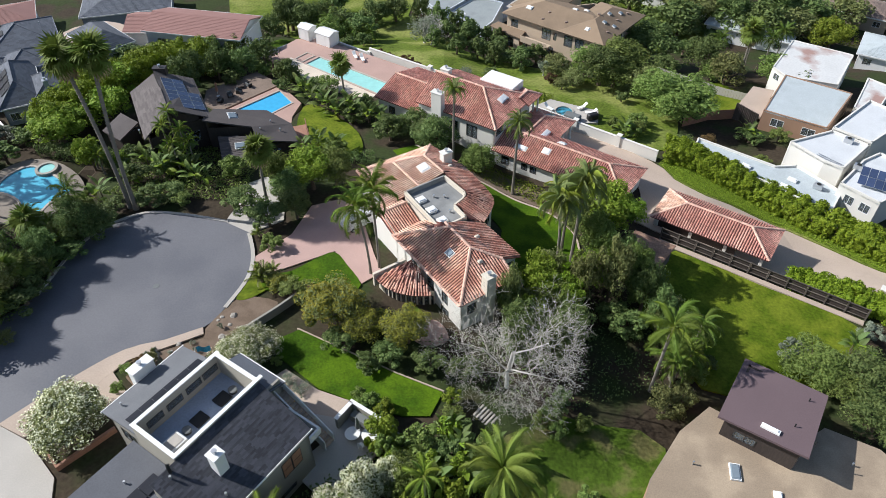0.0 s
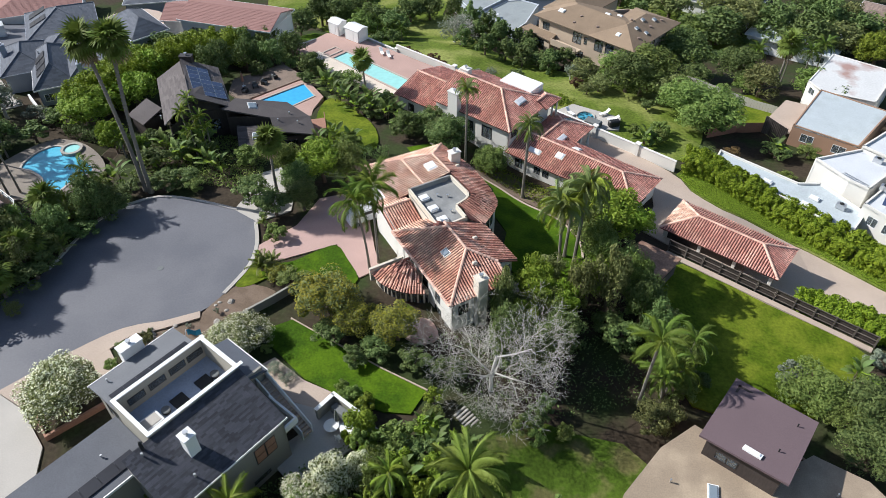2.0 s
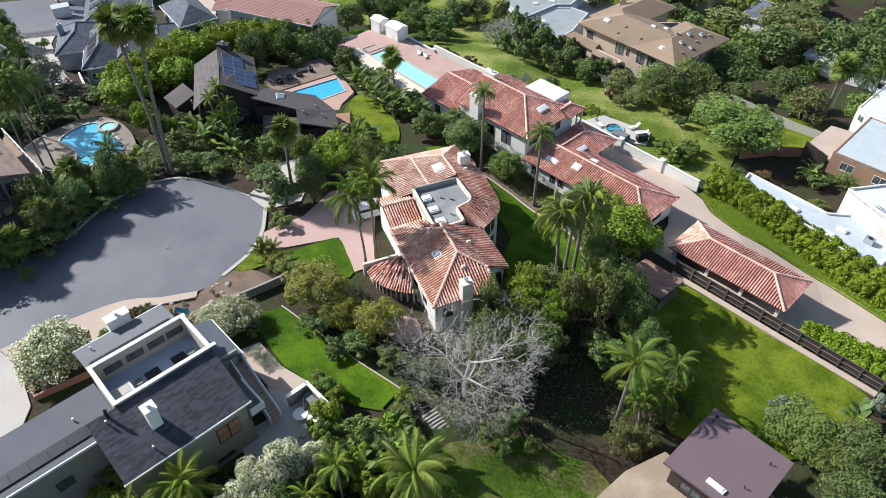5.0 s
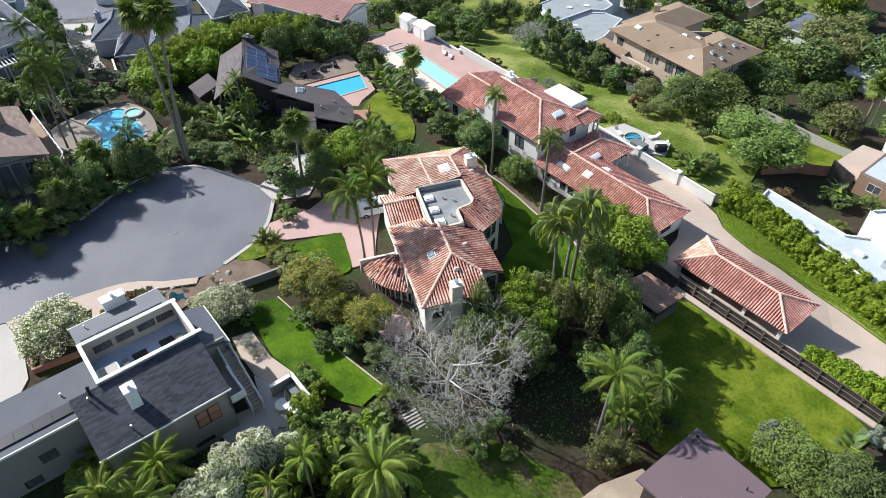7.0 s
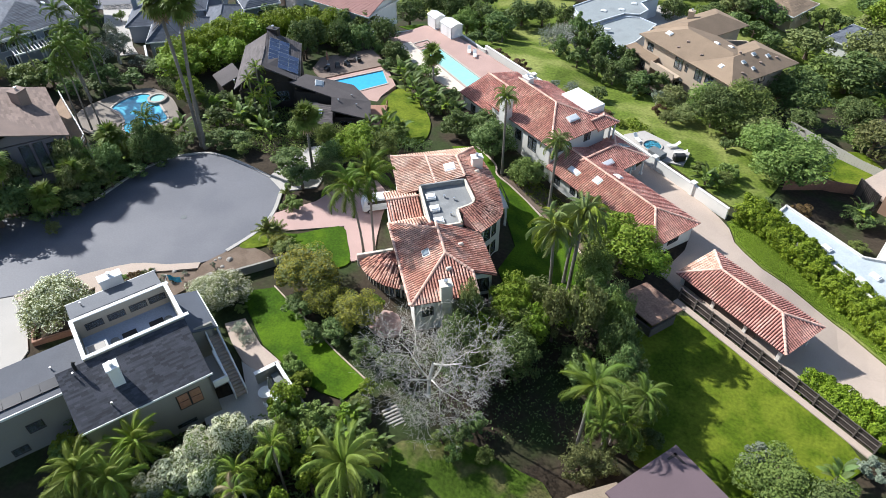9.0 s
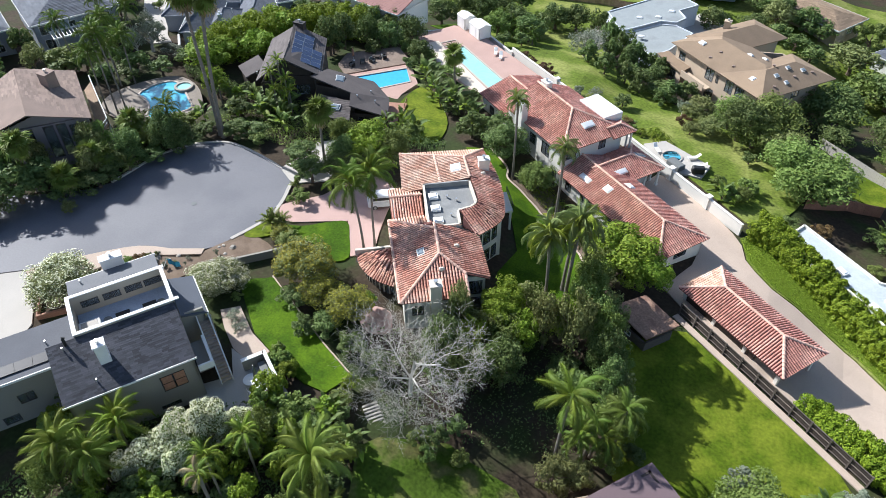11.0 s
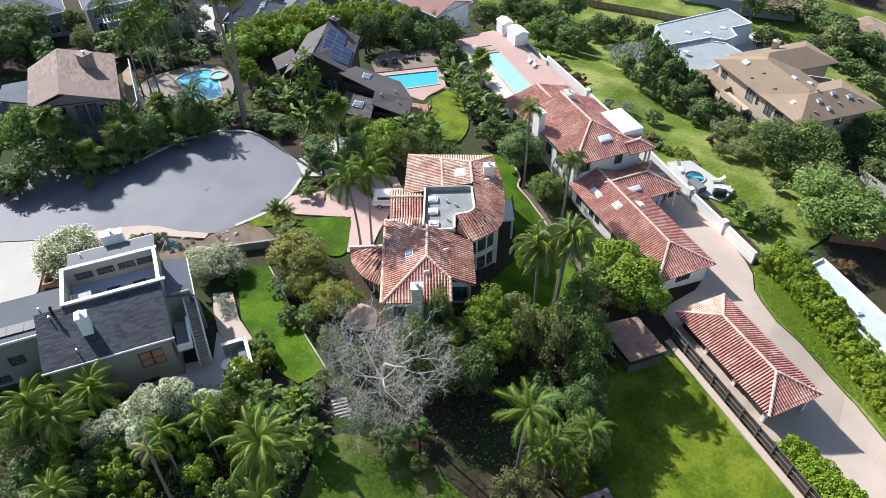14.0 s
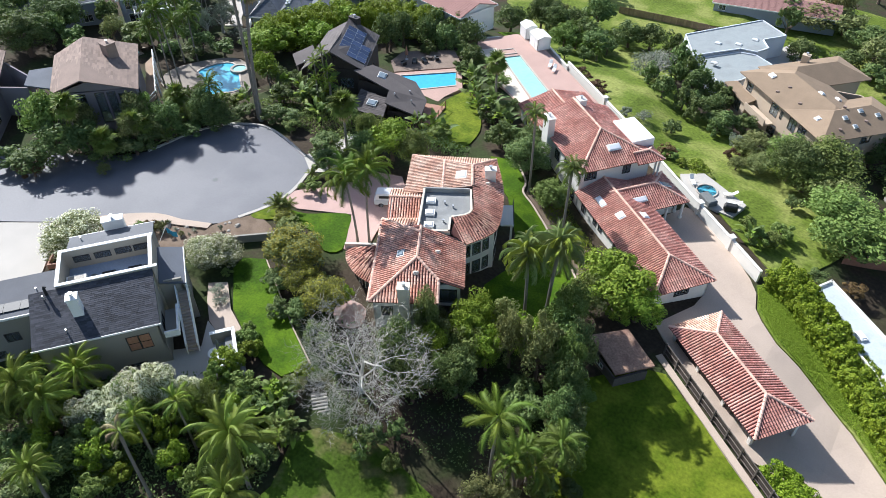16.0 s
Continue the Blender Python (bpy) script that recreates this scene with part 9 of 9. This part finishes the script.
for x, y, r, zc in ((-42.0, 100.6, 3.0, 4.0), (-41.6, 104.6, 3.0, 3.8), (-38.4, 107.4, 2.8, 3.4)):
    plant("D", x, y, r, zc)
for x, y, r, zc in ((-84, 62, 3.2, 3.4), (-88, 66, 3.0, 3.0), (-80, 64, 2.6, 2.6), (-90, 58, 3.4, 3.6), (-86, 74, 2.6, 2.8), (-76, 62, 2.4, 2.4)):
    plant("d", x, y, r, zc)
# palms along the slope
for x, y, h, z in ((-20, 134, 3.4, 81), (-17.4, 131, 2.6, 82), (-24, 138, 4.0, 83), (-14.6, 130.4, 2.4, 84), (-30, 141, 4.4, 85)):
    feather_palm(x, y, G(x, y), h, 0.85, seed=z, n=14, r=0.12, meshes=FEATHER_D)
# distant trees
for i in range(90):
    q = random.Random(400 + i)
    x, y = q.uniform(-150, 150), q.uniform(165, 260)
    plant(q.choice("ddmObK"), x, y, q.uniform(3, 5.5), q.uniform(3, 5), "trees in the distance")
for i in range(26):
    q = random.Random(900 + i)
    x, y = (q.uniform(-140, -78), q.uniform(20, 165)) if i % 2 else (q.uniform(80, 140), q.uniform(60, 165))
    plant(q.choice("ddmOd"), x, y, q.uniform(2.5, 4.5), q.uniform(2.5, 4.5), "trees in the distance")


for x, y, rz in ((-34.6, 99.4, 30), (-33.4, 100.6, 70), (-32.2, 102.6, 140), (-35.8, 97.8, -20)):
    c = thing("patio_chair", x, y, -0.88, rz, "dark cushioned patio armchair beside the square pool", "chair", "chairs beside the square pool")
    boxed("seat", (-0.35, 0.35, -0.35, 0.35, 0.12, 0.42), GREYCLOTH, c, bevel=0.04)
    boxed("backrest", (-0.35, 0.35, 0.25, 0.4, 0.42, 0.85), GREYCLOTH, c, bevel=0.04)
    for a in (-0.38, 0.38):
        boxed("armrest", (a - 0.06, a + 0.06, -0.35, 0.35, 0.0, 0.6), BLACK, c)
c = thing("low_table", -33.6, 102.2, -0.88, 20, "low dark patio table between the armchairs", "table")
boxed("tabletop", (-0.6, 0.6, -0.4, 0.4, 0.36, 0.42), DARKWOOD, c)
for a in (-0.5, 0.5):
    for b in (-0.3, 0.3):
        boxed("leg", (a - 0.04, a + 0.04, b - 0.04, b + 0.04, 0, 0.36), DARKWOOD, c)
um = thing("parasol", -36.6, 99.6, -0.88, 0, "closed terracotta parasol beside the square pool", "parasol")
bm = bmesh.new()
tube(bm, [(0, 0, 0), (0, 0, 0.08), (0, 0, 0.1), (0, 0, 2.6)], [0.3, 0.3, 0.03, 0.03], 10)
part("pole", bm, ALU, um)
bm = bmesh.new()
tube(bm, [(0, 0, 0.9), (0, 0, 1.1), (0, 0, 2.0), (0, 0, 2.55)], [0.20, 0.24, 0.16, 0.03], 9)
part("canopy", bm, REDWOOD, um)

# small dry shrubs and stones in the mulched bed
for i in range(22):
    q = random.Random(70 + i)
    u = q.random()
    x, y = -30.5 + 9.0 * u + q.uniform(-0.8, 0.8), 43.2 + 7.2 * u * u + q.uniform(-0.2, 1.8)
    if i % 2:
        plant(q.choice("gkO"), x, y, q.uniform(0.3, 0.6), q.uniform(0.25, 0.45), "small plants in the mulched bed")
    else:
        st = thing("boulder", x, y, G(x, y) + 0.05, q.uniform(0, 360), "small pale boulder in the mulched bed", "stone", "boulders in the bed")
        bm = bmesh.new()
        bmesh.ops.create_icosphere(bm, subdivisions=2, radius=q.uniform(0.18, 0.38))
        for v in bm.verts:
            v.co = v.co * q.uniform(0.82, 1.12)
            v.co.z *= 0.6
        part("rock", bm, STONE, st)
